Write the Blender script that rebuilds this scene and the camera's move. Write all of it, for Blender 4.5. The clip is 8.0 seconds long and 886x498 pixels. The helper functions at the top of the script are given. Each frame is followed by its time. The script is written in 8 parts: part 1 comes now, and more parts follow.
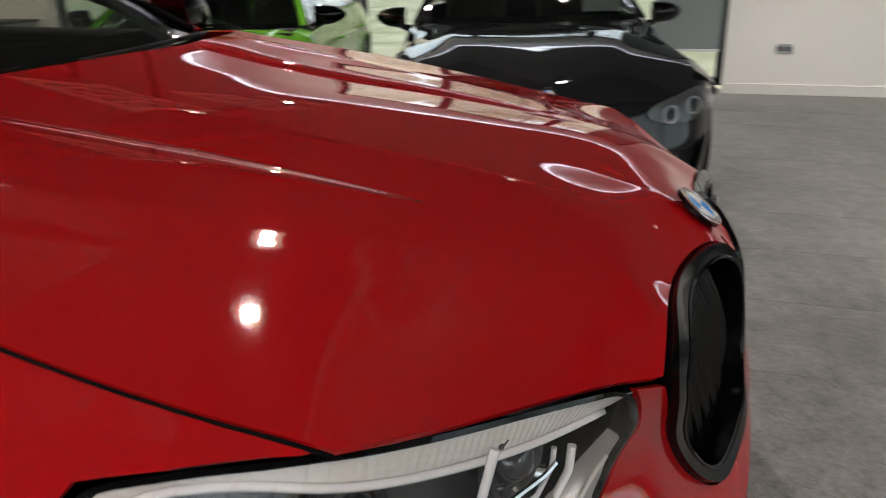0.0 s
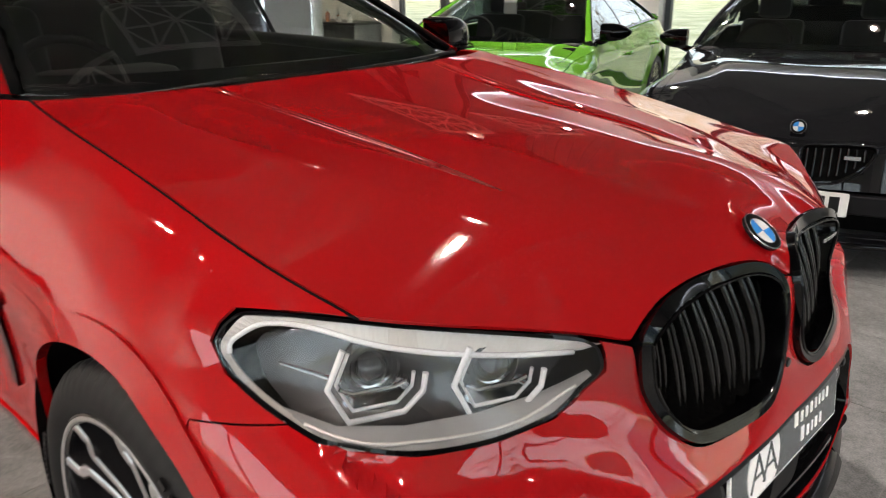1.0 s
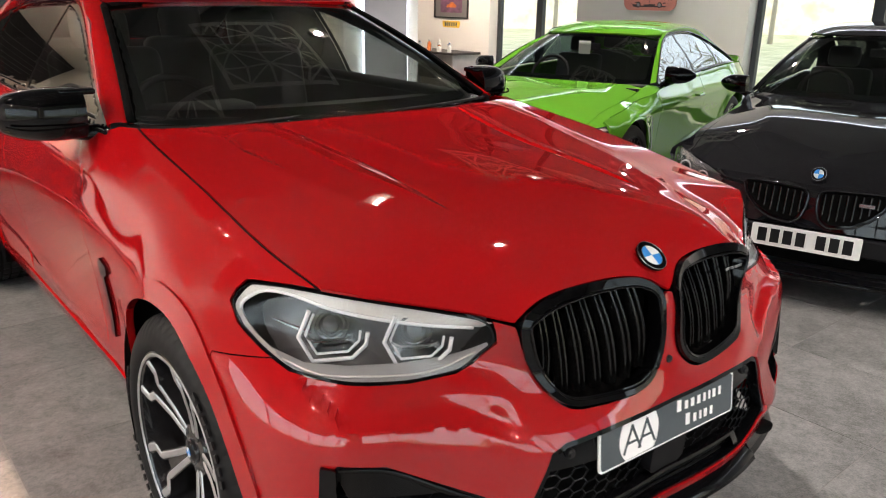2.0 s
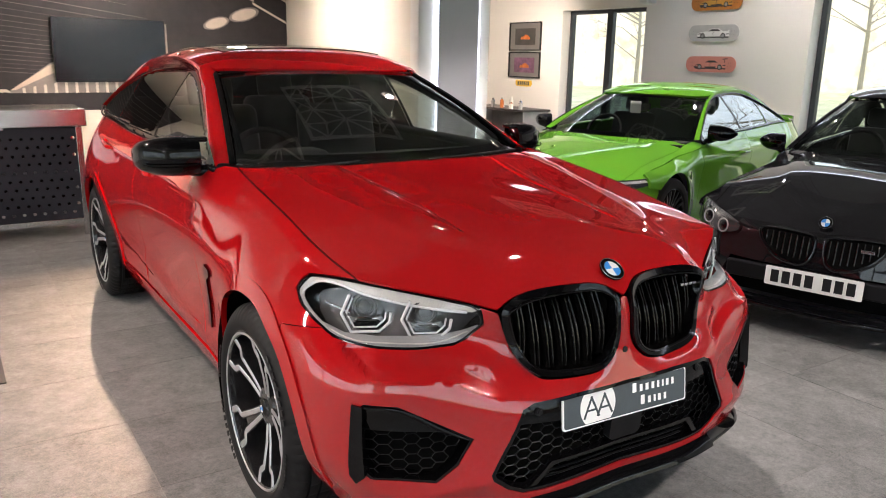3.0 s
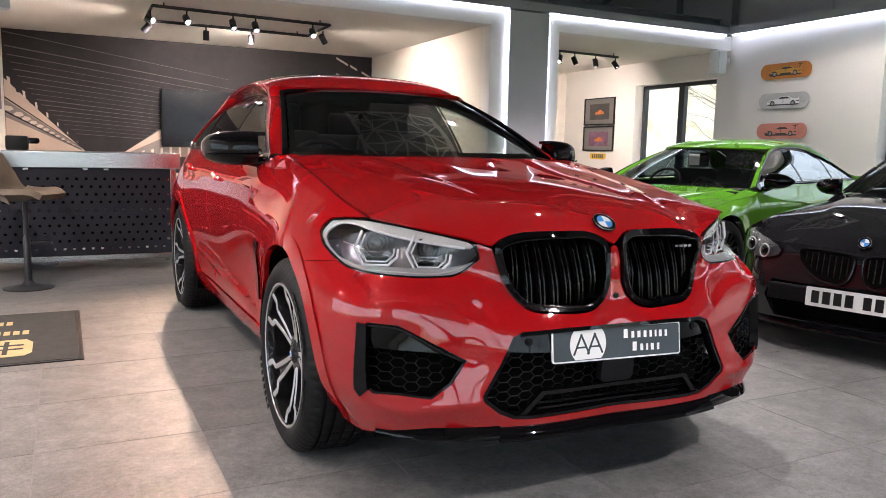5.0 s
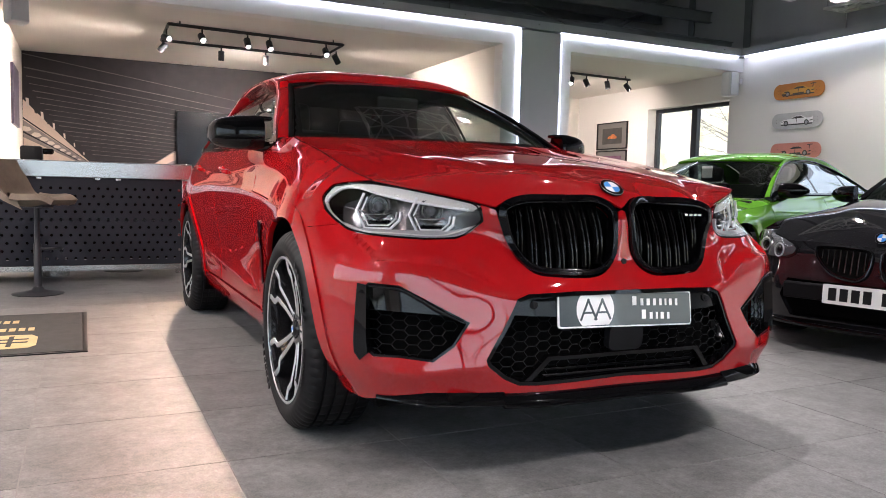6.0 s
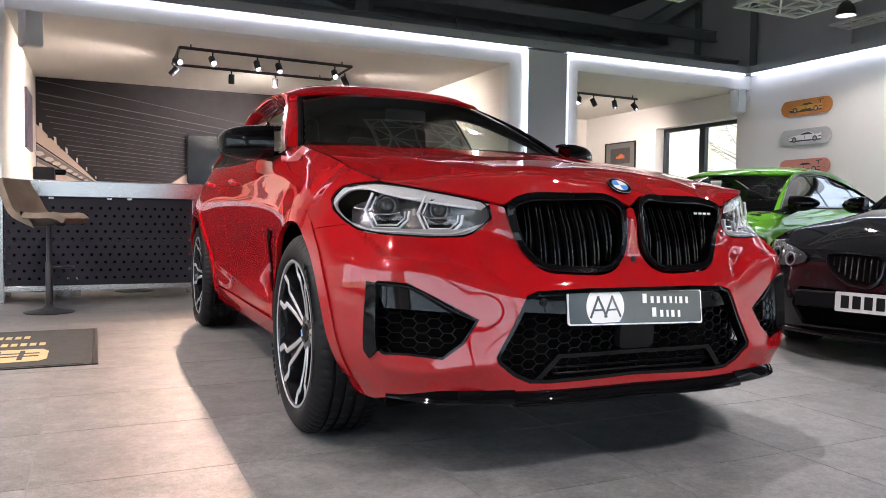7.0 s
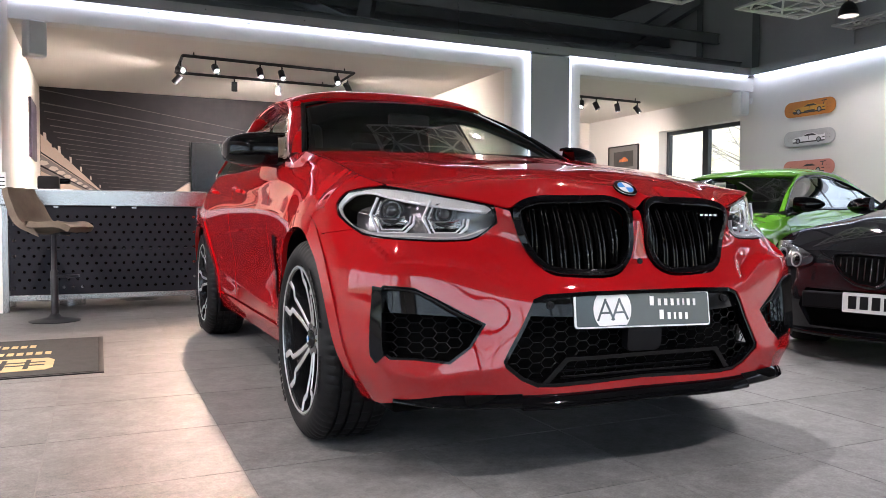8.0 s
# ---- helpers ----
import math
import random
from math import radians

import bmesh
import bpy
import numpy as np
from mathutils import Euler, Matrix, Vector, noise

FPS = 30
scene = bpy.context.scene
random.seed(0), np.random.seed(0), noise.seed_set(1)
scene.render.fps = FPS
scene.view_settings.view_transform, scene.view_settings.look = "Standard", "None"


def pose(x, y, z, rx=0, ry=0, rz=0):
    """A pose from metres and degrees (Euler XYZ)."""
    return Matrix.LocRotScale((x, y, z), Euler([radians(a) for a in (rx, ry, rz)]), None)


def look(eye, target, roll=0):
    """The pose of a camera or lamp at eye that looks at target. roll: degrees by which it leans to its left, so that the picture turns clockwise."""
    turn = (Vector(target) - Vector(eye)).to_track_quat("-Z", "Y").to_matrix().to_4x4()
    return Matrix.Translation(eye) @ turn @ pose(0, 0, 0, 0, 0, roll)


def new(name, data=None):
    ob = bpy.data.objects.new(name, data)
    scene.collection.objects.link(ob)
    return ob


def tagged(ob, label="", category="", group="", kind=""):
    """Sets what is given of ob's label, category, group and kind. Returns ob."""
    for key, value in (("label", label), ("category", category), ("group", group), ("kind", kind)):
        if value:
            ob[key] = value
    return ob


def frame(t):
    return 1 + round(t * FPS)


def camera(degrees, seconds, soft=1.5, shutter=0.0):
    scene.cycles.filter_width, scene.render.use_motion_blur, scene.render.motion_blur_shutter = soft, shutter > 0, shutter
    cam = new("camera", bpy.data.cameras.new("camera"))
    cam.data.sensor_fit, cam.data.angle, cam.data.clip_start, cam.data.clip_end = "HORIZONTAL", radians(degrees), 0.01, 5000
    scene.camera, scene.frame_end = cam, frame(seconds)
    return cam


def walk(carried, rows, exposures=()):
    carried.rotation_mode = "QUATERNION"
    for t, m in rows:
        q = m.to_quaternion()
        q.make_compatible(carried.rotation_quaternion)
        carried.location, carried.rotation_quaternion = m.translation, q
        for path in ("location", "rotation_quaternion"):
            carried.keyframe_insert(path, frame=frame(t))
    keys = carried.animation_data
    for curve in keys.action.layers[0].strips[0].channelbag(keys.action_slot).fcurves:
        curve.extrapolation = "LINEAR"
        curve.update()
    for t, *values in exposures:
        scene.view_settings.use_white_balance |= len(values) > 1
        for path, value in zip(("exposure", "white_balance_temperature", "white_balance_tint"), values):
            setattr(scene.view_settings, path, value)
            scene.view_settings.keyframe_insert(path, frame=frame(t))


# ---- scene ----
cam = camera(60.6, 8.0, soft=0.5, shutter=0.4)
PATH = [
    (0, (-1.191, -0.706, 1.284), (0.583, -0.106, 0.58), -1.4),
    (0.5, (-1.24, -0.913, 1.315), (0.314, 0.137, 0.622), -1.3),
    (1, (-1.366, -1.172, 1.363), (0.033, 0.089, 0.688), -0.3),
    (1.2, (-1.4, -1.278, 1.395), (-0.05, 0.037, 0.725), -0.1),
    (2.3, (-1.549, -1.928, 1.512), (-0.376, -0.42, 0.924), 1.2),
    (2.5, (-1.615, -2.072, 1.525), (-0.476, -0.529, 0.961), 1.2),
    (3, (-1.7, -2.336, 1.552), (-0.629, -0.719, 1.063), 1.1),
    (3.5, (-1.685, -2.573, 1.512), (-0.679, -0.895, 1.095), 1.1),
    (4, (-1.679, -2.727, 1.443), (-0.722, -1.007, 1.093), 1.2),
    (4.5, (-1.697, -2.833, 1.302), (-0.784, -1.079, 1.003), 1.2),
    (5, (-1.642, -2.784, 1.145), (-0.754, -1.01, 0.893), 1.3),
    (5.2, (-1.619, -2.761, 1.095), (-0.738, -0.981, 0.86), 1.3),
    (6.5, (-1.592, -2.788, 0.827), (-0.747, -0.978, 0.715), 1.2),
    (7, (-1.593, -2.787, 0.814), (-0.758, -0.971, 0.727), 0.8),
    (7.5, (-1.596, -2.781, 0.811), (-0.769, -0.962, 0.737), 0.4),
    (8, (-1.596, -2.778, 0.81), (-0.77, -0.958, 0.737), 0.2),
]
# the phone's metering and white balance drift as the view widens
EXPOSE = [(0, -0.20, 6150, 12), (0.5, 0.20, 6150, 12), (1, 0.46, 6200, 12), (3, 0.54, 6080, 14), (5, 0.44, 5850, 17), (6.5, 0.53, 5700, 17), (8, 0.55, 5650, 17)]
walk(cam, [(t, look(eye, target, roll)) for t, eye, target, roll in PATH], exposures=EXPOSE)

# ---------------------------------------------------------------- light
world = bpy.data.worlds.new("world")
scene.world = world
world.use_nodes = True
wn = world.node_tree.nodes
sky = wn.new("ShaderNodeTexSky")
sky.sky_type, sky.sun_disc = "NISHITA", False
sky.sun_elevation, sky.sun_rotation = radians(24), radians(60)
world.node_tree.links.new(sky.outputs["Color"], wn["Background"].inputs["Color"])
wn["Background"].inputs["Strength"].default_value = 0.12


def lamp(name, kind, m, watts, color, **more):
    data = bpy.data.lights.new(name, kind)
    data.energy, data.color = watts, color
    for key, value in more.items():
        if key == "spot":
            data.spot_size, data.spot_blend = value
        elif key == "size":
            data.shape, data.size, data.size_y = "RECTANGLE", value[0], value[1]
        elif key == "soft":
            data.shadow_soft_size = value
        elif key == "angle":
            data.angle = value
    ob = new(name, data)
    ob.matrix_world = m
    return ob


# hazy low sun outside, on the window side
lamp("sun", "SUN", look((30, 12, 20), (5, 0, 0)), 1.0, (1, 0.94, 0.84), angle=radians(8))

# ---------------------------------------------------------------- materials
def mat(name, color, rough=0.5, metal=0.0, spec=0.5, coat=0.0, coat_rough=0.03, var=0.0, scale=6.0, fine=70.0, bump=0.0,
        rough_var=0.0, emit=None, trans=0.0, ior=1.45, random_obj=0.0, island=0.0, alpha=1.0):
    """A Principled material whose colour, gloss and relief vary at two scales."""
    m = bpy.data.materials.new(name)
    m.use_nodes = True
    t = m.node_tree
    p = t.nodes["Principled BSDF"]
    p.inputs["Base Color"].default_value = (*color, 1)
    p.inputs["Roughness"].default_value = rough
    p.inputs["Metallic"].default_value = metal
    p.inputs["Specular IOR Level"].default_value = spec
    p.inputs["Coat Weight"].default_value = coat
    p.inputs["Coat Roughness"].default_value = coat_rough
    p.inputs["Transmission Weight"].default_value = trans
    p.inputs["IOR"].default_value = ior
    p.inputs["Alpha"].default_value = alpha
    if emit:
        p.inputs["Emission Color"].default_value = (*emit[0], 1)
        p.inputs["Emission Strength"].default_value = emit[1]
    if var or bump or rough_var or random_obj or island:
        co = t.nodes.new("ShaderNodeTexCoord")
        vec = co.outputs["Object"]
        if random_obj:
            info = t.nodes.new("ShaderNodeObjectInfo")
            add = t.nodes.new("ShaderNodeVectorMath")
            add.operation = "MULTIPLY_ADD"
            add.inputs[1].default_value = (1, 1, 1)
            t.links.new(vec, add.inputs[0])
            comb = t.nodes.new("ShaderNodeVectorMath")
            comb.operation = "SCALE"
            comb.inputs[0].default_value = (37, 91, 53)
            t.links.new(info.outputs["Random"], comb.inputs["Scale"])
            t.links.new(comb.outputs[0], add.inputs[2])
            vec = add.outputs[0]
        big = t.nodes.new("ShaderNodeTexNoise")
        big.inputs["Scale"].default_value, big.inputs["Detail"].default_value = scale, 6
        small = t.nodes.new("ShaderNodeTexNoise")
        small.inputs["Scale"].default_value, small.inputs["Detail"].default_value = fine, 4
        t.links.new(vec, big.inputs["Vector"])
        t.links.new(vec, small.inputs["Vector"])
        mix = t.nodes.new("ShaderNodeMath")
        mix.operation = "MULTIPLY_ADD"
        mix.inputs[1].default_value = 0.35
        t.links.new(small.outputs["Fac"], mix.inputs[0])
        sc = t.nodes.new("ShaderNodeMath")
        sc.operation = "MULTIPLY"
        sc.inputs[1].default_value = 0.65
        t.links.new(big.outputs["Fac"], sc.inputs[0])
        t.links.new(sc.outputs[0], mix.inputs[2])
        value = mix.outputs[0]
        if var or random_obj or island:
            ramp = t.nodes.new("ShaderNodeMapRange")
            ramp.inputs["From Min"].default_value, ramp.inputs["From Max"].default_value = 0.3, 0.7
            ramp.inputs["To Min"].default_value, ramp.inputs["To Max"].default_value = 1 - var, 1 + var
            t.links.new(value, ramp.inputs["Value"])
            out = ramp.outputs[0]
            if random_obj or island:
                r = t.nodes.new("ShaderNodeMapRange")
                amount = random_obj or island
                r.inputs["To Min"].default_value, r.inputs["To Max"].default_value = 1 - amount, 1 + amount
                if random_obj:
                    t.links.new(info.outputs["Random"], r.inputs["Value"])
                else:
                    g = t.nodes.new("ShaderNodeNewGeometry")
                    t.links.new(g.outputs["Random Per Island"], r.inputs["Value"])
                mul = t.nodes.new("ShaderNodeMath")
                mul.operation = "MULTIPLY"
                t.links.new(out, mul.inputs[0])
                t.links.new(r.outputs[0], mul.inputs[1])
                out = mul.outputs[0]
            scale_c = t.nodes.new("ShaderNodeVectorMath")
            scale_c.operation = "SCALE"
            scale_c.inputs[0].default_value = color
            t.links.new(out, scale_c.inputs["Scale"])
            t.links.new(scale_c.outputs[0], p.inputs["Base Color"])
        if rough_var:
            rr = t.nodes.new("ShaderNodeMapRange")
            rr.inputs["From Min"].default_value, rr.inputs["From Max"].default_value = 0.3, 0.7
            rr.inputs["To Min"].default_value, rr.inputs["To Max"].default_value = max(0.02, rough - rough_var), min(1, rough + rough_var)
            t.links.new(value, rr.inputs["Value"])
            t.links.new(rr.outputs[0], p.inputs["Roughness"])
        if bump:
            b = t.nodes.new("ShaderNodeBump")
            b.inputs["Strength"].default_value, b.inputs["Distance"].default_value = bump, 0.002
            t.links.new(small.outputs["Fac"], b.inputs["Height"])
            t.links.new(b.outputs[0], p.inputs["Normal"])
    return m


PLASTER = mat("cream_plaster", (0.77, 0.72, 0.65), 0.85, var=0.03, scale=1.5, bump=0.15, fine=160)
WHITE_WALL = mat("white_wall_paint", (0.80, 0.78, 0.75), 0.8, var=0.025, scale=1.2, bump=0.12, fine=150)
CEIL = mat("ceiling_paint", (0.78, 0.74, 0.68), 0.9, var=0.02, scale=1.0)
GREY_PANEL = mat("grey_panel_paint", (0.46, 0.455, 0.50), 0.55, var=0.05, scale=2)
LEDGE = mat("ledge_grey_paint", (0.30, 0.31, 0.33), 0.5, var=0.06, scale=4)
DARK_STEEL = mat("dark_steel_paint", (0.13, 0.14, 0.155), 0.55, var=0.15, scale=3)
DARK_ROOF = mat("dark_roof_sheet", (0.145, 0.147, 0.158), 0.6, var=0.15, scale=2)
UPPER_WALL = mat("upper_wall_grey", (0.33, 0.335, 0.35), 0.7, var=0.08, scale=2)


def tile_mat(name, per_object):
    """Cement-look porcelain: clouds, blotches and fine specks, each tile cut from another place of the pattern."""
    m = bpy.data.materials.new(name)
    m.use_nodes = True
    t = m.node_tree
    p = t.nodes["Principled BSDF"]
    co = t.nodes.new("ShaderNodeTexCoord")
    src = t.nodes.new("ShaderNodeObjectInfo" if per_object else "ShaderNodeNewGeometry").outputs["Random" if per_object else "Random Per Island"]
    jump = t.nodes.new("ShaderNodeVectorMath")
    jump.operation = "SCALE"
    jump.inputs[0].default_value = (37, 91, 53)
    t.links.new(src, jump.inputs["Scale"])
    add = t.nodes.new("ShaderNodeVectorMath")
    add.operation = "ADD"
    t.links.new(co.outputs["Object"], add.inputs[0])
    t.links.new(jump.outputs[0], add.inputs[1])
    total = None
    for scale, detail, amount in ((2.6, 3, 1.0), (11.0, 4, 1.25), (46.0, 3, 1.1), (170.0, 2, 1.3)):
        n = t.nodes.new("ShaderNodeTexNoise")
        n.inputs["Scale"].default_value, n.inputs["Detail"].default_value = scale, detail
        t.links.new(add.outputs[0], n.inputs["Vector"])
        k = t.nodes.new("ShaderNodeMath")
        k.operation = "MULTIPLY_ADD"
        k.inputs[1].default_value = amount
        k.inputs[2].default_value = 1 - 0.5 * 4.65 if total is None else 0.0
        t.links.new(n.outputs["Fac"], k.inputs[0])
        if total is not None:
            t.links.new(total, k.inputs[2])
        total = k.outputs[0]
    tone = t.nodes.new("ShaderNodeMapRange")
    tone.inputs["To Min"].default_value, tone.inputs["To Max"].default_value = 0.97, 1.03
    t.links.new(src, tone.inputs["Value"])
    mul = t.nodes.new("ShaderNodeMath")
    mul.operation = "MULTIPLY"
    t.links.new(total, mul.inputs[0])
    t.links.new(tone.outputs[0], mul.inputs[1])
    c = t.nodes.new("ShaderNodeVectorMath")
    c.operation = "SCALE"
    c.inputs[0].default_value = (0.140, 0.140, 0.139)
    t.links.new(mul.outputs[0], c.inputs["Scale"])
    t.links.new(c.outputs[0], p.inputs["Base Color"])
    r = t.nodes.new("ShaderNodeMapRange")
    r.inputs["From Min"].default_value, r.inputs["From Max"].default_value = 0.5, 1.5
    r.inputs["To Min"].default_value, r.inputs["To Max"].default_value = 0.46, 0.60
    t.links.new(total, r.inputs["Value"])
    t.links.new(r.outputs[0], p.inputs["Roughness"])
    return m


TILE = tile_mat("floor_tile_porcelain", True)
TILE_REST = tile_mat("floor_tile_far", False)
GROUT = mat("tile_grout", (0.20, 0.195, 0.19), 0.8, var=0.15, scale=20)
SKIRT = mat("skirting_white", (0.75, 0.73, 0.70), 0.5, var=0.03)
FRAME_BLACK = mat("window_frame_anthracite", (0.035, 0.040, 0.048), 0.4, var=0.1)
STEEL = mat("brushed_steel", (0.55, 0.55, 0.55), 0.26, metal=1.0, var=0.05, scale=1.2, fine=6)
BLACK_METAL = mat("black_powder_coat", (0.018, 0.019, 0.022), 0.45, var=0.12, bump=0.1, fine=300)
BLACK_PLASTIC = mat("black_plastic", (0.009, 0.009, 0.010), 0.45, spec=0.3, var=0.1)
GLOSS_BLACK = mat("gloss_black", (0.002, 0.002, 0.0024), 0.05, spec=0.4)
MATT_BLACK = mat("matt_black_plastic", (0.006, 0.006, 0.007), 0.5, spec=0.2, var=0.1)
WHITE_PLASTIC = mat("white_plastic", (0.72, 0.72, 0.72), 0.4, var=0.03)
LED = mat("led_strip", (1, 1, 1), 0.5, emit=((0.90, 0.92, 1.0), 6.2))
BULB = mat("warm_bulb", (1, 1, 1), 0.5, emit=((1.0, 0.86, 0.68), 60))
BULB_DIM = mat("pendant_bulb", (1, 1, 1), 0.5, emit=((1.0, 0.86, 0.68), 18))


def glass(name, tint, rough=0.0, mirror=0.055):
    """Thin glazing: it lets light straight through, tinted, and mirrors by Fresnel."""
    m = bpy.data.materials.new(name)
    m.use_nodes = True
    t = m.node_tree
    t.nodes.remove(t.nodes["Principled BSDF"])
    tr = t.nodes.new("ShaderNodeBsdfTransparent")
    tr.inputs["Color"].default_value = (*tint, 1)
    gl = t.nodes.new("ShaderNodeBsdfGlossy")
    gl.inputs["Roughness"].default_value = rough
    lw = t.nodes.new("ShaderNodeLayerWeight")
    lw.inputs["Blend"].default_value = 0.5
    pw = t.nodes.new("ShaderNodeMath")
    pw.operation = "POWER"
    pw.inputs[1].default_value = 5
    fr = t.nodes.new("ShaderNodeMath")
    fr.operation = "MULTIPLY_ADD"
    fr.inputs[1].default_value, fr.inputs[2].default_value = 0.985 - mirror, mirror
    t.links.new(lw.outputs["Facing"], pw.inputs[0])
    t.links.new(pw.outputs[0], fr.inputs[0])
    mx = t.nodes.new("ShaderNodeMixShader")
    t.links.new(fr.outputs[0], mx.inputs["Fac"])
    t.links.new(tr.outputs[0], mx.inputs[1])
    t.links.new(gl.outputs[0], mx.inputs[2])
    t.links.new(mx.outputs[0], t.nodes["Material Output"].inputs["Surface"])
    return m


PANE = glass("window_pane", (0.93, 0.95, 0.94))
CAR_GLASS = glass("car_glass", (0.68, 0.72, 0.69), mirror=0.17)
PRIVACY = glass("privacy_glass", (0.06, 0.065, 0.07))
# blue tint and strong mirroring put a sky reflection into this glass
SKY_TINT_GLASS = glass("sky_tinted_glass", (0.20, 0.26, 0.30), mirror=0.24)

# ---------------------------------------------------------------- building helpers
def part(name, bm, material, parent=None, label="", smooth=False, recalc=True):
    """Links a bmesh as one mesh object, under a thing or a part."""
    if recalc:
        bmesh.ops.recalc_face_normals(bm, faces=bm.faces)
    me = bpy.data.meshes.new(name)
    bm.to_mesh(me)
    bm.free()
    if smooth:
        me.shade_smooth()
        if smooth is not True:
            me.set_sharp_from_angle(angle=radians(smooth))
    me.materials.append(material)
    ob = new(name, me)
    if parent:
        ob.parent = parent
    if label:
        ob["label"] = label
    return ob


def thing(name, m, label, category, group="", kind=""):
    ob = new(name)
    ob.empty_display_size = 0.1
    ob.matrix_world = m
    return tagged(ob, label, category, group, kind)


def box(x0, x1, y0, y1, z0, z1, bevel=0.0, bm=None, seg=2):
    bm = bm or bmesh.new()
    made = bmesh.ops.create_cube(bm, size=1)["verts"]
    for v in made:
        v.co = Vector(((x0 + x1) / 2 + v.co.x * (x1 - x0), (y0 + y1) / 2 + v.co.y * (y1 - y0), (z0 + z1) / 2 + v.co.z * (z1 - z0)))
    if bevel:
        edges = {e for v in made for e in v.link_edges}
        bmesh.ops.bevel(bm, geom=list(edges), offset=bevel, segments=seg, affect="EDGES", profile=0.5)
    return bm


def spin(profile, n=32, bm=None, axis="z", at=(0, 0, 0), closed=False):
    """Turns a profile of (radius, height) round an axis."""
    bm = bm or bmesh.new()
    rings = []
    for k in range(n):
        a = 2 * math.pi * k / n
        c, s = math.cos(a), math.sin(a)
        ring = []
        for r, h in profile:
            p = {"z": (r * c, r * s, h), "x": (h, r * c, r * s), "y": (r * c, h, r * s)}[axis]
            ring.append(bm.verts.new(Vector(p) + Vector(at)))
        rings.append(ring)
    last = len(profile) if closed else len(profile) - 1
    for k in range(n):
        a, b = rings[k], rings[(k + 1) % n]
        for i in range(last):
            j = (i + 1) % len(profile)
            bm.faces.new((a[i], b[i], b[j], a[j]))
    bmesh.ops.remove_doubles(bm, verts=[v for r in rings for v in r], dist=1e-6)
    return bm


def tube(points, r, n=8, bm=None, closed=False):
    """A round bar along points; r may be one radius or one a point."""
    bm = bm or bmesh.new()
    pts = [Vector(p) for p in points]
    rad = list(r) if isinstance(r, (list, tuple)) else [r] * len(pts)
    rings, side = [], None
    for i, p in enumerate(pts):
        a = pts[i - 1] if i or closed else p
        b = pts[(i + 1) % len(pts)] if i < len(pts) - 1 or closed else p
        d = (b - a).normalized()
        if side is None:
            side = d.cross(Vector((0, 0, 1)) if abs(d.z) < 0.9 else Vector((1, 0, 0))).normalized()
        side = (side - d * side.dot(d)).normalized()
        up = d.cross(side)
        rings.append([bm.verts.new(p + (side * math.cos(2 * math.pi * k / n) + up * math.sin(2 * math.pi * k / n)) * rad[i]) for k in range(n)])
    for i in range(len(rings) if closed else len(rings) - 1):
        a, b = rings[i], rings[(i + 1) % len(rings)]
        for k in range(n):
            bm.faces.new((a[k], a[(k + 1) % n], b[(k + 1) % n], b[k]))
    if not closed:
        bm.faces.new(rings[0][::-1])
        bm.faces.new(rings[-1])
    return bm


def prism(outline, depth, bm=None, m=None):
    """A flat outline of (x, y) pushed out along z by depth."""
    bm = bm or bmesh.new()
    a = [bm.verts.new((x, y, 0)) for x, y in outline]
    b = [bm.verts.new((x, y, depth)) for x, y in outline]
    bm.faces.new(a[::-1])
    bm.faces.new(b)
    for i in range(len(a)):
        j = (i + 1) % len(a)
        bm.faces.new((a[i], a[j], b[j], b[i]))
    if m is not None:
        bmesh.ops.transform(bm, matrix=m, verts=a + b)
    return bm


def rounded(w, h, r, n=6):
    """The outline of a rounded rectangle round the origin."""
    out = []
    for cx, cy, a0 in ((w / 2 - r, h / 2 - r, 0), (-w / 2 + r, h / 2 - r, 90), (-w / 2 + r, -h / 2 + r, 180), (w / 2 - r, -h / 2 + r, 270)):
        out += [(cx + r * math.cos(radians(a0 + 90 * k / n)), cy + r * math.sin(radians(a0 + 90 * k / n))) for k in range(n + 1)]
    return out


WALL_R = pose(0, 0, 0, 90, 0, -90)     # a drawing in x, y stands on a wall that faces -x
WALL_L = pose(0, 0, 0, 90, 0, 90)      # and on one that faces +x

# ---------------------------------------------------------------- the showroom
XR, XL, YP, YB, YF = 7.015, -2.35, 5.345, 9.40, -7.0   # right wall, left wall of the back room, front of the partition, mural wall, shop front
XFAR, ROOF = -6.5, 4.6


def wall(name, boxes, material, label, category="wall"):
    bm = bmesh.new()
    for b in boxes:
        box(*b, bm=bm)
    return tagged(part(name, bm, material), label, category, kind="structure")


wall("wall_east", [(XR, XR + 0.3, 3.06, 5.63, 0, 3.0), (XR, XR + 0.3, 7.41, YB + 0.3, 0, 3.0), (XR, XR + 0.3, 5.63, 7.41, 2.33, 3.0),
                   (XR, XR + 0.3, -0.93, 3.06, 2.41, 3.0), (XR, XR + 0.3, YF, -0.93, 0, 3.0)], WHITE_WALL, "smooth white painted showroom wall with tall window openings")
wall("wall_east_upper", [(XR + 0.12, XR + 0.3, YF, YB + 0.3, 3.0, ROOF)], UPPER_WALL, "grey cladding above the lit ledge")
wall("wall_north", [(XL - 0.2, XR, YB, YB + 0.3, 0, 2.74)], PLASTER, "cream plastered rear wall of the back rooms")
wall("wall_north_upper", [(XFAR, XR + 0.12, YB, YB + 0.3, 2.9, ROOF)], DARK_ROOF, "dark cladding above the back rooms")
wall("wall_west_office", [(XL - 0.2, XL, YP + 0.05, YB, 0, 2.74)], PLASTER, "cream plastered side wall beside the counter")
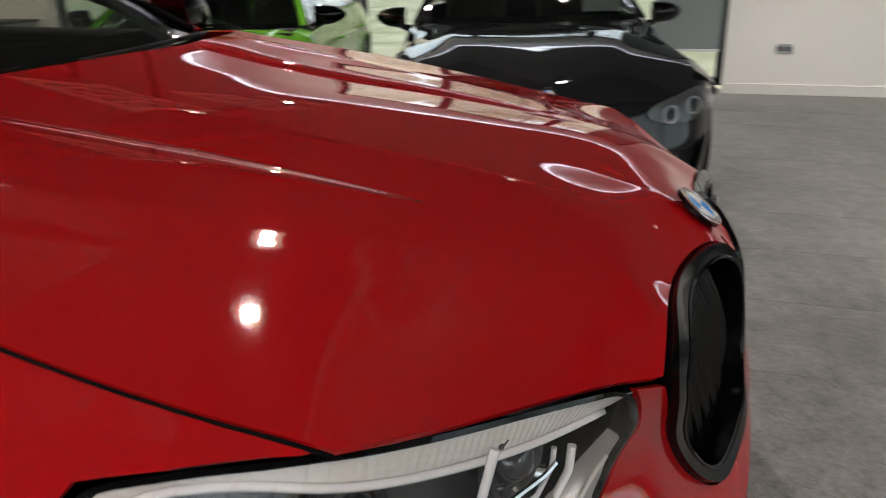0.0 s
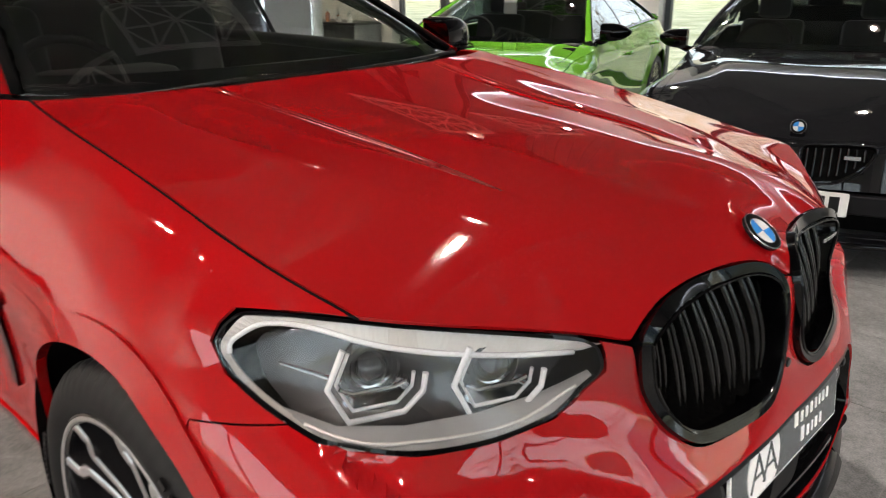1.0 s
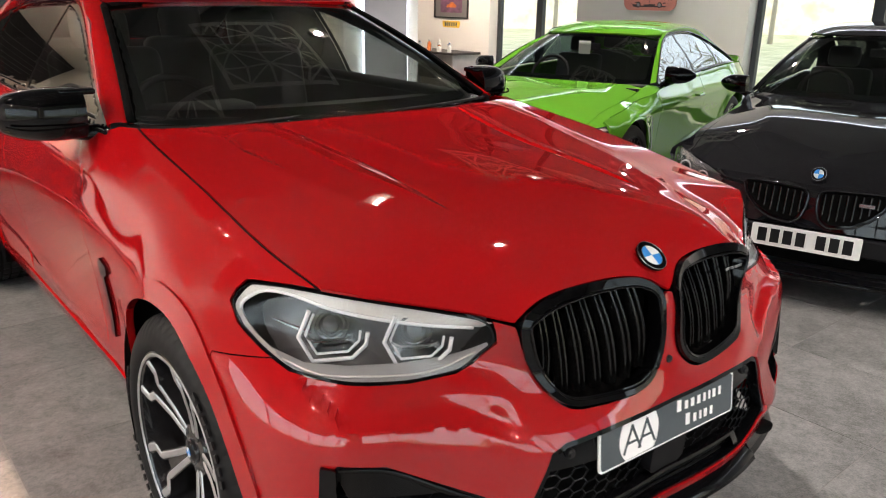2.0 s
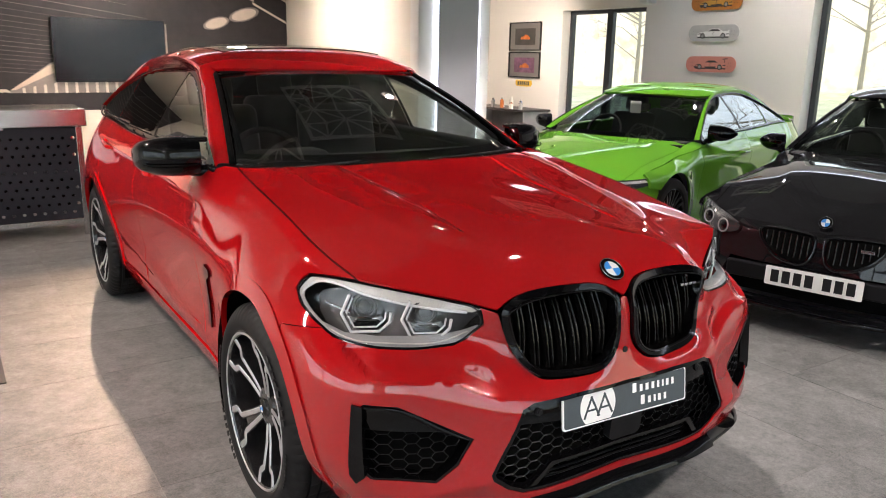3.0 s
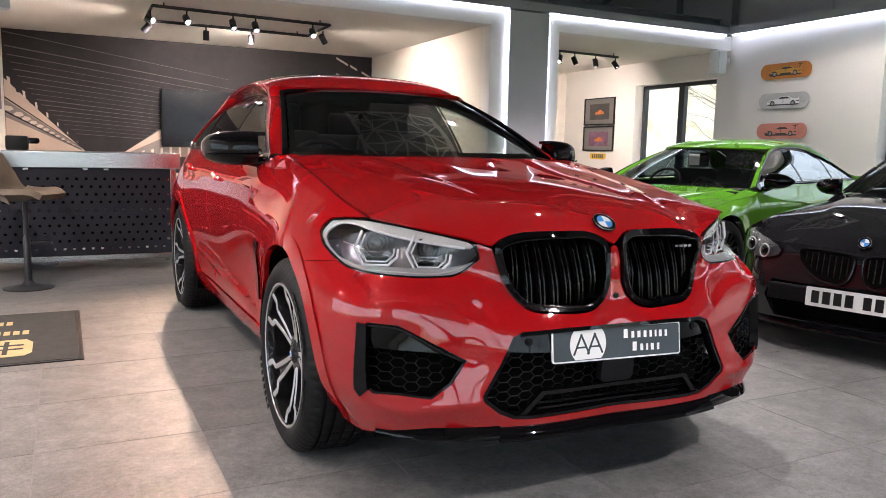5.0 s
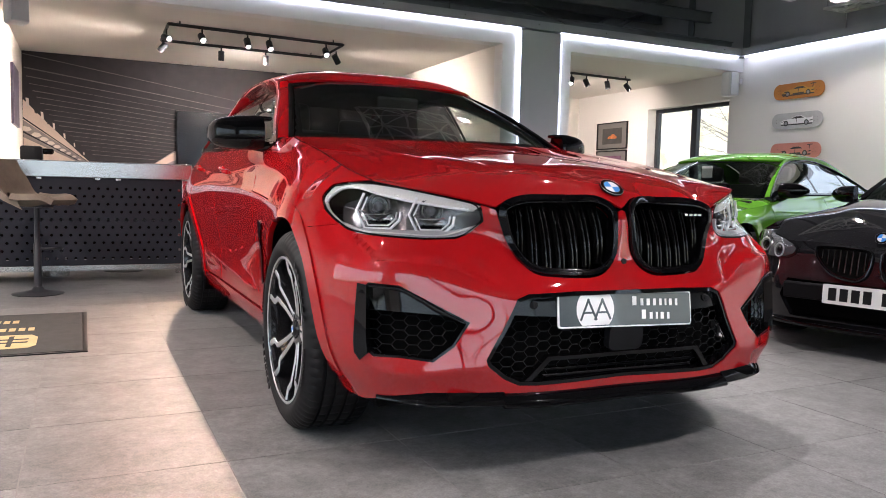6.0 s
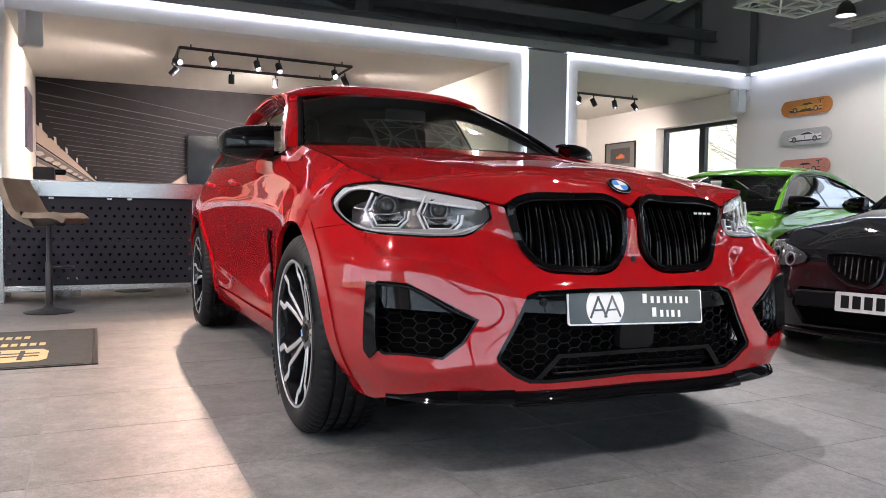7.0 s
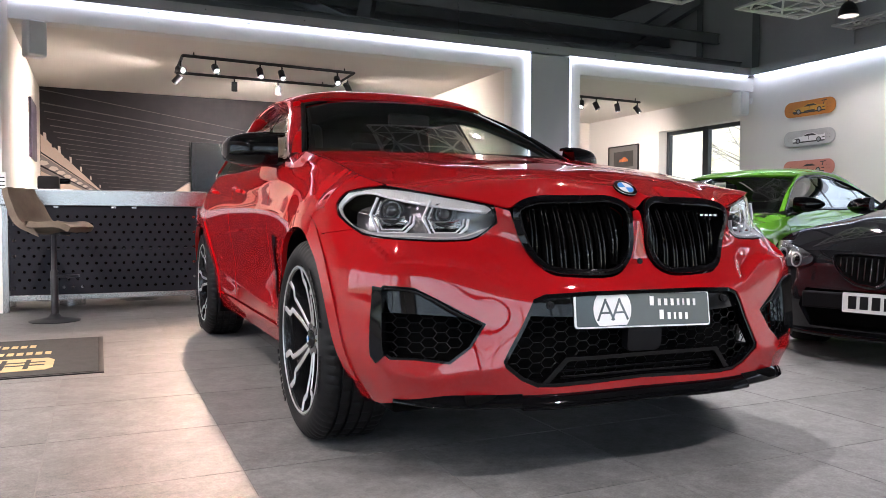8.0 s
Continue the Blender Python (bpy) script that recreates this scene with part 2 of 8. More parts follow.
wall("wall_between_rooms", [(3.04, 3.24, YP + 0.24, YB, 0, 2.70), (3.24, 3.85, YP + 0.24, YP + 0.44, 0, 2.70)], PLASTER, "cream plastered wall between the two back rooms")
wall("wall_west", [(XFAR - 0.2, XFAR, YF, -6.2, 0, ROOF), (XFAR - 0.2, XFAR, 2.4, 4.75, 0, ROOF), (XFAR - 0.2, XFAR, -6.2, 2.4, 2.7, ROOF), (XFAR - 0.2, XFAR, -6.2, 2.4, 0, 0.3)], WHITE_WALL, "white showroom wall round a wide window")
wall("wall_west_return", [(XFAR, XL - 0.2, 4.75, 4.95, 0, ROOF)], WHITE_WALL, "plain white return wall")
wall("wall_south", [(XFAR, -5.2, YF - 0.2, YF, 0, ROOF), (6.2, XR + 0.3, YF - 0.2, YF, 0, ROOF), (-5.2, 6.2, YF - 0.2, YF, 2.9, ROOF), (-5.2, 6.2, YF - 0.2, YF, 0, 0.25)],
     WHITE_WALL, "white shop front wall round a wide window")
wall("ceiling_back_room", [(XL - 0.2, 3.24, YP + 0.1, YB, 2.70, 2.86)], CEIL, "white painted ceiling over the counter", "ceiling")
wall("ceiling_side_room", [(3.24, XR, YP + 0.1, YB, 2.70, 2.86)], CEIL, "white painted ceiling over the side room", "ceiling")
wall("ceiling", [(XFAR - 0.2, XR + 0.3, YF - 0.2, YB + 0.3, ROOF, ROOF + 0.15)], DARK_ROOF, "dark profiled steel roof deck", "ceiling")

# partition: grey column and ledge standing proud of a white recessed frame that a strip of light washes
wall("partition_column", [(3.272, 3.841, YP, YP + 0.24, 0, 2.878)], GREY_PANEL, "flat pale grey column between the two lit openings", "column")
wall("partition_frame_left", [(3.03, 3.272, YP + 0.05, YP + 0.24, 0, 2.878), (XL - 0.25, 3.03, YP + 0.05, YP + 0.24, 2.69, 2.878)], WHITE_WALL, "white recessed frame round the wide opening", "frame")
wall("partition_frame_right", [(3.841, 4.03, YP + 0.05, YP + 0.24, 0, 2.878), (4.03, XR, YP + 0.05, YP + 0.24, 2.69, 2.878)], WHITE_WALL, "white recessed frame round the narrow opening", "frame")
wall("partition_ledge", [(XL - 0.25, XR - 0.13, YP - 0.02, YP + 0.24, 2.90, 3.0)], LEDGE, "grey boxed ledge along the top of the partition", "ledge")
wall("east_ledge", [(XR - 0.13, XR + 0.1, YF, YP + 0.24, 2.90, 3.0)], LEDGE, "grey boxed ledge along the top of the white wall", "ledge")
wall("partition_post_left", [(XL - 0.35, XL, 4.75, YP + 0.05, 0, 2.90)], WHITE_WALL, "white end post of the counter opening", "post")


def led(name, *b):
    return tagged(part(name, box(*b), LED), "cool white strip light tucked under the grey edge", "strip light", "strip lights")


led("strip_light", XL - 0.2, 3.262, YP + 0.012, YP + 0.030, 2.880, 2.898)
led("strip_light", 3.85, XR - 0.15, YP + 0.012, YP + 0.030, 2.880, 2.898)
led("strip_light", 3.256, 3.270, YP + 0.012, YP + 0.030, 0.05, 2.87)
led("strip_light", 3.843, 3.857, YP + 0.012, YP + 0.030, 0.05, 2.87)
led("strip_light", XR - 0.10, XR - 0.07, -6.8, YP - 0.05, 2.880, 2.898)

# ---------------------------------------------------------------- curves and lofted body panels
from mathutils.geometry import delaunay_2d_cdt


def spline(pts, n=0, t=None):
    """A natural cubic curve through pts, by chord length; n even samples, or the samples at t in 0..1."""
    p = np.array(pts, float)
    d = np.concatenate(([0], np.cumsum(np.maximum(np.linalg.norm(np.diff(p, axis=0), axis=1), 1e-9))))
    d /= d[-1]
    m = len(p)
    h = np.diff(d)
    a = np.eye(m)
    b = np.zeros_like(p)
    for i in range(1, m - 1):
        a[i, i - 1:i + 2] = h[i - 1], 2 * (h[i - 1] + h[i]), h[i]
        b[i] = 6 * ((p[i + 1] - p[i]) / h[i] - (p[i] - p[i - 1]) / h[i - 1])
    k = np.linalg.solve(a, b)
    t = np.linspace(0, 1, n) if t is None else np.asarray(t, float)
    j = np.clip(np.searchsorted(d, t, side="right") - 1, 0, m - 2)
    u, v, w = (t - d[j])[:, None], (d[j + 1] - t)[:, None], h[j][:, None]
    return k[j] * v ** 3 / (6 * w) + k[j + 1] * u ** 3 / (6 * w) + (p[j] / w - k[j] * w / 6) * v + (p[j + 1] / w - k[j + 1] * w / 6) * u


def table(keys, values):
    """A smooth function through values at keys."""
    keys, values = np.array(keys, float), np.array(values, float)
    m, h = len(keys), np.diff(keys)
    a, b = np.eye(m), np.zeros(m)
    for i in range(1, m - 1):
        a[i, i - 1:i + 2] = h[i - 1], 2 * (h[i - 1] + h[i]), h[i]
        b[i] = 6 * ((values[i + 1] - values[i]) / h[i] - (values[i] - values[i - 1]) / h[i - 1])
    k = np.linalg.solve(a, b)

    def f(x):
        x = np.asarray(x, float)
        j = np.clip(np.searchsorted(keys, x, side="right") - 1, 0, m - 2)
        u, v, w = x - keys[j], keys[j + 1] - x, h[j]
        return k[j] * v ** 3 / (6 * w) + k[j + 1] * u ** 3 / (6 * w) + (values[j] / w - k[j] * w / 6) * v + (values[j + 1] / w - k[j + 1] * w / 6) * u
    return f


class Belts:
    """A surface lofted through plan curves at several heights; its places are (s, z) with s from 0 at the nose to 1 at the side."""

    def __init__(self, belts, n=161):
        self.z = np.array([b[0] for b in belts], float)
        self.s = np.linspace(0, 1, n)
        grid = []
        for _, pts in belts:
            c = spline([(-x, y) for x, y in pts[:0:-1]] + list(pts), t=np.linspace(0, 1, 8 * n))
            d = np.concatenate(([0], np.cumsum(np.linalg.norm(np.diff(c, axis=0), axis=1))))
            d = d / d[-1] * 2 - 1
            grid.append(np.stack([np.interp(self.s, d, c[:, i]) for i in (0, 1)], 1))
        g = np.array(grid)
        self.fx = [table(self.z, g[:, i, 0]) for i in range(n)]
        zz = np.linspace(self.z[0] - 0.08, self.z[-1] + 0.06, 141)
        self.zz = zz
        self.gx = np.array([f(np.clip(zz, self.z[0], self.z[-1])) + 0 * zz for f in self.fx])
        self.gy = np.array([table(self.z, g[:, i, 1])(np.clip(zz, self.z[0], self.z[-1])) for i in range(n)])
        for gr in (self.gx, self.gy):
            lo, hi = np.searchsorted(zz, self.z[0]) + 1, np.searchsorted(zz, self.z[-1]) - 2
            sl = (gr[:, lo + 1] - gr[:, lo]) / (zz[1] - zz[0])
            gr[:, :lo] = gr[:, lo:lo + 1] + sl[:, None] * (zz[:lo] - zz[lo])
            sl = (gr[:, hi] - gr[:, hi - 1]) / (zz[1] - zz[0])
            gr[:, hi + 1:] = gr[:, hi:hi + 1] + sl[:, None] * (zz[hi + 1:] - zz[hi])

    def __call__(self, s, z):
        s, z = np.asarray(s, float), np.asarray(z, float)
        a = np.clip(np.abs(s), 0, 1) * (len(self.s) - 1)
        b = np.clip((z - self.zz[0]) / (self.zz[1] - self.zz[0]), 0, len(self.zz) - 1.001)
        i, j = np.minimum(a.astype(int), len(self.s) - 2), b.astype(int)
        u, v = a - i, b - j
        out = []
        for g in (self.gx, self.gy):
            out.append(g[i, j] * (1 - u) * (1 - v) + g[i + 1, j] * u * (1 - v) + g[i, j + 1] * (1 - u) * v + g[i + 1, j + 1] * u * v)
        return np.stack([out[0] * np.sign(s + 1e-12), out[1], z], -1)

    def at(self, value, z, axis=0):
        """The s at which the curve at height z reaches the given x (axis 0) or y (axis 1)."""
        ss = np.linspace(0, 1, 400)
        c = self(ss, np.full(400, z))[:, axis]
        return float(np.interp(abs(value) if axis == 0 else value, c, ss)) * (math.copysign(1, value) if axis == 0 else 1)


def inside(poly, q):
    poly, q = np.asarray(poly), np.asarray(q)
    x, y = q[:, 0], q[:, 1]
    r = np.zeros(len(q), bool)
    for (x0, y0), (x1, y1) in zip(poly, np.roll(poly, -1, 0)):
        if y0 != y1:
            r ^= ((y0 > y) != (y1 > y)) & (x < (x1 - x0) * (y - y0) / (y1 - y0) + x0)
    return r


def resample(poly, step):
    """A closed outline with corners kept and long sides cut to about step."""
    out = []
    p = [np.array(q, float) for q in poly]
    for a, b in zip(p, p[1:] + p[:1]):
        k = max(1, int(round(np.linalg.norm(b - a) / step)))
        out += [a + (b - a) * i / k for i in range(k)]
    return np.array(out)


def inset(poly, d):
    """The outline moved inwards by d."""
    p = np.array(poly, float)
    area = 0.5 * np.sum(p[:, 0] * np.roll(p[:, 1], -1) - np.roll(p[:, 0], -1) * p[:, 1])
    a, b = p - np.roll(p, 1, 0), np.roll(p, -1, 0) - p
    n1, n2 = np.stack([-a[:, 1], a[:, 0]], 1), np.stack([-b[:, 1], b[:, 0]], 1)
    n1 /= np.maximum(np.linalg.norm(n1, axis=1), 1e-9)[:, None]
    n2 /= np.maximum(np.linalg.norm(n2, axis=1), 1e-9)[:, None]
    n = n1 + n2
    n /= np.maximum(np.sum(n * n, 1) / 2, 0.35)[:, None]
    return p + n * d * math.copysign(1, area)


def smooth_loop(pts, n=8):
    """A closed rounded outline through pts."""
    p = list(pts)
    c = spline(p[-3:] + p + p[:3], t=np.linspace(0, 1, (len(p) + 6) * n * 2))
    i = int(np.argmin(np.linalg.norm(c[:len(c) // 2] - np.array(p[0]), axis=1)))
    j = len(c) // 2 + int(np.argmin(np.linalg.norm(c[len(c) // 2:] - np.array(p[0]), axis=1)))
    return c[i:j:2]


def sheet(f, outline, holes=(), step=0.03, lip=0.012, gap=0.0, out=1, offset=0.0, bm=None, both=False):
    """A curved panel: the flat outline, less the holes, laid on the surface f(u, v), with a turned-in edge of depth lip."""
    bm = bm or bmesh.new()
    loops = [resample(inset(outline, gap) if gap else outline, step)] + [resample(inset(h, -gap) if gap else h, step) for h in holes]
    verts, edges, bounds = [], [], []
    for lp in loops:
        k = len(verts)
        verts += [Vector(p) for p in lp]
        edges += [(k + i, k + (i + 1) % len(lp)) for i in range(len(lp))]
        bounds.append((k, len(lp)))
    lo, hi = loops[0].min(0), loops[0].max(0)
    g = np.array([(x + (0.5 * step if j % 2 else 0), y) for j, y in enumerate(np.arange(lo[1], hi[1], step * 0.87)) for x in np.arange(lo[0], hi[0], step)])
    if len(g):
        ok = inside(loops[0], g)
        for lp in loops[1:]:
            ok &= ~inside(lp, g)
        allb = np.concatenate([resample(lp, step * 0.5) for lp in loops])
        g = g[ok]
        if len(g):
            d = np.array([np.min(np.sum((allb - q) ** 2, 1)) for q in g])
            g = g[d > (0.45 * step) ** 2]
        verts += [Vector(q) for q in g]
    co, _, faces, orig, _, _ = delaunay_2d_cdt(verts, edges, [], 0, 1e-6)
    q = np.array([(c.x, c.y) for c in co])
    e = 1e-4
    p0 = f(q[:, 0], q[:, 1])
    nn = np.cross(f(q[:, 0] + e, q[:, 1]) - f(q[:, 0] - e, q[:, 1]), f(q[:, 0], q[:, 1] + e) - f(q[:, 0], q[:, 1] - e)) * out
    nn /= np.maximum(np.linalg.norm(nn, axis=1), 1e-12)[:, None]
    p0 = p0 + nn * offset
    bv = [bm.verts.new(p) for p in p0]
    tri = np.array([fc for fc in faces if len(fc) == 3])
    cen = q[tri].mean(1)
    ok = inside(loops[0], cen)
    for lp in loops[1:]:
        ok &= ~inside(lp, cen)
    made = []
    for fc in tri[ok]:
        made.append(bm.faces.new([bv[i] for i in (fc if out > 0 else fc[::-1])]))
    if lip:
        edge = [ed for fc in made for ed in fc.edges if len(ed.link_faces) == 1]
        index = {v: i for i, v in enumerate(bv)}
        low = {}
        for ed in set(edge):
            for v in ed.verts:
                if v not in low:
                    low[v] = bm.verts.new(v.co - Vector(nn[index[v]]) * lip)
        for ed in set(edge):
            lf = ed.link_faces[0]
            a, b = ed.verts
            vs = list(lf.verts)
            if vs[(vs.index(a) + 1) % len(vs)] is b:
                a, b = b, a
            bm.faces.new((a, b, low[b], low[a]))
    for v in [v for v in bv if not v.link_faces]:
        bm.verts.remove(v)
    return bm


def flip(bm):
    """The mirror image across the plane x = 0."""
    for v in bm.verts:
        v.co.x = -v.co.x
    bmesh.ops.reverse_faces(bm, faces=bm.faces)
    return bm

# ---------------------------------------------------------------- surfaces of the red coupe SUV; its front axle stands at y = 0 and it faces -y
NOSE = Belts([
    (0.27, [(0, -0.815), (0.30, -0.81), (0.50, -0.765), (0.70, -0.675), (0.79, -0.57), (0.835, -0.40), (0.85, -0.20)]),
    (0.38, [(0, -0.838), (0.30, -0.828), (0.49, -0.787), (0.68, -0.71), (0.80, -0.625), (0.89, -0.44), (0.92, -0.20)]),
    (0.50, [(0, -0.845), (0.30, -0.832), (0.43, -0.797), (0.54, -0.752), (0.70, -0.688), (0.82, -0.605), (0.91, -0.44), (0.945, -0.20)]),
    (0.60, [(0, -0.832), (0.30, -0.808), (0.405, -0.785), (0.53, -0.742), (0.70, -0.675), (0.82, -0.598), (0.91, -0.43), (0.945, -0.20)]),
    (0.68, [(0, -0.806), (0.10, -0.795), (0.30, -0.757), (0.45, -0.725), (0.60, -0.685), (0.74, -0.637), (0.81, -0.585), (0.90, -0.42), (0.94, -0.20)]),
    (0.76, [(0, -0.797), (0.10, -0.778), (0.30, -0.733), (0.413, -0.703), (0.50, -0.655), (0.62, -0.612), (0.75, -0.545), (0.84, -0.44), (0.905, -0.30), (0.925, -0.20)]),
    (0.84, [(0, -0.787), (0.08, -0.757), (0.20, -0.725), (0.413, -0.708), (0.468, -0.675), (0.60, -0.60), (0.72, -0.505), (0.805, -0.40), (0.862, -0.28), (0.885, -0.20)]),
    (0.90, [(0, -0.757), (0.20, -0.695), (0.413, -0.672), (0.55, -0.60), (0.70, -0.51), (0.765, -0.44), (0.83, -0.28), (0.855, -0.20)]),
    (0.96, [(0, -0.72), (0.20, -0.64), (0.413, -0.60), (0.55, -0.54), (0.70, -0.45), (0.745, -0.38), (0.772, -0.28), (0.79, -0.20)]),
])

# bonnet: edge curves, then a smooth skin between them
SHUT = spline([(0.750, -0.463, 0.930), (0.765, -0.27, 0.967), (0.767, 0.0, 1.027), (0.764, 0.25, 1.073), (0.758, 0.41, 1.098), (0.748, 0.56, 1.122)], 24)
BROW = spline([(0.750, -0.463, 0.930), (0.685, -0.518, 0.9155), (0.58, -0.589, 0.892), (0.48, -0.659, 0.868), (0.425, -0.702, 0.852)], 14)
BROW2 = spline([(0.425, -0.702, 0.852), (0.38, -0.701, 0.876), (0.28, -0.698, 0.890), (0.145, -0.718, 0.894), (0.06, -0.753, 0.886), (0.02, -0.778, 0.866), (0, -0.787, 0.853)], 20)
COWL = spline([(0.748, 0.56, 1.122), (0.62, 0.50, 1.122), (0.40, 0.45, 1.124), (0.0, 0.425, 1.126)], 14)


def thin_plate(pts, lam=1e-5):
    """A thin bent plate z(x, y) through points."""
    p = np.array(pts, float)
    n = len(p)
    r2 = np.sum((p[:, None, :2] - p[None, :, :2]) ** 2, -1)
    a = np.zeros((n + 3, n + 3))
    a[:n, :n] = 0.5 * r2 * np.log(np.maximum(r2, 1e-12)) + lam * np.eye(n)
    a[:n, n], a[:n, n + 1:], a[n, :n], a[n + 1:, :n] = 1, p[:, :2], 1, p[:, :2].T
    k = np.linalg.solve(a, np.concatenate([p[:, 2], np.zeros(3)]))

    def f(x, y):
        x, y = np.asarray(x, float), np.asarray(y, float)
        r = (x[..., None] - p[:, 0]) ** 2 + (y[..., None] - p[:, 1]) ** 2
        return 0.5 * (r * np.log(np.maximum(r, 1e-12))) @ k[:n] + k[n] + k[n + 1] * x + k[n + 2] * y
    return f


_half = [tuple(q) for c in (SHUT[::2], BROW[1::2], BROW2[1::2], COWL[1::2]) for q in c]
_half += [(0.40, -0.62, 0.917), (0.20, -0.64, 0.937), (0.45, -0.45, 0.967), (0.25, -0.35, 1.010), (0.50, -0.15, 1.022), (0.50, 0.20, 1.076), (0.25, 0.05, 1.062)]
_mid = [(0, -0.714, 0.919), (0, -0.60, 0.957), (0, -0.35, 1.015), (0, 0.0, 1.066), (0, 0.25, 1.098)]
_skin = thin_plate(_half + [(-x, y, z) for x, y, z in _half if x > 1e-6] + _mid, 2e-6)


def step01(t):
    t = np.clip(t, 0, 1)
    return t * t * (3 - 2 * t)


def BONNET(x, y):
    """The bonnet: a crowned middle that falls to a folded valley a side, then a soft outer ridge."""
    x, y = np.asarray(x, float), np.asarray(y, float)
    ax = np.abs(x)
    fade = step01((y + 0.62) / 0.30) * step01((0.52 - y) / 0.15)
    a = 0.307 + 0.065 * np.clip((y + 0.10) / 0.53, 0, 1.2) ** 2             # fold
    b = 0.39 + 0.19 * np.clip((y + 0.50) / 0.75, 0, 1) ** 0.8               # ridge
    z = _skin(x, y)
    fall = 0.026 * np.logaddexp(0, (np.minimum(ax, a) - 0.15) / 0.012) * 0.012
    d = np.clip(ax - a, 0, 1)
    # the fold dies out to a point towards the nose
    w = 0.034 * np.clip((y + 0.62) / 0.55, 0.3, 1)
    rise = 0.27 * w * step01((y + 0.58) / 0.25) * (1 - np.exp(-d / w))
    z = z + fade * (rise - fall) * np.exp(-(d / 0.16) ** 2)
    e = ax - b
    z = z + fade * 0.005 * np.clip((b - a) / 0.16, 0.15, 1) * np.where(e < 0, np.exp(e / 0.07), np.exp(-(e / 0.045) ** 2))
    return np.stack([x, y, z], -1)


# flank: half width at heights (columns) for stations along the car (rows)
ZL = (0.20, 0.32, 0.45, 0.60, 0.75, 0.85, 0.95, 1.02, 1.10)
STATIONS = [
    (-0.20, (0.79, 0.875, 0.935, 0.948, 0.928, 0.880, 0.800, 0.735, 0.65)),
    (0.05, (0.82, 0.89, 0.930, 0.943, 0.935, 0.905, 0.850, 0.785, 0.66)),
    (0.25, (0.82, 0.875, 0.905, 0.917, 0.918, 0.900, 0.858, 0.808, 0.69)),
    (0.45, (0.81, 0.858, 0.872, 0.886, 0.902, 0.898, 0.866, 0.828, 0.735)),
    (0.80, (0.80, 0.852, 0.864, 0.872, 0.893, 0.900, 0.878, 0.850, 0.790)),
    (1.60, (0.80, 0.852, 0.856, 0.866, 0.888, 0.897, 0.876, 0.848, 0.800)),
    (2.30, (0.81, 0.860, 0.866, 0.886, 0.906, 0.906, 0.880, 0.850, 0.806)),
    (2.86, (0.82, 0.885, 0.925, 0.943, 0.940, 0.924, 0.886, 0.852, 0.806)),
    (3.30, (0.81, 0.87, 0.90, 0.912, 0.908, 0.892, 0.858, 0.826, 0.778)),
    (3.60, (0.74, 0.79, 0.825, 0.84, 0.836, 0.815, 0.782, 0.748, 0.70)),
]
_cols = [table([s[0] for s in STATIONS], [s[1][i] for s in STATIONS]) for i in range(len(ZL))]
_yg, _zg = np.linspace(-0.2, 3.6, 153), np.linspace(0.16, 1.22, 107)
_sg = np.array([table(ZL, [c(y) for c in _cols])(_zg) for y in _yg])
_ny, _nz = np.linspace(-0.80, -0.20, 91), np.linspace(0.20, 1.02, 83)
_ng = np.array([np.interp(_ny, NOSE(np.linspace(0, 1, 400), np.full(400, z))[:, 1], NOSE(np.linspace(0, 1, 400), np.full(400, z))[:, 0]) for z in _nz]).T


def _grid(g, ys, zs, y, z):
    a = np.clip((y - ys[0]) / (ys[1] - ys[0]), 0, len(ys) - 1.001)
    b = np.clip((z - zs[0]) / (zs[1] - zs[0]), 0, len(zs) - 1.001)
    i, j = a.astype(int), b.astype(int)
    u, v = a - i, b - j
    return g[i, j] * (1 - u) * (1 - v) + g[i + 1, j] * u * (1 - v) + g[i, j + 1] * (1 - u) * v + g[i + 1, j + 1] * u * v


def FLANK(y, z):
    """The car's side, x from (y, z): shoulder crease through the handles, hollow doors and flared arches."""
    y, z = np.asarray(y, float), np.asarray(z, float)
    x = _grid(_sg, _yg, _zg, y, z)
    crease = 0.965 + 0.021 * np.clip(y, 0, 3)
    t = (z - crease) / 0.075
    x = x + 0.012 * step01((y - 0.25) / 0.45) * step01((3.25 - y) / 0.4) * np.where(t > 0, np.exp(-(t * 0.8) ** 2), np.clip(1 + t * 1.1, 0, 1) ** 1.6)
    low = 0.40 + 0.10 * np.clip((y - 0.8) / 1.6, 0, 1.2)
    x = x + 0.012 * step01((y - 0.62) / 0.3) * step01((2.45 - y) / 0.3) * np.exp(-((z - low) / 0.035) ** 2)
    w = step01((y + 0.21) / 0.12)
    near = y < -0.08
    if np.any(near):
        n = _grid(_ng, _ny, _nz, np.minimum(y, -0.2001), z) + np.maximum(y + 0.2, 0) * 0.12
        x = np.where(near, n * (1 - w) + x * w, x)
    return np.stack([x, y, z], -1)


# roof, from a centre line and a half width
ROOF_Z = table((0.9, 1.22, 1.45, 1.75, 2.05, 2.40, 2.80, 3.20, 3.55, 3.80), (1.33, 1.482, 1.560, 1.597, 1.606, 1.588, 1.527, 1.41, 1.262, 1.145))
ROOF_W = table((1.0, 1.41, 1.75, 2.2, 2.8, 3.3, 3.75), (0.50, 0.560, 0.592, 0.608, 0.612, 0.610, 0.60))


def ROOFSKIN(x, y):
    x, y = np.asarray(x, float), np.asarray(y, float)
    t = np.abs(x) / ROOF_W(y)
    return np.stack([x, y, ROOF_Z(y) - 0.030 * t ** 2 - 0.042 * t ** 6], -1)


def roof_edge(y):
    return ROOFSKIN(ROOF_W(y), y)


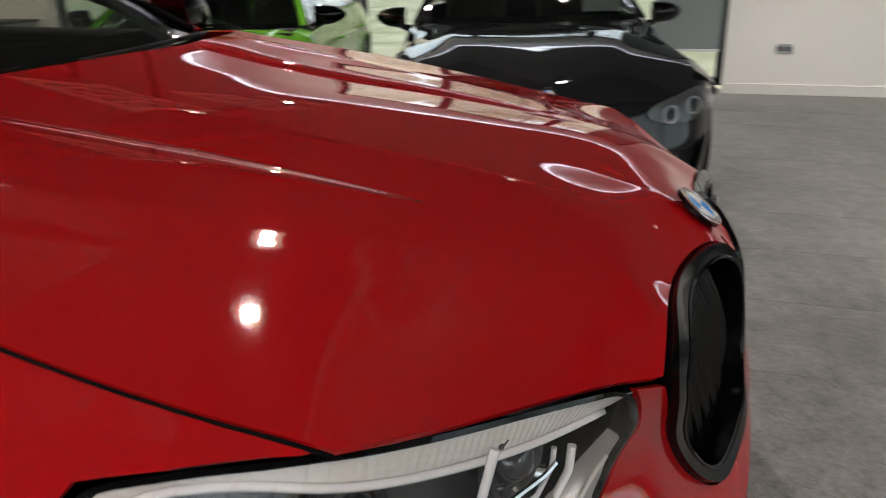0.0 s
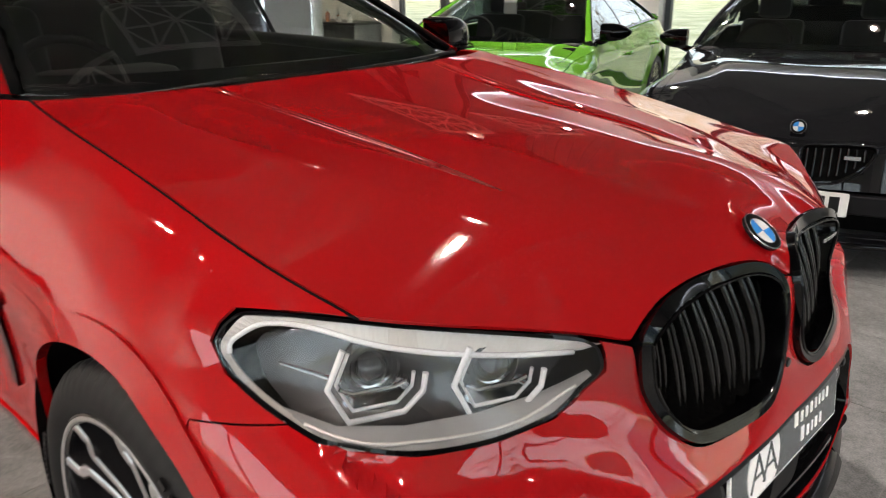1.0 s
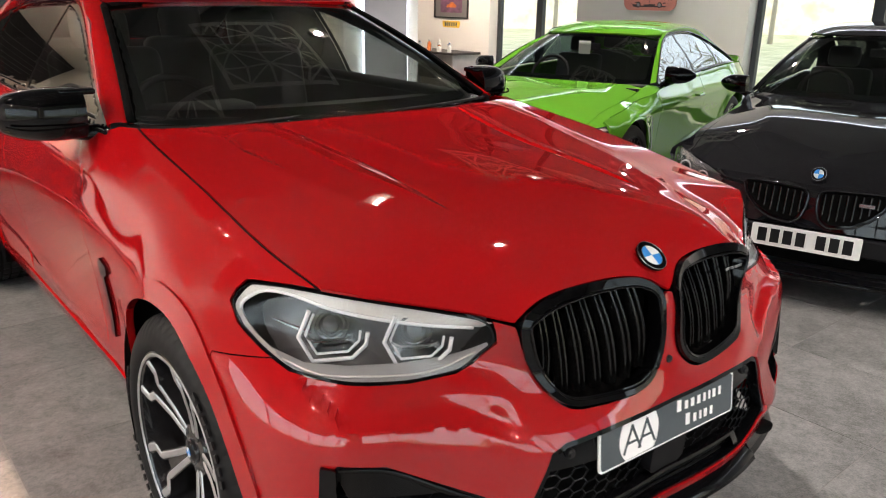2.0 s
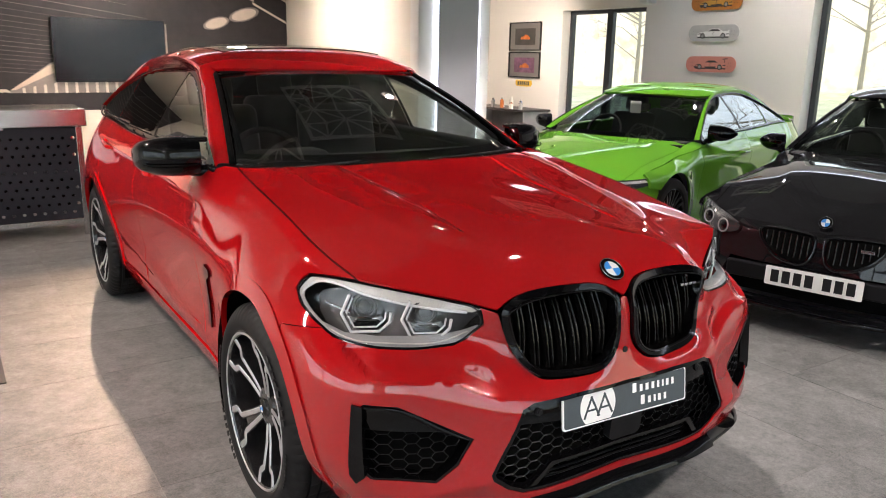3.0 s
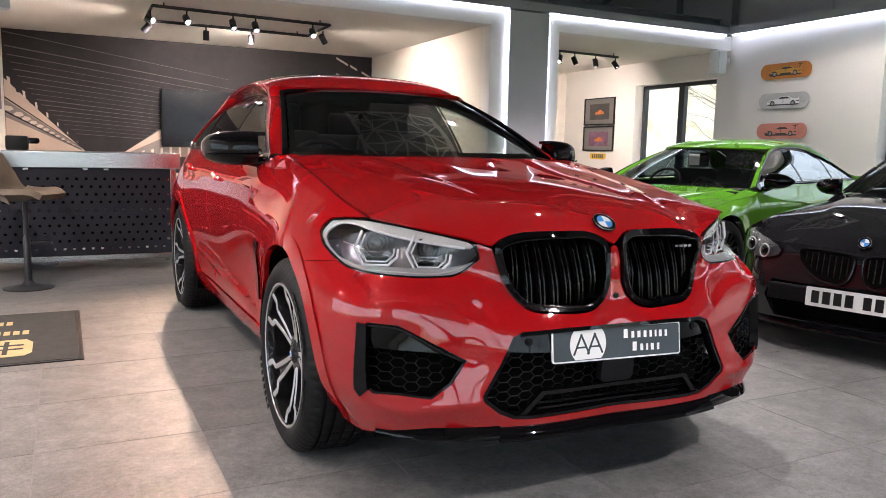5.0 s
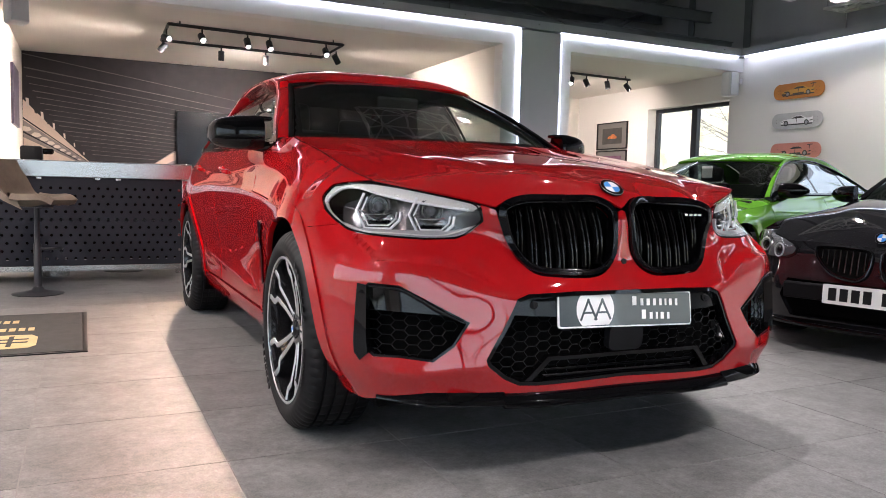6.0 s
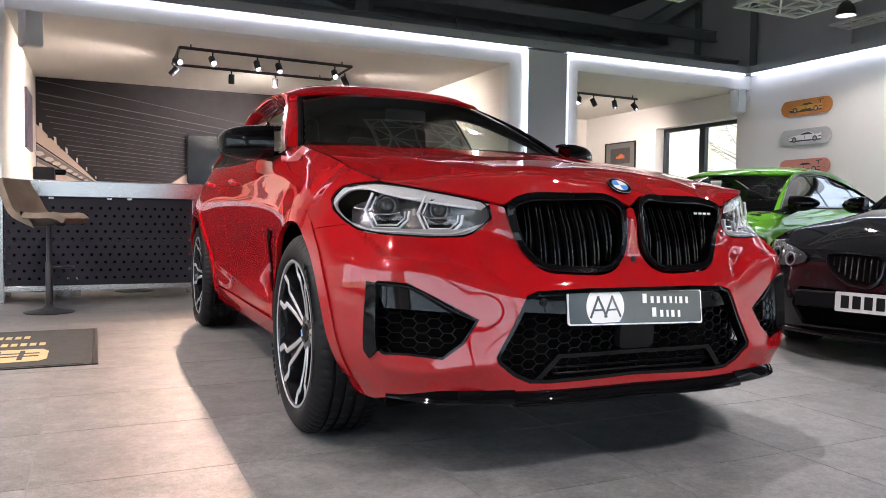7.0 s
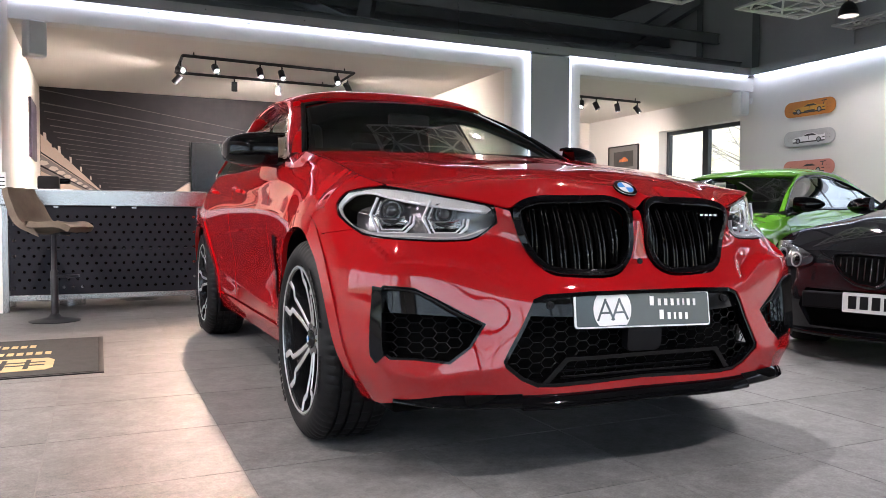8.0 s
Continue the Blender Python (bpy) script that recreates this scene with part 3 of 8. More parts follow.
SCREEN_LOW = spline([(0, 0.50, 1.105), (0.35, 0.525, 1.108), (0.60, 0.60, 1.113), (0.725, 0.685, 1.118)], 25)
SCREEN_TOP = spline([(0, 1.215, 1.478), (0.25, 1.238, 1.475), (0.45, 1.31, 1.466), (0.553, 1.405, 1.452)], 25)


def SCREEN(u, v):
    """Windscreen; u across from -1 to 1, v from the cowl to the roof."""
    u, v = np.asarray(u, float), np.asarray(v, float)
    out = []
    for i in range(3):
        a = np.interp(np.abs(u), np.linspace(0, 1, 25), SCREEN_LOW[:, i])
        b = np.interp(np.abs(u), np.linspace(0, 1, 25), SCREEN_TOP[:, i])
        out.append(a * (1 - v) + b * v)
    bulge = 0.020 * np.sin(np.pi * np.clip(v, 0, 1))
    return np.stack([out[0] * np.sign(u + 1e-12), out[1] - 0.45 * bulge, out[2] + 0.9 * bulge], -1)


def SIDEGLASS(y, z):
    """Door glass, x from (y, z), leaning in towards the roof."""
    y, z = np.asarray(y, float), np.asarray(z, float)
    h = z - 1.09
    return np.stack([0.806 - 0.45 * h - 0.42 * h * h - 0.05 * np.clip(y - 2.6, 0, 2) ** 2 - 0.03 * np.clip(0.9 - y, 0, 1), y, z], -1)


DLO_TOP = spline([(0.70, 1.110), (0.95, 1.215), (1.25, 1.338), (1.50, 1.425), (1.72, 1.472), (2.05, 1.490), (2.45, 1.470), (2.85, 1.405), (3.20, 1.305), (3.52, 1.180)], 48)
DLO_LOW = [(3.52, 1.180), (3.40, 1.150), (3.1, 1.138), (2.4, 1.122), (1.6, 1.110), (0.9, 1.100), (0.70, 1.098)]
# ---------------------------------------------------------------- the red coupe SUV
def paint(name, color, flake, rough=0.5, metal=0.0, ior=1.5):
    m = mat(name, color, rough, metal=metal, spec=0.0, coat=1.0, coat_rough=0.022, var=0.0)
    t = m.node_tree
    p = t.nodes["Principled BSDF"]
    p.inputs["Coat IOR"].default_value = ior
    co = t.nodes.new("ShaderNodeTexCoord")
    n = t.nodes.new("ShaderNodeTexNoise")
    n.inputs["Scale"].default_value, n.inputs["Detail"].default_value = 900, 2
    t.links.new(co.outputs["Object"], n.inputs["Vector"])
    mx = t.nodes.new("ShaderNodeMix")
    mx.data_type = "RGBA"
    mx.inputs["A"].default_value, mx.inputs["B"].default_value = (*color, 1), (*flake, 1)
    t.links.new(n.outputs["Fac"], mx.inputs["Factor"])
    t.links.new(mx.outputs["Result"], p.inputs["Base Color"])
    # the faint waviness of sprayed lacquer
    w = t.nodes.new("ShaderNodeTexNoise")
    w.inputs["Scale"].default_value, w.inputs["Detail"].default_value = 120, 1
    t.links.new(co.outputs["Object"], w.inputs["Vector"])
    b = t.nodes.new("ShaderNodeBump")
    b.inputs["Strength"].default_value, b.inputs["Distance"].default_value = 0.02, 0.001
    t.links.new(w.outputs["Fac"], b.inputs["Height"])
    t.links.new(b.outputs[0], p.inputs["Coat Normal"])
    return m


RED = paint("red_metallic_paint", (0.25, 0.0029, 0.0042), (0.335, 0.0039, 0.0057), 0.6, 0.04, 1.8)
RUBBER = mat("tyre_rubber", (0.009, 0.009, 0.0095), 0.62, spec=0.22, var=0.2, scale=14, fine=160, bump=0.15)
ALLOY = mat("machined_alloy", (0.52, 0.52, 0.53), 0.36, metal=0.85, rough_var=0.06, var=0.04, fine=300)
WHEEL_BLACK = mat("wheel_gloss_black", (0.010, 0.010, 0.011), 0.16, coat=0.8)
LINER = mat("wheel_arch_liner", (0.003, 0.003, 0.003), 0.9, spec=0.05, var=0.2)
MESHB = mat("grille_mesh_black", (0.003, 0.003, 0.0035), 0.4, spec=0.1, var=0.1)
BAR_BLACK = mat("grille_bar_black", (0.003, 0.003, 0.003), 0.16, spec=0.5)
PROJECTOR = mat("projector_glass", (0.05, 0.052, 0.056), 0.06, metal=0.4, coat=1.0)
CHROME = mat("lamp_chrome", (0.75, 0.76, 0.78), 0.12, metal=1.0)
LAMP_BROW = mat("lamp_brow_clear", (0.60, 0.585, 0.565), 0.2, coat=0.6, var=0.12, fine=200)
LAMP_GREY = mat("lamp_bezel_grey", (0.32, 0.325, 0.33), 0.3, metal=0.3, var=0.05)
LAMP_DARK = mat("lamp_inner_dark", (0.035, 0.036, 0.039), 0.25, var=0.1)
LAMP_MID = mat("lamp_inner_grey", (0.11, 0.11, 0.115), 0.25, metal=0.5)
LAMP_WHITE = mat("lamp_light_guide", (0.66, 0.67, 0.69), 0.18, coat=1.0)
LAMP_LENS = glass("lamp_lens", (0.98, 0.98, 0.99))
CABIN = mat("dark_cabin_trim", (0.026, 0.025, 0.025), 0.75, spec=0.12, var=0.15, bump=0.1)
SEAT = mat("dark_leather", (0.030, 0.028, 0.028), 0.45, var=0.15, bump=0.2, fine=120)
WHITE_INK = mat("white_print", (0.80, 0.80, 0.80), 0.5)
PLATE_BLACK = mat("plate_slate", (0.060, 0.076, 0.086), 0.18, coat=0.8, var=0.08)
PLATE_WHITE = mat("plate_white_acrylic", (0.78, 0.78, 0.76), 0.2)
PLATE_YELLOW = mat("plate_yellow_acrylic", (0.75, 0.48, 0.03), 0.3)
BADGE_BLUE = mat("enamel_blue", (0.03, 0.20, 0.55), 0.5, spec=0.2)
BADGE_WHITE = mat("enamel_white", (0.60, 0.60, 0.60), 0.5, spec=0.2)
SILVER = mat("silver_trim", (0.70, 0.70, 0.71), 0.2, metal=1.0)
AMBER = mat("amber_reflector", (0.55, 0.16, 0.05), 0.2, coat=0.6)
REDLENS = mat("tail_lamp_red", (0.30, 0.005, 0.006), 0.12, coat=1)

AZ, AR, YR = 0.365, 0.425, 2.864        # height of the hubs, radius of the arches, wheelbase


def xz(pts):
    """An outline in (x, z) of the front view, as places of the nose surface."""
    return [(NOSE.at(x, z), z) for x, z in pts]


def arc(cy, r, a0, a1, n):
    return [(cy + r * math.cos(radians(a0 + (a1 - a0) * k / n)), AZ + r * math.sin(radians(a0 + (a1 - a0) * k / n))) for k in range(n + 1)]


def both(name, make, material, parent, label="", smooth=40):
    """Makes a part on each side of the car."""
    a = part(name, flip(make()), material, parent, label, smooth, recalc=False)
    b = part(name, make(), material, parent, label, smooth, recalc=False)
    return a, b


SU = 1.25                                # length of the nose surface along s, to mesh it evenly


FOLD_A = ((0.835, 0.775), (0.823, 0.741), (0.790, 0.682), (0.775, 0.679), (0.70, 0.679), (0.62, 0.674), (0.55, 0.657), (0.46, 0.612), (0.43, 0.597))     # edge of the hollow under the lamp
FOLD_B = ((0.85, 0.40), (0.824, 0.378), (0.782, 0.350), (0.694, 0.341), (0.574, 0.364), (0.510, 0.368))      # ledge under the side vent


def off_line(line, x, z):
    """Distance of points from a bent line, more than zero above or inside it."""
    best = np.full(np.shape(x), 9.0)
    for a, b in zip(line, line[1:]):
        a, b = np.array(a), np.array(b)
        d = b - a
        t = np.clip(((x - a[0]) * d[0] + (z - a[1]) * d[1]) / (d @ d), 0, 1)
        px, pz = x - a[0] - t * d[0], z - a[1] - t * d[1]
        r = np.sqrt(px * px + pz * pz)
        s = np.sign(d[0] * pz - d[1] * px) * -1
        best = np.where(r < np.abs(best), np.where(s == 0, 1, s) * r, best)
    return best


def nose_f(u, v):
    p = NOSE(np.asarray(u) / SU, v)
    x, z = np.abs(p[..., 0]), p[..., 2]
    span = step01((x - 0.43) / 0.05)
    d = off_line(FOLD_A, x, z)
    push = -0.020 * step01(d / 0.015) * (1 - step01((d - 0.012) / 0.068)) * step01((0.772 - z) / 0.03) * span + 0.003 * np.exp(-(d / 0.012) ** 2) * span * step01((0.772 - z) / 0.03)
    e = off_line(FOLD_B, x, z)
    push = push + 0.010 * span * np.where(e > 0, np.exp(-e / 0.022), np.exp(-(e / 0.030) ** 2)) * step01((0.86 - x) / 0.05)
    return p + np.stack([0.35 * np.sign(p[..., 0]) * push, -0.93 * push, 0.0 * push], -1)


def su(pts):
    return [(s * SU, z) for s, z in pts]


KIDNEY = [(0.024, 0.800), (0.028, 0.855), (0.060, 0.884), (0.145, 0.892), (0.280, 0.888), (0.372, 0.876), (0.414, 0.850),
          (0.412, 0.806), (0.390, 0.738), (0.360, 0.683), (0.324, 0.653), (0.262, 0.641), (0.165, 0.637), (0.085, 0.650), (0.042, 0.690), (0.026, 0.745)]
LAMP = [(0.460, 0.806), (0.478, 0.862), (0.580, 0.885), (0.685, 0.908), (0.747, 0.919), (0.785, 0.919), (0.818, 0.909), (0.838, 0.889), (0.852, 0.866), (0.857, 0.832),
        (0.846, 0.800), (0.824, 0.770), (0.790, 0.760), (0.731, 0.755), (0.633, 0.750), (0.540, 0.753), (0.505, 0.766)]
VENT = [(0.828, 0.598), (0.809, 0.615), (0.730, 0.609), (0.630, 0.554), (0.533, 0.500), (0.582, 0.428), (0.642, 0.381), (0.735, 0.391), (0.800, 0.390), (0.830, 0.424)]
INTAKE = [(0.0, 0.594), (0.20, 0.594), (0.357, 0.588), (0.394, 0.573), (0.440, 0.480), (0.491, 0.388), (0.484, 0.368), (0.433, 0.326), (0.380, 0.302), (0.318, 0.299), (0.0, 0.305)]


def mirrored(pts):
    return list(pts) + [(-x, z) for x, z in pts[::-1] if abs(x) > 1e-6]


def build_suv():
    car = thing("suv", Matrix(), "glossy red coupe SUV with black grilles parked on the tiles", "car")
    s2 = lambda pts: su(xz(pts))

    # ---- front bumper: one skin with notches for the kidneys and lamps and holes for the intakes
    def top_line():
        pts = [(0.0, 0.851), (0.012, 0.846), (0.020, 0.800), (0.022, 0.745), (0.038, 0.690), (0.082, 0.646), (0.165, 0.633), (0.264, 0.637), (0.321, 0.648), (0.353, 0.677),
               (0.384, 0.735), (0.412, 0.800), (0.425, 0.843)]
        c = list(spline(pts[1:], 40))
        lamp = [(0.466, 0.858), (0.456, 0.806), (0.501, 0.762), (0.538, 0.748), (0.633, 0.745), (0.731, 0.750), (0.792, 0.755), (0.826, 0.766), (0.840, 0.7825)]
        return [pts[0]] + c + lamp
    right = s2(top_line())
    seam = [(NOSE.at(-0.268, 0.7655, 1) * SU, 0.7655)]
    arch = [(NOSE.at(y, z, 1) * SU, z) for y, z in arc(0.0, AR, 128, 195, 16)]
    low = [(NOSE.at(-0.40, 0.235, 1) * SU, 0.235)] + s2([(0.79, 0.232), (0.727, 0.262), (0.50, 0.262), (0.30, 0.262), (0.0, 0.262)])
    half = right + seam + arch[1:] + low
    whole = half + [(-u, v) for u, v in half[-2:0:-1]]
    vent = s2(VENT)
    holes = [vent, [(-u, v) for u, v in vent[::-1]], s2(mirrored(INTAKE))]
    part("front_bumper", sheet(nose_f, whole, holes, 0.012, 0.010, 0.0, 1), RED, car, "", 38, recalc=False)

    # ---- bonnet
    edge = [(q[0], q[1]) for q in BROW2[::-1]] + [(q[0], q[1]) for q in BROW[::-1][1:]] + [(q[0], q[1]) for q in SHUT[1:]] + [(q[0], q[1]) for q in COWL[1:]]
    poly = edge + [(-x, y) for x, y in edge[-2:0:-1]]
    part("bonnet", sheet(BONNET, poly, (), 0.0095, 0.006, 0.003, 1), RED, car, "", 50, recalc=False)
    # black tube laid along the shut line to draw the shade of its gap
    both("bonnet_seal", lambda: tube([np.asarray(BONNET(np.array([q[0]]), np.array([q[1]])))[0] + np.array([0.001, 0, -0.0022]) for q in SHUT], 0.0022, 6), LINER, car, "", True)

    # ---- flanks: wing, doors, quarter panel, sill
    fl = lambda y, z: FLANK(y, z)
    lamp_rim = [(float(NOSE(NOSE.at(x, z), z)[1]), z) for x, z in ((0.789, 0.923), (0.822, 0.913), (0.842, 0.892), (0.856, 0.868), (0.861, 0.832), (0.850, 0.799), (0.840, 0.784))]
    wing = [(q[1], q[2]) for q in SHUT] + [(0.66, 1.118), (0.72, 1.098), (0.715, 0.80), (0.735, 0.55), (0.72, 0.335), (0.50, 0.30), (0.44, 0.30)]
    wing += arc(0.0, AR, -8, 126, 34) + [(-0.268, 0.767)] + lamp_rim[::-1]
    zs = lambda y: np.interp(y, SHUT[:, 1], SHUT[:, 2])
    lean = np.interp(SHUT[:, 1], SHUT[:, 1], SHUT[:, 0]) - FLANK(SHUT[:, 1], SHUT[:, 2])[:, 0]

    def wing_f(y, z):
        p = FLANK(y, z)
        k = np.interp(y, SHUT[:, 1], lean, left=0) * np.exp(-np.maximum(zs(y) - z, 0) / 0.05) * step01((np.asarray(y) + 0.47) / 0.03)
        crest = 0.0045 * np.exp(-((zs(y) - z - 0.030) / 0.011) ** 2) * step01((np.asarray(y) + 0.46) / 0.12) * step01((0.55 - np.asarray(y)) / 0.2)
        return p + np.stack([k + crest, 0 * k, 0 * k], -1)
    both("front_wing", lambda: sheet(wing_f, wing[::-1], (), 0.0125, 0.006, 0.0008, 1), RED, car)
    d1 = [(0.72, 1.098), (0.715, 0.80), (0.735, 0.55), (0.72, 0.345), (1.82, 0.345), (1.835, 0.60), (1.84, 0.90), (1.80, 1.112), (1.3, 1.106)]
    both("front_door", lambda: sheet(fl, d1, (), 0.032, 0.018, 0.0022, 1), RED, car)
    d2 = [(1.80, 1.112), (1.84, 0.90), (1.835, 0.60), (1.82, 0.345), (2.36, 0.345)] + arc(YR, AR + 0.055, 176, 118, 12) + [(2.75, 0.92), (2.78, 1.05), (2.76, 1.130), (2.3, 1.120)]
    both("rear_door", lambda: sheet(fl, d2, (), 0.032, 0.018, 0.0022, 1), RED, car)
    q1 = [(2.76, 1.130), (2.78, 1.05), (2.75, 0.92)] + arc(YR, AR + 0.055, 118, 176, 12) + [(2.40, 0.30)] + arc(YR, AR, 190, -8, 44)[1:] + [(3.34, 0.26), (3.55, 0.28), (3.58, 0.60), (3.58, 0.90), (3.55, 1.16), (3.40, 1.150), (3.1, 1.138)]
    both("quarter_panel", lambda: sheet(fl, q1, (), 0.034, 0.018, 0.0015, 1), RED, car)
    sill = [(0.44, 0.30), (0.50, 0.30), (0.72, 0.335), (1.82, 0.338), (2.36, 0.338), (2.40, 0.30), (2.42, 0.24), (0.43, 0.24)]
    both("side_skirt", lambda: sheet(fl, sill, (), 0.04, 0.03, 0.001, 1, offset=0.006), RED, car, "red side skirt below the doors")
    for cy in (0.0, YR):
        ring = arc(cy, AR + 0.048, -4, 188, 36) + arc(cy, AR - 0.003, -4, 188, 36)[::-1]
        both("arch_trim", lambda: sheet(fl, ring, (), 0.03, 0.02, 0.0, 1, offset=0.007), RED, car)

    # ---- roof, pillars and glass
    ys = np.linspace(1.42, 2.78, 20)
    front = [(x, y) for x, y, z in SCREEN_TOP]
    edge = front + [(ROOF_W(y), y) for y in ys]
    poly = edge + [(-x, y) for x, y in edge[::-1][:-1]]
    part("roof", sheet(ROOFSKIN, poly, (), 0.05, 0.015, 0.002, 1), RED, car, "", 50, recalc=False)
    part("sunroof", sheet(ROOFSKIN, [(-0.45, 1.62), (0.45, 1.62), (0.47, 2.66), (-0.47, 2.66)], (), 0.06, 0.004, 0.0, 1, offset=0.004), GLOSS_BLACK, car, "black glass sunroof", 50, recalc=False)
    ys = np.linspace(2.80, 3.60, 14)
    poly = [(0.90 * ROOF_W(y), y) for y in ys] + [(-0.90 * ROOF_W(y), y) for y in ys[::-1]]
    part("rear_window", sheet(ROOFSKIN, poly, (), 0.06, 0.004, 0.002, 1), PRIVACY, car, "dark tinted glass", 50, recalc=False)
    both("hatch_side", lambda: sheet(ROOFSKIN, [(0.91 * ROOF_W(y), y) for y in ys] + [(ROOF_W(y), y) for y in ys[::-1]], (), 0.05, 0.012, 0.0, 1), RED, car)
    ys2 = np.linspace(3.61, 3.80, 5)
    part("tail_spoiler", sheet(ROOFSKIN, [(ROOF_W(y), y) for y in ys2] + [(-ROOF_W(y), y) for y in ys2[::-1]], (), 0.05, 0.005, 0.0, 1), RED, car, "", 50, recalc=False)
    scr = [(-1, 0), (1, 0), (1, 1), (-1, 1)]
    part("windscreen", sheet(SCREEN, scr, (), 0.06, 0.004, 0.0, 1, offset=0.001), CAR_GLASS, car, "lightly tinted glass", True, recalc=False)
    ring = [(-0.93, 0.10), (0.93, 0.10), (0.955, 0.955), (-0.955, 0.955)]
    part("screen_band", sheet(SCREEN, scr, (ring,), 0.05, 0.0, 0.0, 1, offset=-0.003), GLOSS_BLACK, car, "black printed border of the windscreen", True, recalc=False)

    both("screen_seal", lambda: tube([SCREEN(np.array([1.0]), np.array([v]))[0] + np.array([0.004, 0, 0.004]) for v in np.linspace(0.0, 1.0, 18)], 0.0125, 8), LINER, car, "", True)
    # A-pillar, roof rail and C-pillar: one band between the screen or roof edge and the door glass
    yy = np.concatenate([np.linspace(0, 1, 16)])
    outer = [SCREEN(np.array([1.0]), np.array([v]))[0] for v in np.linspace(0, 1, 18)] + [roof_edge(y) for y in np.linspace(1.46, 3.80, 34)]
    inner = [SIDEGLASS(y, z) for y, z in DLO_TOP]
    tail = FLANK(np.array([3.57]), np.array([1.165]))[0]
    t = np.linspace(0, 1, 60)
    A, B = spline(outer, t=t), spline(inner + [tail], t=t)

    def rail():
        bm = bmesh.new()
        rows = []
        for a, b in zip(A, B):
            row = []
            for k in range(7):
                u = k / 6
                p = a * (1 - u) + b * u
                away = np.array([p[0], 0, 0.55])
                away = away / np.linalg.norm(away)
                row.append(bm.verts.new(p + away * (0.016 * math.sin(math.pi * u) ** 0.8 + 0.005 * u)))
            row.append(bm.verts.new(b + np.array([-0.02, 0, -0.012])))
            rows.append(row)
        for r0, r1 in zip(rows, rows[1:]):
            for k in range(7):
                bm.faces.new((r0[k], r0[k + 1], r1[k + 1], r1[k]))
        bmesh.ops.recalc_face_normals(bm, faces=bm.faces)
        if sum(f.normal.x for f in bm.faces) < 0:
            bmesh.ops.reverse_faces(bm, faces=bm.faces)
        return bm
    both("roof_rail", rail, RED, car)

    def lining():
        bm = rail()
        for v in bm.verts:
            v.co += Vector((-0.022 * math.copysign(1, v.co.x), 0, -0.016))
        return bm
    both("pillar_trim", lining, CABIN, car)
    # door glass with dark seals
    dlo = [tuple(p) for p in DLO_TOP] + DLO_LOW[1:-1]
    sg = lambda y, z: SIDEGLASS(y, z)
    cut1, cut2 = 1.80, 2.72

    def clip_poly(y0, y1):
        up = [(y, z) for y, z in DLO_TOP if y0 < y < y1]
        zt = lambda y: float(np.interp(y, DLO_TOP[:, 0], DLO_TOP[:, 1]))
        zb = lambda y: float(np.interp(y, [p[0] for p in DLO_LOW[::-1]], [p[1] for p in DLO_LOW[::-1]]))
        y0c, y1c = max(y0, 0.705), min(y1, 3.51)
        return [(y0c, zb(y0c))] + [(y, zb(y)) for y in np.linspace(y0c, y1c, 8)[1:-1]] + [(y1c, zb(y1c)), (y1c, zt(y1c))] + up[::-1] + [(y0c, zt(y0c))]
    both("front_door_glass", lambda: sheet(sg, inset(clip_poly(0.82, cut1), 0.018), (), 0.02, 0.004, 0.0, 1, offset=-0.006), CAR_GLASS, car, "lightly tinted glass", True)
    both("rear_door_glass", lambda: sheet(sg, inset(clip_poly(cut1, cut2), 0.016), (), 0.02, 0.004, 0.0, 1, offset=-0.006), PRIVACY, car, "dark tinted glass", True)
    both("quarter_glass", lambda: sheet(sg, inset(clip_poly(cut2, 3.6), 0.016), (), 0.02, 0.004, 0.0, 1, offset=-0.006), PRIVACY, car, "dark tinted glass", True)
    holes = [inset(clip_poly(0.82, cut1), 0.020), inset(clip_poly(cut1, cut2), 0.018), inset(clip_poly(cut2, 3.6), 0.018)]
    both("window_seal", lambda: sheet(sg, clip_poly(0.70, 3.6), holes, 0.02, 0.0, 0.0, 1, offset=-0.003), GLOSS_BLACK, car, "gloss black window surround", True)
    both("waist_moulding", lambda: tube([SIDEGLASS(y, z) + np.array([0.006, 0, -0.002]) for y, z in spline(DLO_LOW, 24)], 0.007, 6), GLOSS_BLACK, car)
    both("door_top_trim", lambda: tube([SIDEGLASS(y, z) + np.array([-0.032, 0, -0.004]) for y, z in spline(DLO_LOW, 24)], 0.026, 8), CABIN, car, "", True)
    both("hatch_lining", lambda: sheet(ROOFSKIN, [(0.84 * ROOF_W(y), y) for y in ys] + [(0.985 * ROOF_W(y), y) for y in ys[::-1]], (), 0.05, 0.0, 0.0, 1, offset=-0.03), CABIN, car, "", True)
    part("tailgate_lining", box(-0.47, 0.47, 3.584, 3.597, 0.80, 1.224), CABIN, car)
    part("cowl", box(-0.70, 0.70, 0.44, 0.66, 1.06, 1.09, 0.01), MATT_BLACK, car)
    for x0, x1 in ((0.10, 0.66), (-0.55, 0.02)):
        part("wiper", tube([(x0, 0.515, 1.112), ((x0 + x1) / 2, 0.535, 1.118), (x1, 0.60, 1.121)], 0.006, 6), BLACK_PLASTIC, car)

    # ---- tail: hatch and bumper in one skin, lamps upon it
    side = [float(FLANK(np.array([3.56]), np.array([z]))[0, 0]) for z in (0.26, 0.45, 0.70, 0.95, 1.14)]
    tail_belts = [(z, [(0, -c), (0.35, -c + 0.02), (0.62, -c + 0.09), (w - 0.03, -3.66), (w, -3.56)]) for z, c, w in zip((0.26, 0.45, 0.70, 0.95, 1.14), (3.84, 3.88, 3.87, 3.83, 3.80), side)]
    TAIL = Belts(tail_belts)
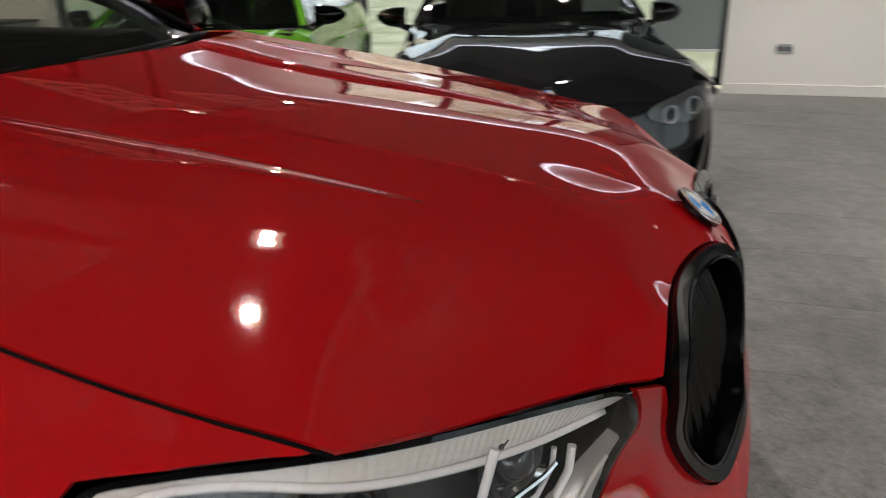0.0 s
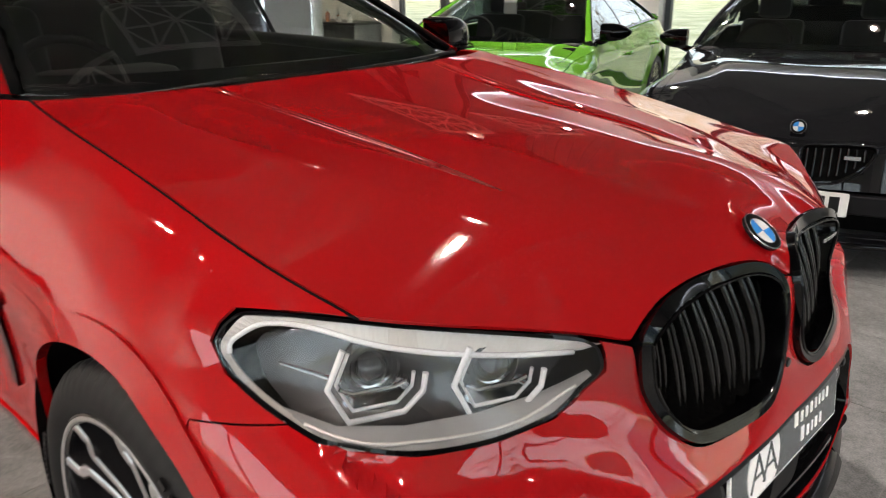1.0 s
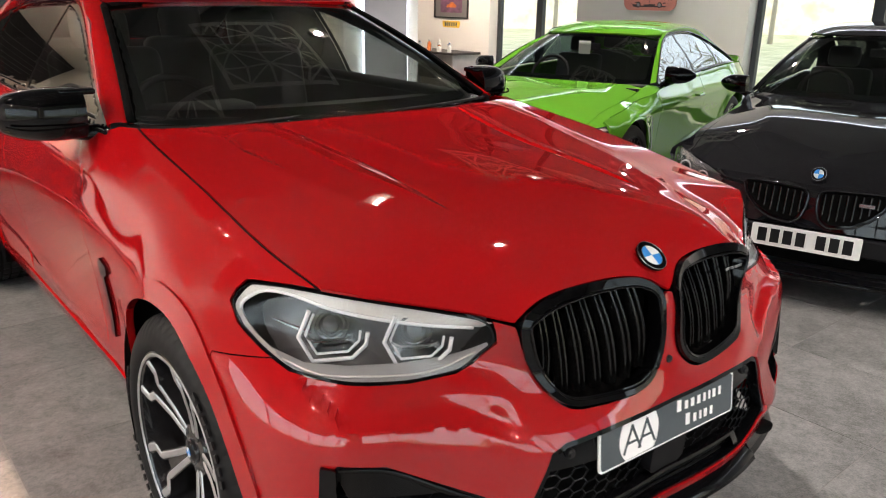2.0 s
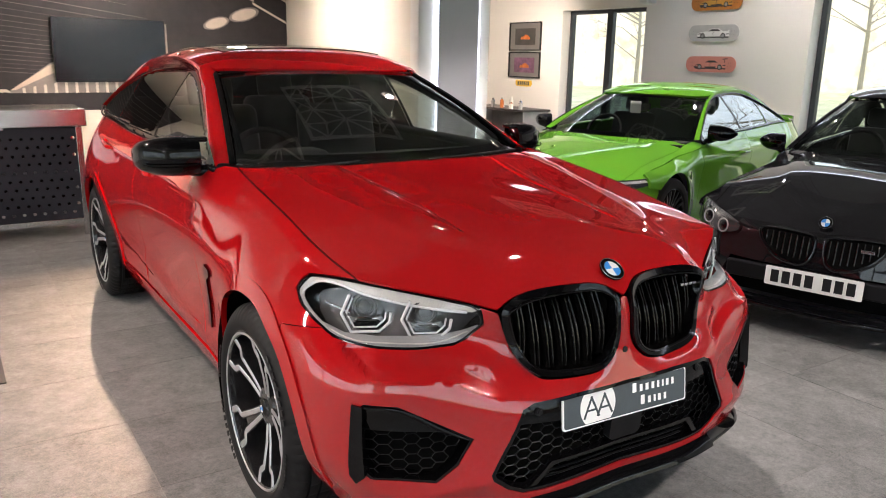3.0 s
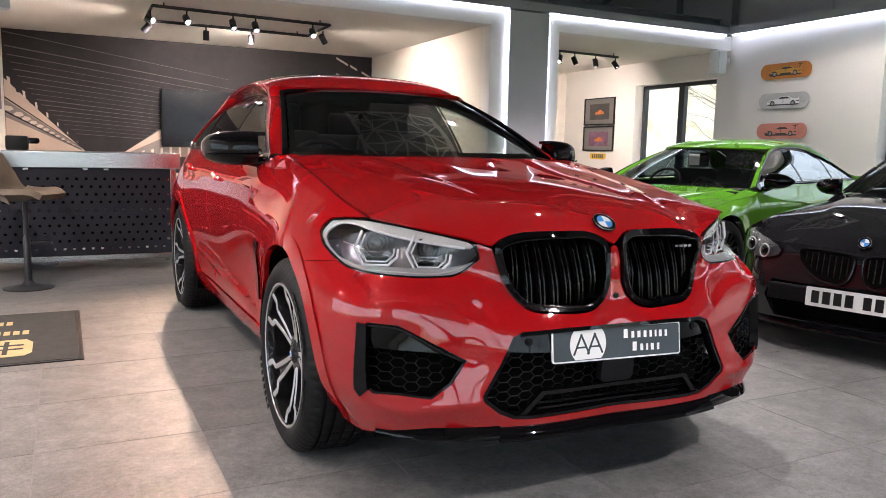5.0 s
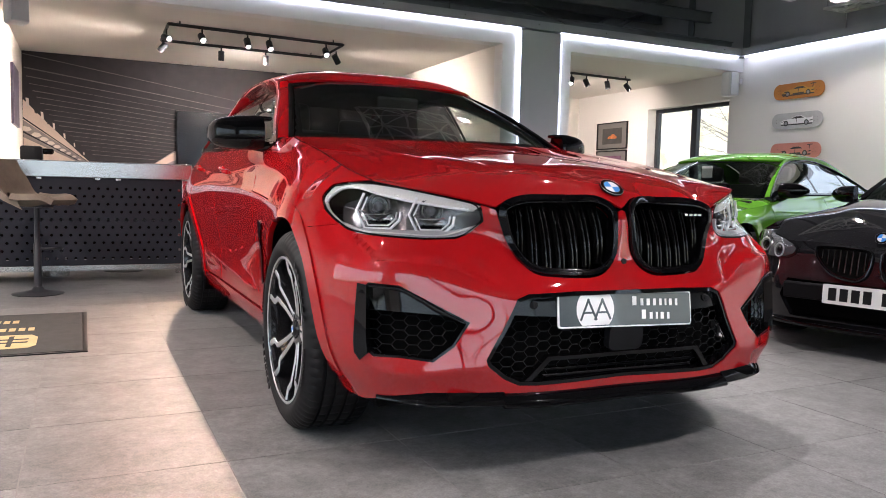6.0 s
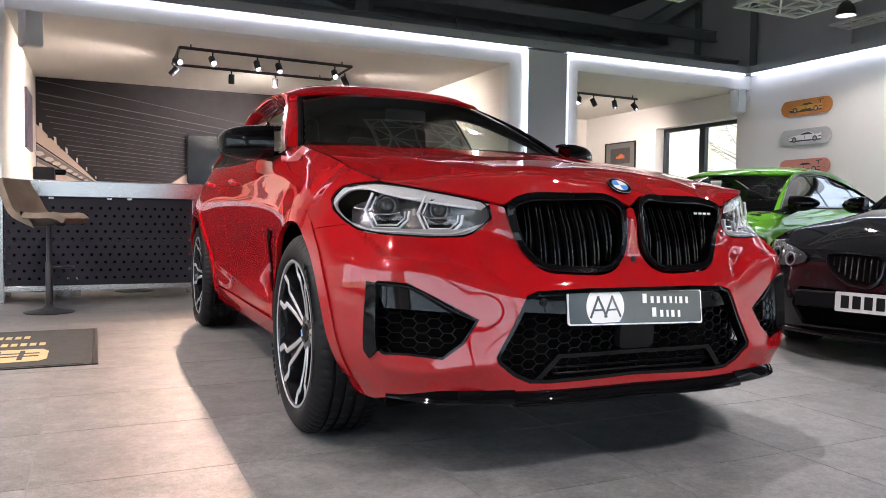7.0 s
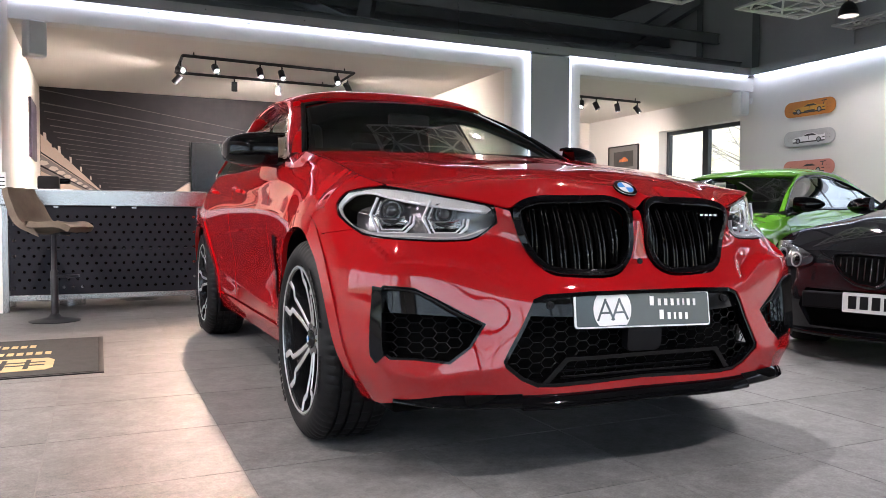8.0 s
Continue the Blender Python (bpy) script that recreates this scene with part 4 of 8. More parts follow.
    tf = lambda u, v: TAIL(np.asarray(u) / 1.05, v) * np.array([1, -1, 1])
    part("tailgate", sheet(tf, [(-1.05, 0.26), (1.05, 0.26), (1.05, 1.145), (-1.05, 1.145)], (), 0.06, 0.02, 0.0, -1), RED, car, "", 50, recalc=False)
    for k in (-1, 1):
        o = [(k * u, v) for u, v in ((0.45, 0.86), (1.0, 0.90), (1.0, 0.99), (0.55, 0.97))]
        part("tail_lamp", sheet(tf, o, (), 0.05, 0.02, 0.0, -1, offset=0.012), REDLENS, car, "slim red tail lamp", 50, recalc=True)

    # ---- kidneys: gloss frame, slats and dark backing
    kid = smooth_loop(KIDNEY, 5)
    for k in (-1, 1):
        o = [(k * x, z) for x, z in kid]
        o = o if k > 0 else o[::-1]
        inner = inset(o, 0.019)
        fr = sheet(nose_f, s2(o), (inset(s2(o), 0.018),), 0.010, 0.05, 0.0, 1, offset=0.012)
        frame_ob = part("kidney_grille", fr, GLOSS_BLACK, car, "gloss black grille frame with vertical bars", 40, recalc=False)
        part("grille_backing", sheet(nose_f, s2(inset(o, 0.010)), (), 0.04, 0.0, 0.0, 1, offset=-0.062), LINER, frame_ob, "", True, recalc=False)
        rim = inset(s2(o), 0.0175)
        part("grille_rim", tube([NOSE(u / SU, v) + np.array([0, -0.012, 0]) for u, v in resample(rim, 0.02)], 0.0035, 6, closed=True), GLOSS_BLACK, frame_ob)
        z_of = lambda x, up: max((z for a, z in resample(inner, 0.004) if abs(a - x) < 0.006), default=None) if up else min((z for a, z in resample(inner, 0.004) if abs(a - x) < 0.006), default=None)
        for i in range(7):
            x = k * (0.078 + 0.0445 * i)
            zt, zb = z_of(x, True), z_of(x, False)
            if zt is None or zt - zb < 0.05:
                continue
            bm = bmesh.new()
            for dx in (-0.0070, 0.0070):
                rows = []
                ends = [np.array(NOSE(NOSE.at(x + dx, z), z)) for z in (zb, (zb + zt) / 2, zt)]
                for j in range(9):
                    v = j / 8
                    c = ends[0] * (1 - v) * (1 - 2 * v) + ends[1] * 4 * v * (1 - v) + ends[2] * v * (2 * v - 1)
                    c = c + np.array([0, 0.022 - 0.016 * math.sin(math.pi * v), 0])
                    w, d = 0.0040, 0.034
                    rows.append([bm.verts.new(c + np.array(q)) for q in ((-w, d, 0), (-w, 0.004, 0), (-w * 0.5, 0, 0), (w * 0.5, 0, 0), (w, 0.004, 0), (w, d, 0))])
                for r0, r1 in zip(rows, rows[1:]):
                    for q in range(5):
                        bm.faces.new((r0[q], r0[q + 1], r1[q + 1], r1[q]))
            part("grille_bar", bm, BAR_BLACK, frame_ob, "", 50)
        if k > 0:
            # a raised model badge, drawn as plain slanted blocks
            bm = bmesh.new()
            for i in range(4):
                x = 0.292 + i * 0.019
                z = 0.835
                c = Vector(NOSE(NOSE.at(x, z), z)) + Vector((0, -0.012, 0))
                box(c.x - 0.0065, c.x + 0.0065, c.y - 0.003, c.y + 0.003, z - 0.0045, z + 0.0045, 0.0015, bm)
            part("model_badge", bm, SILVER, frame_ob, "small silver badge")

    # ---- round bonnet badge
    n0 = Vector((0, -0.62, 0.78)).normalized()
    bm_m = Matrix.Translation((0, -0.722, 0.919)) @ n0.to_track_quat("Z", "Y").to_matrix().to_4x4()
    badge = part("bonnet_badge", spin([(0, 0.000), (0.041, 0.0), (0.041, 0.005), (0.038, 0.008), (0.029, 0.008), (0.028, 0.006), (0, 0.006)], 40), GLOSS_BLACK, car, "round black, blue and white enamel badge", 40)
    badge.matrix_local = bm_m
    for ring in (0.0402, 0.0285):
        part("badge_ring", tube([(ring * math.cos(a), ring * math.sin(a), 0.0075) for a in np.linspace(0, 2 * math.pi, 41)[:-1]], 0.0012, 6, closed=True), SILVER, badge)
    for q in range(4):
        a0 = q * 90
        bm = prism([(0, 0)] + [(0.0275 * math.cos(radians(a0 + k * 9)), 0.0275 * math.sin(radians(a0 + k * 9))) for k in range(11)], 0.0022, m=pose(0, 0, 0.006))
        part("badge_quarter", bm, (BADGE_WHITE, BADGE_BLUE)[q % 2], badge)

    # ---- headlamps
    for k in (-1, 1):
        o = [(k * x, z) for x, z in LAMP]
        o = o if k > 0 else o[::-1]
        o = [tuple(p) for p in inset(smooth_corner(o, 5), -0.0035)]
        so = [tuple(q) for q in s2(o)]
        rim = sheet(nose_f, so, (inset(so, 0.0048),), 0.010, 0.008, 0.0, 1, offset=-0.001)
        lamp_ob = part("headlamp", rim, GLOSS_BLACK, car, "clear glazed headlamp with twin light rings", 40, recalc=False)
        part("lamp_glass", sheet(nose_f, inset(so, 0.004), (), 0.03, 0.0, 0.0, 1, offset=0.002), LAMP_LENS, lamp_ob, "", True, recalc=False)
        part("lamp_housing", sheet(nose_f, s2(inset(o, 0.004)), (), 0.03, 0.0, 0.0, 1, offset=-0.085), LAMP_MID, lamp_ob, "", True, recalc=False)

        def on(x, z, d):
            p = NOSE(NOSE.at(k * x, z), z)
            q = Vector((-k * 0.45, 0.9, 0)).normalized()
            return Vector(p) + q * d
        # eyebrow: a ribbed pale strip along the top
        bm = bmesh.new()
        up = spline([(0.470, 0.852), (0.58, 0.8785), (0.685, 0.9015), (0.747, 0.9125), (0.785, 0.9125), (0.814, 0.9035), (0.832, 0.885), (0.8455, 0.864), (0.850, 0.834), (0.839, 0.803), (0.820, 0.776)], 140)
        dn = spline([(0.484, 0.838), (0.58, 0.850), (0.67, 0.866), (0.715, 0.877), (0.755, 0.891), (0.785, 0.9030), (0.812, 0.899), (0.832, 0.881), (0.8465, 0.862), (0.8505, 0.834), (0.841, 0.802), (0.822, 0.775)], 140)
        up = [(0.66 + 1.028 * (a[0] - 0.66), 0.835 + 1.055 * (a[1] - 0.835)) for a in up]
        up = [(min(x, 0.8545), z) for x, z in up]
        rows = []
        for i, (a, b) in enumerate(zip(up, dn)):
            d = 0.005 + 0.0007 * (i % 2)
            rows.append([bm.verts.new(on(a[0], a[1], d)), bm.verts.new(on(b[0], b[1], d + 0.016)), bm.verts.new(on(b[0], b[1] - 0.005, d + 0.03))])
        for r0, r1 in zip(rows, rows[1:]):
            for q in range(2):
                bm.faces.new((r0[q], r0[q + 1], r1[q + 1], r1[q]))
        part("brow_edge", tube([on(a[0], a[1], 0.017) for a in dn[4:-22:3]], 0.0044, 6), LAMP_WHITE, lamp_ob, "", True)
        part("lamp_brow", bm, LAMP_BROW, lamp_ob, "pale ribbed light strip")
        # lower trim
        bm = bmesh.new()
        rows = []
        for x, z, h in ((0.470, 0.782, 0.026), (0.515, 0.757, 0.040), (0.55, 0.749, 0.044), (0.65, 0.746, 0.046), (0.74, 0.751, 0.038), (0.805, 0.758, 0.028), (0.842, 0.784, 0.014)):
            rows.append([bm.verts.new(on(x, z, 0.006)), bm.verts.new(on(x - 0.004, z + h * 0.45, 0.016)), bm.verts.new(on(x - 0.004, z + h * 0.55, 0.030))])
        for r0, r1 in zip(rows, rows[1:]):
            for q in range(2):
                bm.faces.new((r0[q], r0[q + 1], r1[q + 1], r1[q]))
        part("lamp_trim", bm, LAMP_GREY, lamp_ob, "silver grey lower trim", 40)
        part("trim_edge", tube([on(x, z, 0.007) for x, z in spline([(0.492, 0.785), (0.55, 0.763), (0.65, 0.7585), (0.74, 0.763), (0.80, 0.769), (0.826, 0.783)], 24)], 0.0026, 6), LAMP_BROW, lamp_ob, "", True)
        part("bright_rod", tube([on(0.818, 0.838, 0.045), on(0.790, 0.830, 0.035), on(0.772, 0.822, 0.030)], [0.002, 0.0045, 0.005], 8), CHROME, lamp_ob, "", 50)
        for cx, cz in ((0.738, 0.824), (0.600, 0.814)):
            c = on(cx, cz, 0.040)
            fwd = (on(cx, cz, 0.0) - on(cx, cz, 0.05)).normalized()
            mm = Matrix.Translation(c) @ fwd.to_track_quat("Z", "Y").to_matrix().to_4x4()
            hexa = [(-0.050, 0.062), (-0.074, 0.006), (-0.046, -0.052), (0.036, -0.052), (0.066, -0.024), (0.070, 0.004)]
            hexa = [(-k * a, b) for a, b in hexa]
            ringp = [mm @ Vector((a, b, 0.018)) for a, b in hexa]
            bm = tube(ringp, 0.0050, 8)
            part("light_ring", bm, LAMP_WHITE, lamp_ob, "white light guide ring", 50)
            ringp = [mm @ Vector((a * 0.80, b * 0.80, 0.006)) for a, b in hexa]
            part("inner_ring", tube(ringp, 0.0032, 8), LAMP_WHITE, lamp_ob, "", 50)
            proj = spin([(0, 0.022), (0.012, 0.0195), (0.021, 0.012), (0.026, 0.000), (0.030, 0.000), (0.033, -0.004), (0.034, -0.03)], 28)
            bmesh.ops.transform(proj, matrix=mm @ Matrix.Translation((0.006 * k, 0.020, 0)), verts=proj.verts)
            part("projector", proj, PROJECTOR, lamp_ob, "dark projector lens", 50)
            bezel = spin([(0.032, 0.004), (0.036, 0.010), (0.041, 0.008), (0.044, -0.004)], 28)
            bmesh.ops.transform(bezel, matrix=mm @ Matrix.Translation((0.006 * k, 0.020, 0)), verts=bezel.verts)
            part("lens_bezel", bezel, LAMP_DARK, lamp_ob, "", 50)
            fin = [mm @ Vector((-k * a, b, 0.020)) for a, b in ((-0.058, 0.004), (-0.040, -0.006), (0.020, -0.006), (0.040, 0.000))]
            part("bright_fin", tube(fin, 0.0030, 6), CHROME, lamp_ob, "", 50)
            bowl = spin([(0.006, -0.034), (0.026, -0.030), (0.042, -0.016), (0.050, 0.004), (0.051, 0.006)], 28)
            bmesh.ops.transform(bowl, matrix=mm @ Matrix.Translation((0, -0.024, -0.004)) @ Matrix.Diagonal((1.0, 0.52, 0.8, 1)), verts=bowl.verts)
            part("reflector", bowl, CHROME, lamp_ob, "", 50)

    # ---- lower intake: honeycomb, gloss black surround, sensor and trapezoid bar
    intake = part("lower_intake", sheet(nose_f, s2(mirrored(INTAKE)), (s2(inset(mirrored(INTAKE), 0.012)),), 0.03, 0.03, 0.0, 1, offset=-0.004), GLOSS_BLACK, car, "black honeycomb lower intake", 40, recalc=False)
    part("intake_backing", sheet(nose_f, s2(mirrored(INTAKE)), (), 0.06, 0.0, 0.0, 1, offset=-0.075), LINER, intake, "", True, recalc=False)
    upper = [(-0.39, 0.588), (0.39, 0.588), (0.425, 0.525), (0.22, 0.515), (-0.22, 0.515), (-0.425, 0.525)]
    part("intake_panel", sheet(nose_f, s2(upper), (), 0.04, 0.02, 0.0, 1, offset=-0.020), GLOSS_BLACK, intake, "gloss black panel behind the plate", 40, recalc=True)
    honeycomb(nose_f, s2, mirrored(INTAKE), 0.031, intake, -0.035, (0.31, 0.53), 0.0022)
    bar = [(-0.375, 0.304), (-0.346, 0.304), (-0.281, 0.378), (0.281, 0.378), (0.346, 0.304), (0.375, 0.304), (0.350, 0.326), (0.293, 0.391), (-0.293, 0.391), (-0.350, 0.326)]
    part("intake_bar", sheet(nose_f, s2(bar), (), 0.03, 0.025, 0.0, 1, offset=-0.008), GLOSS_BLACK, intake, "gloss black trapezoid bar", 40, recalc=True)
    for z in (0.325, 0.345):
        part("intake_slat", tube([NOSE(NOSE.at(x, z), z) + np.array([0, 0.03, 0]) for x in np.linspace(-0.29, 0.29, 13)], 0.004, 6), MESHB, intake)
    bm = sheet(nose_f, s2(rounded_at(0.0, 0.437, 0.13, 0.086, 0.022)), (), 0.02, 0.03, 0.0, 1, offset=-0.012)
    part("radar_sensor", bm, MATT_BLACK, intake, "matt black radar cover", 40, recalc=True)
    for x in (-0.335, 0.335):
        z = 0.553
        sens = spin([(0, 0.004), (0.008, 0.004), (0.009, 0.0), (0.012, 0.0), (0.012, -0.01)], 16)
        c = Vector(NOSE(NOSE.at(x, z), z)) + Vector((0, 0.014, 0))
        bmesh.ops.transform(sens, matrix=Matrix.Translation(c) @ Vector((0, -1, 0)).to_track_quat("Z", "Y").to_matrix().to_4x4(), verts=sens.verts)
        part("parking_sensor", sens, BLACK_PLASTIC, intake, "", 40)

    # ---- side air vents
    for k in (-1, 1):
        o = [(k * x, z) for x, z in VENT]
        o = o if k > 0 else o[::-1]
        v = part("air_vent", sheet(nose_f, s2(o), (s2(inset(o, 0.007)),), 0.02, 0.06, 0.0, 1, offset=-0.004), GLOSS_BLACK, car, "gloss black side air vent with honeycomb", 40, recalc=False)
        part("vent_backing", sheet(nose_f, s2(o), (), 0.05, 0.0, 0.0, 1, offset=-0.075), LINER, v, "", True, recalc=False)
        blade = [(k * x, z) for x, z in ((0.820, 0.590), (0.795, 0.606), (0.720, 0.598), (0.640, 0.548), (0.590, 0.520), (0.700, 0.528), (0.800, 0.532))]
        blade = blade if k > 0 else blade[::-1]
        part("vent_blade", sheet(nose_f, s2(blade), (), 0.03, 0.02, 0.0, 1, offset=-0.022), GLOSS_BLACK, v, "", 40, recalc=True)
        edge = [(k * x, z) for x, z in ((0.806, 0.608), (0.730, 0.602), (0.635, 0.549), (0.545, 0.501))]
        part("vent_lip", tube([nose_f(*s2([q])[0]) + np.array([0, 0.006, -0.004]) for q in spline(edge, 16)], [0.007] * 6 + [0.009] * 6 + [0.007, 0.006, 0.005, 0.004], 8), GLOSS_BLACK, v, "", 60)
        fin = [(k * x, z) for x, z in ((0.833, 0.612), (0.812, 0.608), (0.810, 0.400), (0.824, 0.378), (0.838, 0.40))]
        fin = fin if k > 0 else fin[::-1]
        part("vent_fin", sheet(nose_f, s2(fin), (), 0.03, 0.03, 0.0, 1, offset=0.010), GLOSS_BLACK, v, "", 40, recalc=True)
        honeycomb(nose_f, s2, o, 0.029, v, -0.040, (0.38, 0.540), 0.0020)

    # ---- splitter lip under the bumper: a gloss blade that slopes forward to a rounded edge
    def lip(x0, x1, dy, z, n=30):
        bm = bmesh.new()
        rows = []
        for x in np.linspace(x0, x1, n):
            c = NOSE(NOSE.at(x, 0.27), 0.27)
            d = np.array([0.30 * x / 0.7, -1, 0])
            d = d / np.linalg.norm(d)
            taper = 1 - 0.75 * float(step01((abs(x) - 0.62) / 0.16))
            rows.append([bm.verts.new((c[0] + d[0] * o * (taper if o > 0 else 1), c[1] + d[1] * o * (taper if o > 0 else 1), z + h * taper)) for o, h in ((-0.030, 0.038), (0.002, 0.034), (dy * 0.55, 0.021), (dy * 0.90, 0.010), (dy, 0.003), (dy + 0.003, -0.003), (dy - 0.002, -0.008), (-0.05, -0.008))])
        for r0, r1 in zip(rows, rows[1:]):
            for q in range(8):
                bm.faces.new((r0[q], r0[(q + 1) % 8], r1[(q + 1) % 8], r1[q]))
        bm.faces.new(rows[0])
        bm.faces.new(rows[-1][::-1])
        return bm
    part("front_splitter", lip(-0.43, 0.43, 0.030, 0.246), GLOSS_BLACK, car, "gloss black splitter lip", 40)
    part("splitter_wing", lip(-0.775, -0.425, 0.022, 0.252, 18), GLOSS_BLACK, car, "gloss black splitter end", 40)
    part("splitter_wing", lip(0.425, 0.775, 0.022, 0.252, 18), GLOSS_BLACK, car, "gloss black splitter end", 40)

    # ---- show plate
    plate_m = pose(0.0, -0.824, 0.533, 84, 0, -1.9)
    plate = part("number_plate", prism(rounded(0.52, 0.111, 0.010), 0.006), WHITE_INK, car, "slate grey dealer show plate with a white border")
    plate.matrix_local = plate_m
    part("plate_field", prism(rounded(0.510, 0.101, 0.008), 0.0012, m=pose(0, 0, 0.006)), PLATE_BLACK, plate)
    disc = part("plate_disc", prism([(-0.122 + 0.071 * math.cos(a), 0.0505 * max(-1, min(1, 1.42 * math.sin(a)))) for a in np.linspace(0, 2 * math.pi, 49)[:-1]], 0.0012, m=pose(0, 0, 0.0072)), WHITE_INK, plate, "white round emblem")
    for cx in (-0.149, -0.096):
        bm = bmesh.new()
        for a, b in (((-0.030, -0.034), (0.002, 0.034)), ((-0.002, 0.034), (0.030, -0.034))):
            dx, dy = b[0] - a[0], b[1] - a[1]
            ln = math.hypot(dx, dy)
            nx, ny = -dy / ln * 0.0035, dx / ln * 0.0035
            prism([(cx + a[0] - nx, a[1] - ny), (cx + b[0] - nx, b[1] - ny), (cx + b[0] + nx, b[1] + ny), (cx + a[0] + nx, a[1] + ny)], 0.0012, bm, pose(0, 0, 0.0084 + (0.0004 if a[0] > -0.01 else 0)))
        prism([(cx - 0.020, -0.013), (cx + 0.020, -0.013), (cx + 0.020, -0.007), (cx - 0.020, -0.007)], 0.0010, bm, pose(0, 0, 0.0084))
        part("emblem_stroke", bm, PLATE_BLACK, disc)
    # two lines of lettering, as plain bars
    for y0, x0, widths in ((0.022, 0.022, (0.018, 0.013, 0.014, 0.013, 0.011, 0.008, 0.013, 0.011)), (-0.022, 0.058, (0.018, 0.013, 0.009, 0.014, 0.011))):
        x = x0
        for i, w in enumerate(widths):
            h = 0.030 if i == 0 else 0.022
            part("letter_bar", prism([(x, y0 - 0.014), (x + w * 0.86, y0 - 0.014), (x + w * 0.86, y0 - 0.014 + h), (x, y0 - 0.014 + h)], 0.0012, m=pose(0, 0, 0.0072)), WHITE_INK, plate)
            x += w * 1.36 + 0.007
    part("nose_camera", spin([(0, -0.004), (0.009, -0.003), (0.010, 0.0), (0.010, 0.01)], 16, axis="y", at=(0, NOSE(0, 0.683)[1], 0.683)), BLACK_PLASTIC, car, "", 40)

    # ---- wing vents, markers, handles
    fin = [(0.500, 0.742), (0.560, 0.752), (0.585, 0.725), (0.650, 0.475), (0.618, 0.465), (0.560, 0.690), (0.505, 0.715)]
    both("wing_vent", lambda: sheet(fl, fin, (), 0.02, 0.012, 0.0, 1, offset=0.008), GLOSS_BLACK, car, "slim gloss black wing vent")
    for hy, hz in ((1.62, 0.985), (2.62, 1.012)):
        def handle():
            p = [FLANK(np.array([hy + d]), np.array([hz + 0.012 * d / 0.1]))[0] + np.array([o, 0, 0]) for d, o in ((-0.10, 0.000), (-0.09, 0.012), (-0.05, 0.018), (0.05, 0.018), (0.09, 0.012), (0.10, 0.000))]
            bm = tube(spline(p, 14), 0.012, 8)
            return bm
        both("door_handle", handle, RED, car, "red bow door handle", 60)

    # ---- mirrors: gloss black shell on an arm, the glass facing back
    def mirror_shell():
        bm = bmesh.new()
        rows = []
        for t in np.linspace(0, 1, 15):
            x = 0.835 + 0.228 * t
            tip = math.sqrt(max(0.0, 1 - t ** 5))
            top = 0.012 + 0.072 * (0.55 + 0.45 * tip) - 0.022 * t ** 3
            bot = 0.010 + 0.068 * (0.35 + 0.65 * tip) * (0.80 + 0.20 * math.sin(math.pi * min(1, 0.25 + 0.7 * t)))
            d = 0.105 * (0.30 + 0.70 * tip) * (0.85 + 0.15 * t)
            cy, cz = 0.835 + 0.085 * t ** 2, 1.142
            row = []
            for a in np.linspace(0, 2 * math.pi, 25)[:-1]:
                c, q = math.cos(a), math.sin(a)
                yy = cy - d * (abs(c) ** 0.7 * math.copysign(1, c)) * (1.0 if c > 0 else 0.45)
                zz = cz + (top if q > 0 else bot) * (abs(q) ** 0.72 * math.copysign(1, q))
                row.append(bm.verts.new((x, yy, zz)))
            rows.append(row)
        for r0, r1 in zip(rows, rows[1:]):
            for q in range(24):
                bm.faces.new((r0[q], r0[(q + 1) % 24], r1[(q + 1) % 24], r1[q]))
        bm.faces.new(rows[0])
        bm.faces.new(rows[-1][::-1])
        bmesh.ops.recalc_face_normals(bm, faces=bm.faces)
        return bm
    shells = both("wing_mirror", mirror_shell, GLOSS_BLACK, car, "gloss black door mirror", 50)
    shells[1].location.x = -0.035
    for k, ob in zip((-1, 1), shells):
        # two stems, the upper one a thin blade, with a gap between them
        part("mirror_arm", tube([(k * 0.790, 0.80, 1.082), (k * 0.835, 0.815, 1.084), (k * 0.90, 0.83, 1.088)], [0.028, 0.025, 0.018], 12), GLOSS_BLACK, ob, "", 60)
        blade = box(0.795, 0.90, 0.775, 0.845, 1.203, 1.222, 0.007)
        if k < 0:
            flip(blade)
        part("mirror_blade", blade, GLOSS_BLACK, ob, "", 50)
        edge = [(k * x, y, z) for x, y, z in ((0.84, 0.742, 1.118), (0.92, 0.735, 1.114), (1.00, 0.765, 1.112), (1.045, 0.82, 1.118))]
        part("mirror_seam", tube(spline(edge, 14), 0.0035, 6), LINER, ob, "", 60)
        part("mirror_glass", box(k * 0.945 - 0.088, k * 0.945 + 0.088, 0.893, 0.897, 1.085, 1.205, 0.002), CHROME, ob, "silvered mirror glass")
    # ---- dark body below and inside
    # unseen plate added so that no light leaks down behind the bumper
    part("undertray", box(-0.60, 0.60, -0.77, -0.54, 0.255, 0.285, 0.01), LINER, car)
    part("underbody", box(-0.76, 0.76, -0.55, 3.55, 0.20, 0.33, 0.02), LINER, car)
    for cy in (0.0, YR):
        def liner():
            bm = bmesh.new()
            pts = arc(cy, AR + 0.01, -22, 176 if cy == 0 else 202, 26)
            a = [bm.verts.new((0.905 if y > cy - 0.3 else 0.86, y, z)) for y, z in pts]
            b = [bm.verts.new((0.60, y, z)) for y, z in pts]
            for i in range(len(a) - 1):
                bm.faces.new((a[i], a[i + 1], b[i + 1], b[i]))
            bm.faces.new(b)
            return bm
        both("arch_liner", liner, LINER, car)
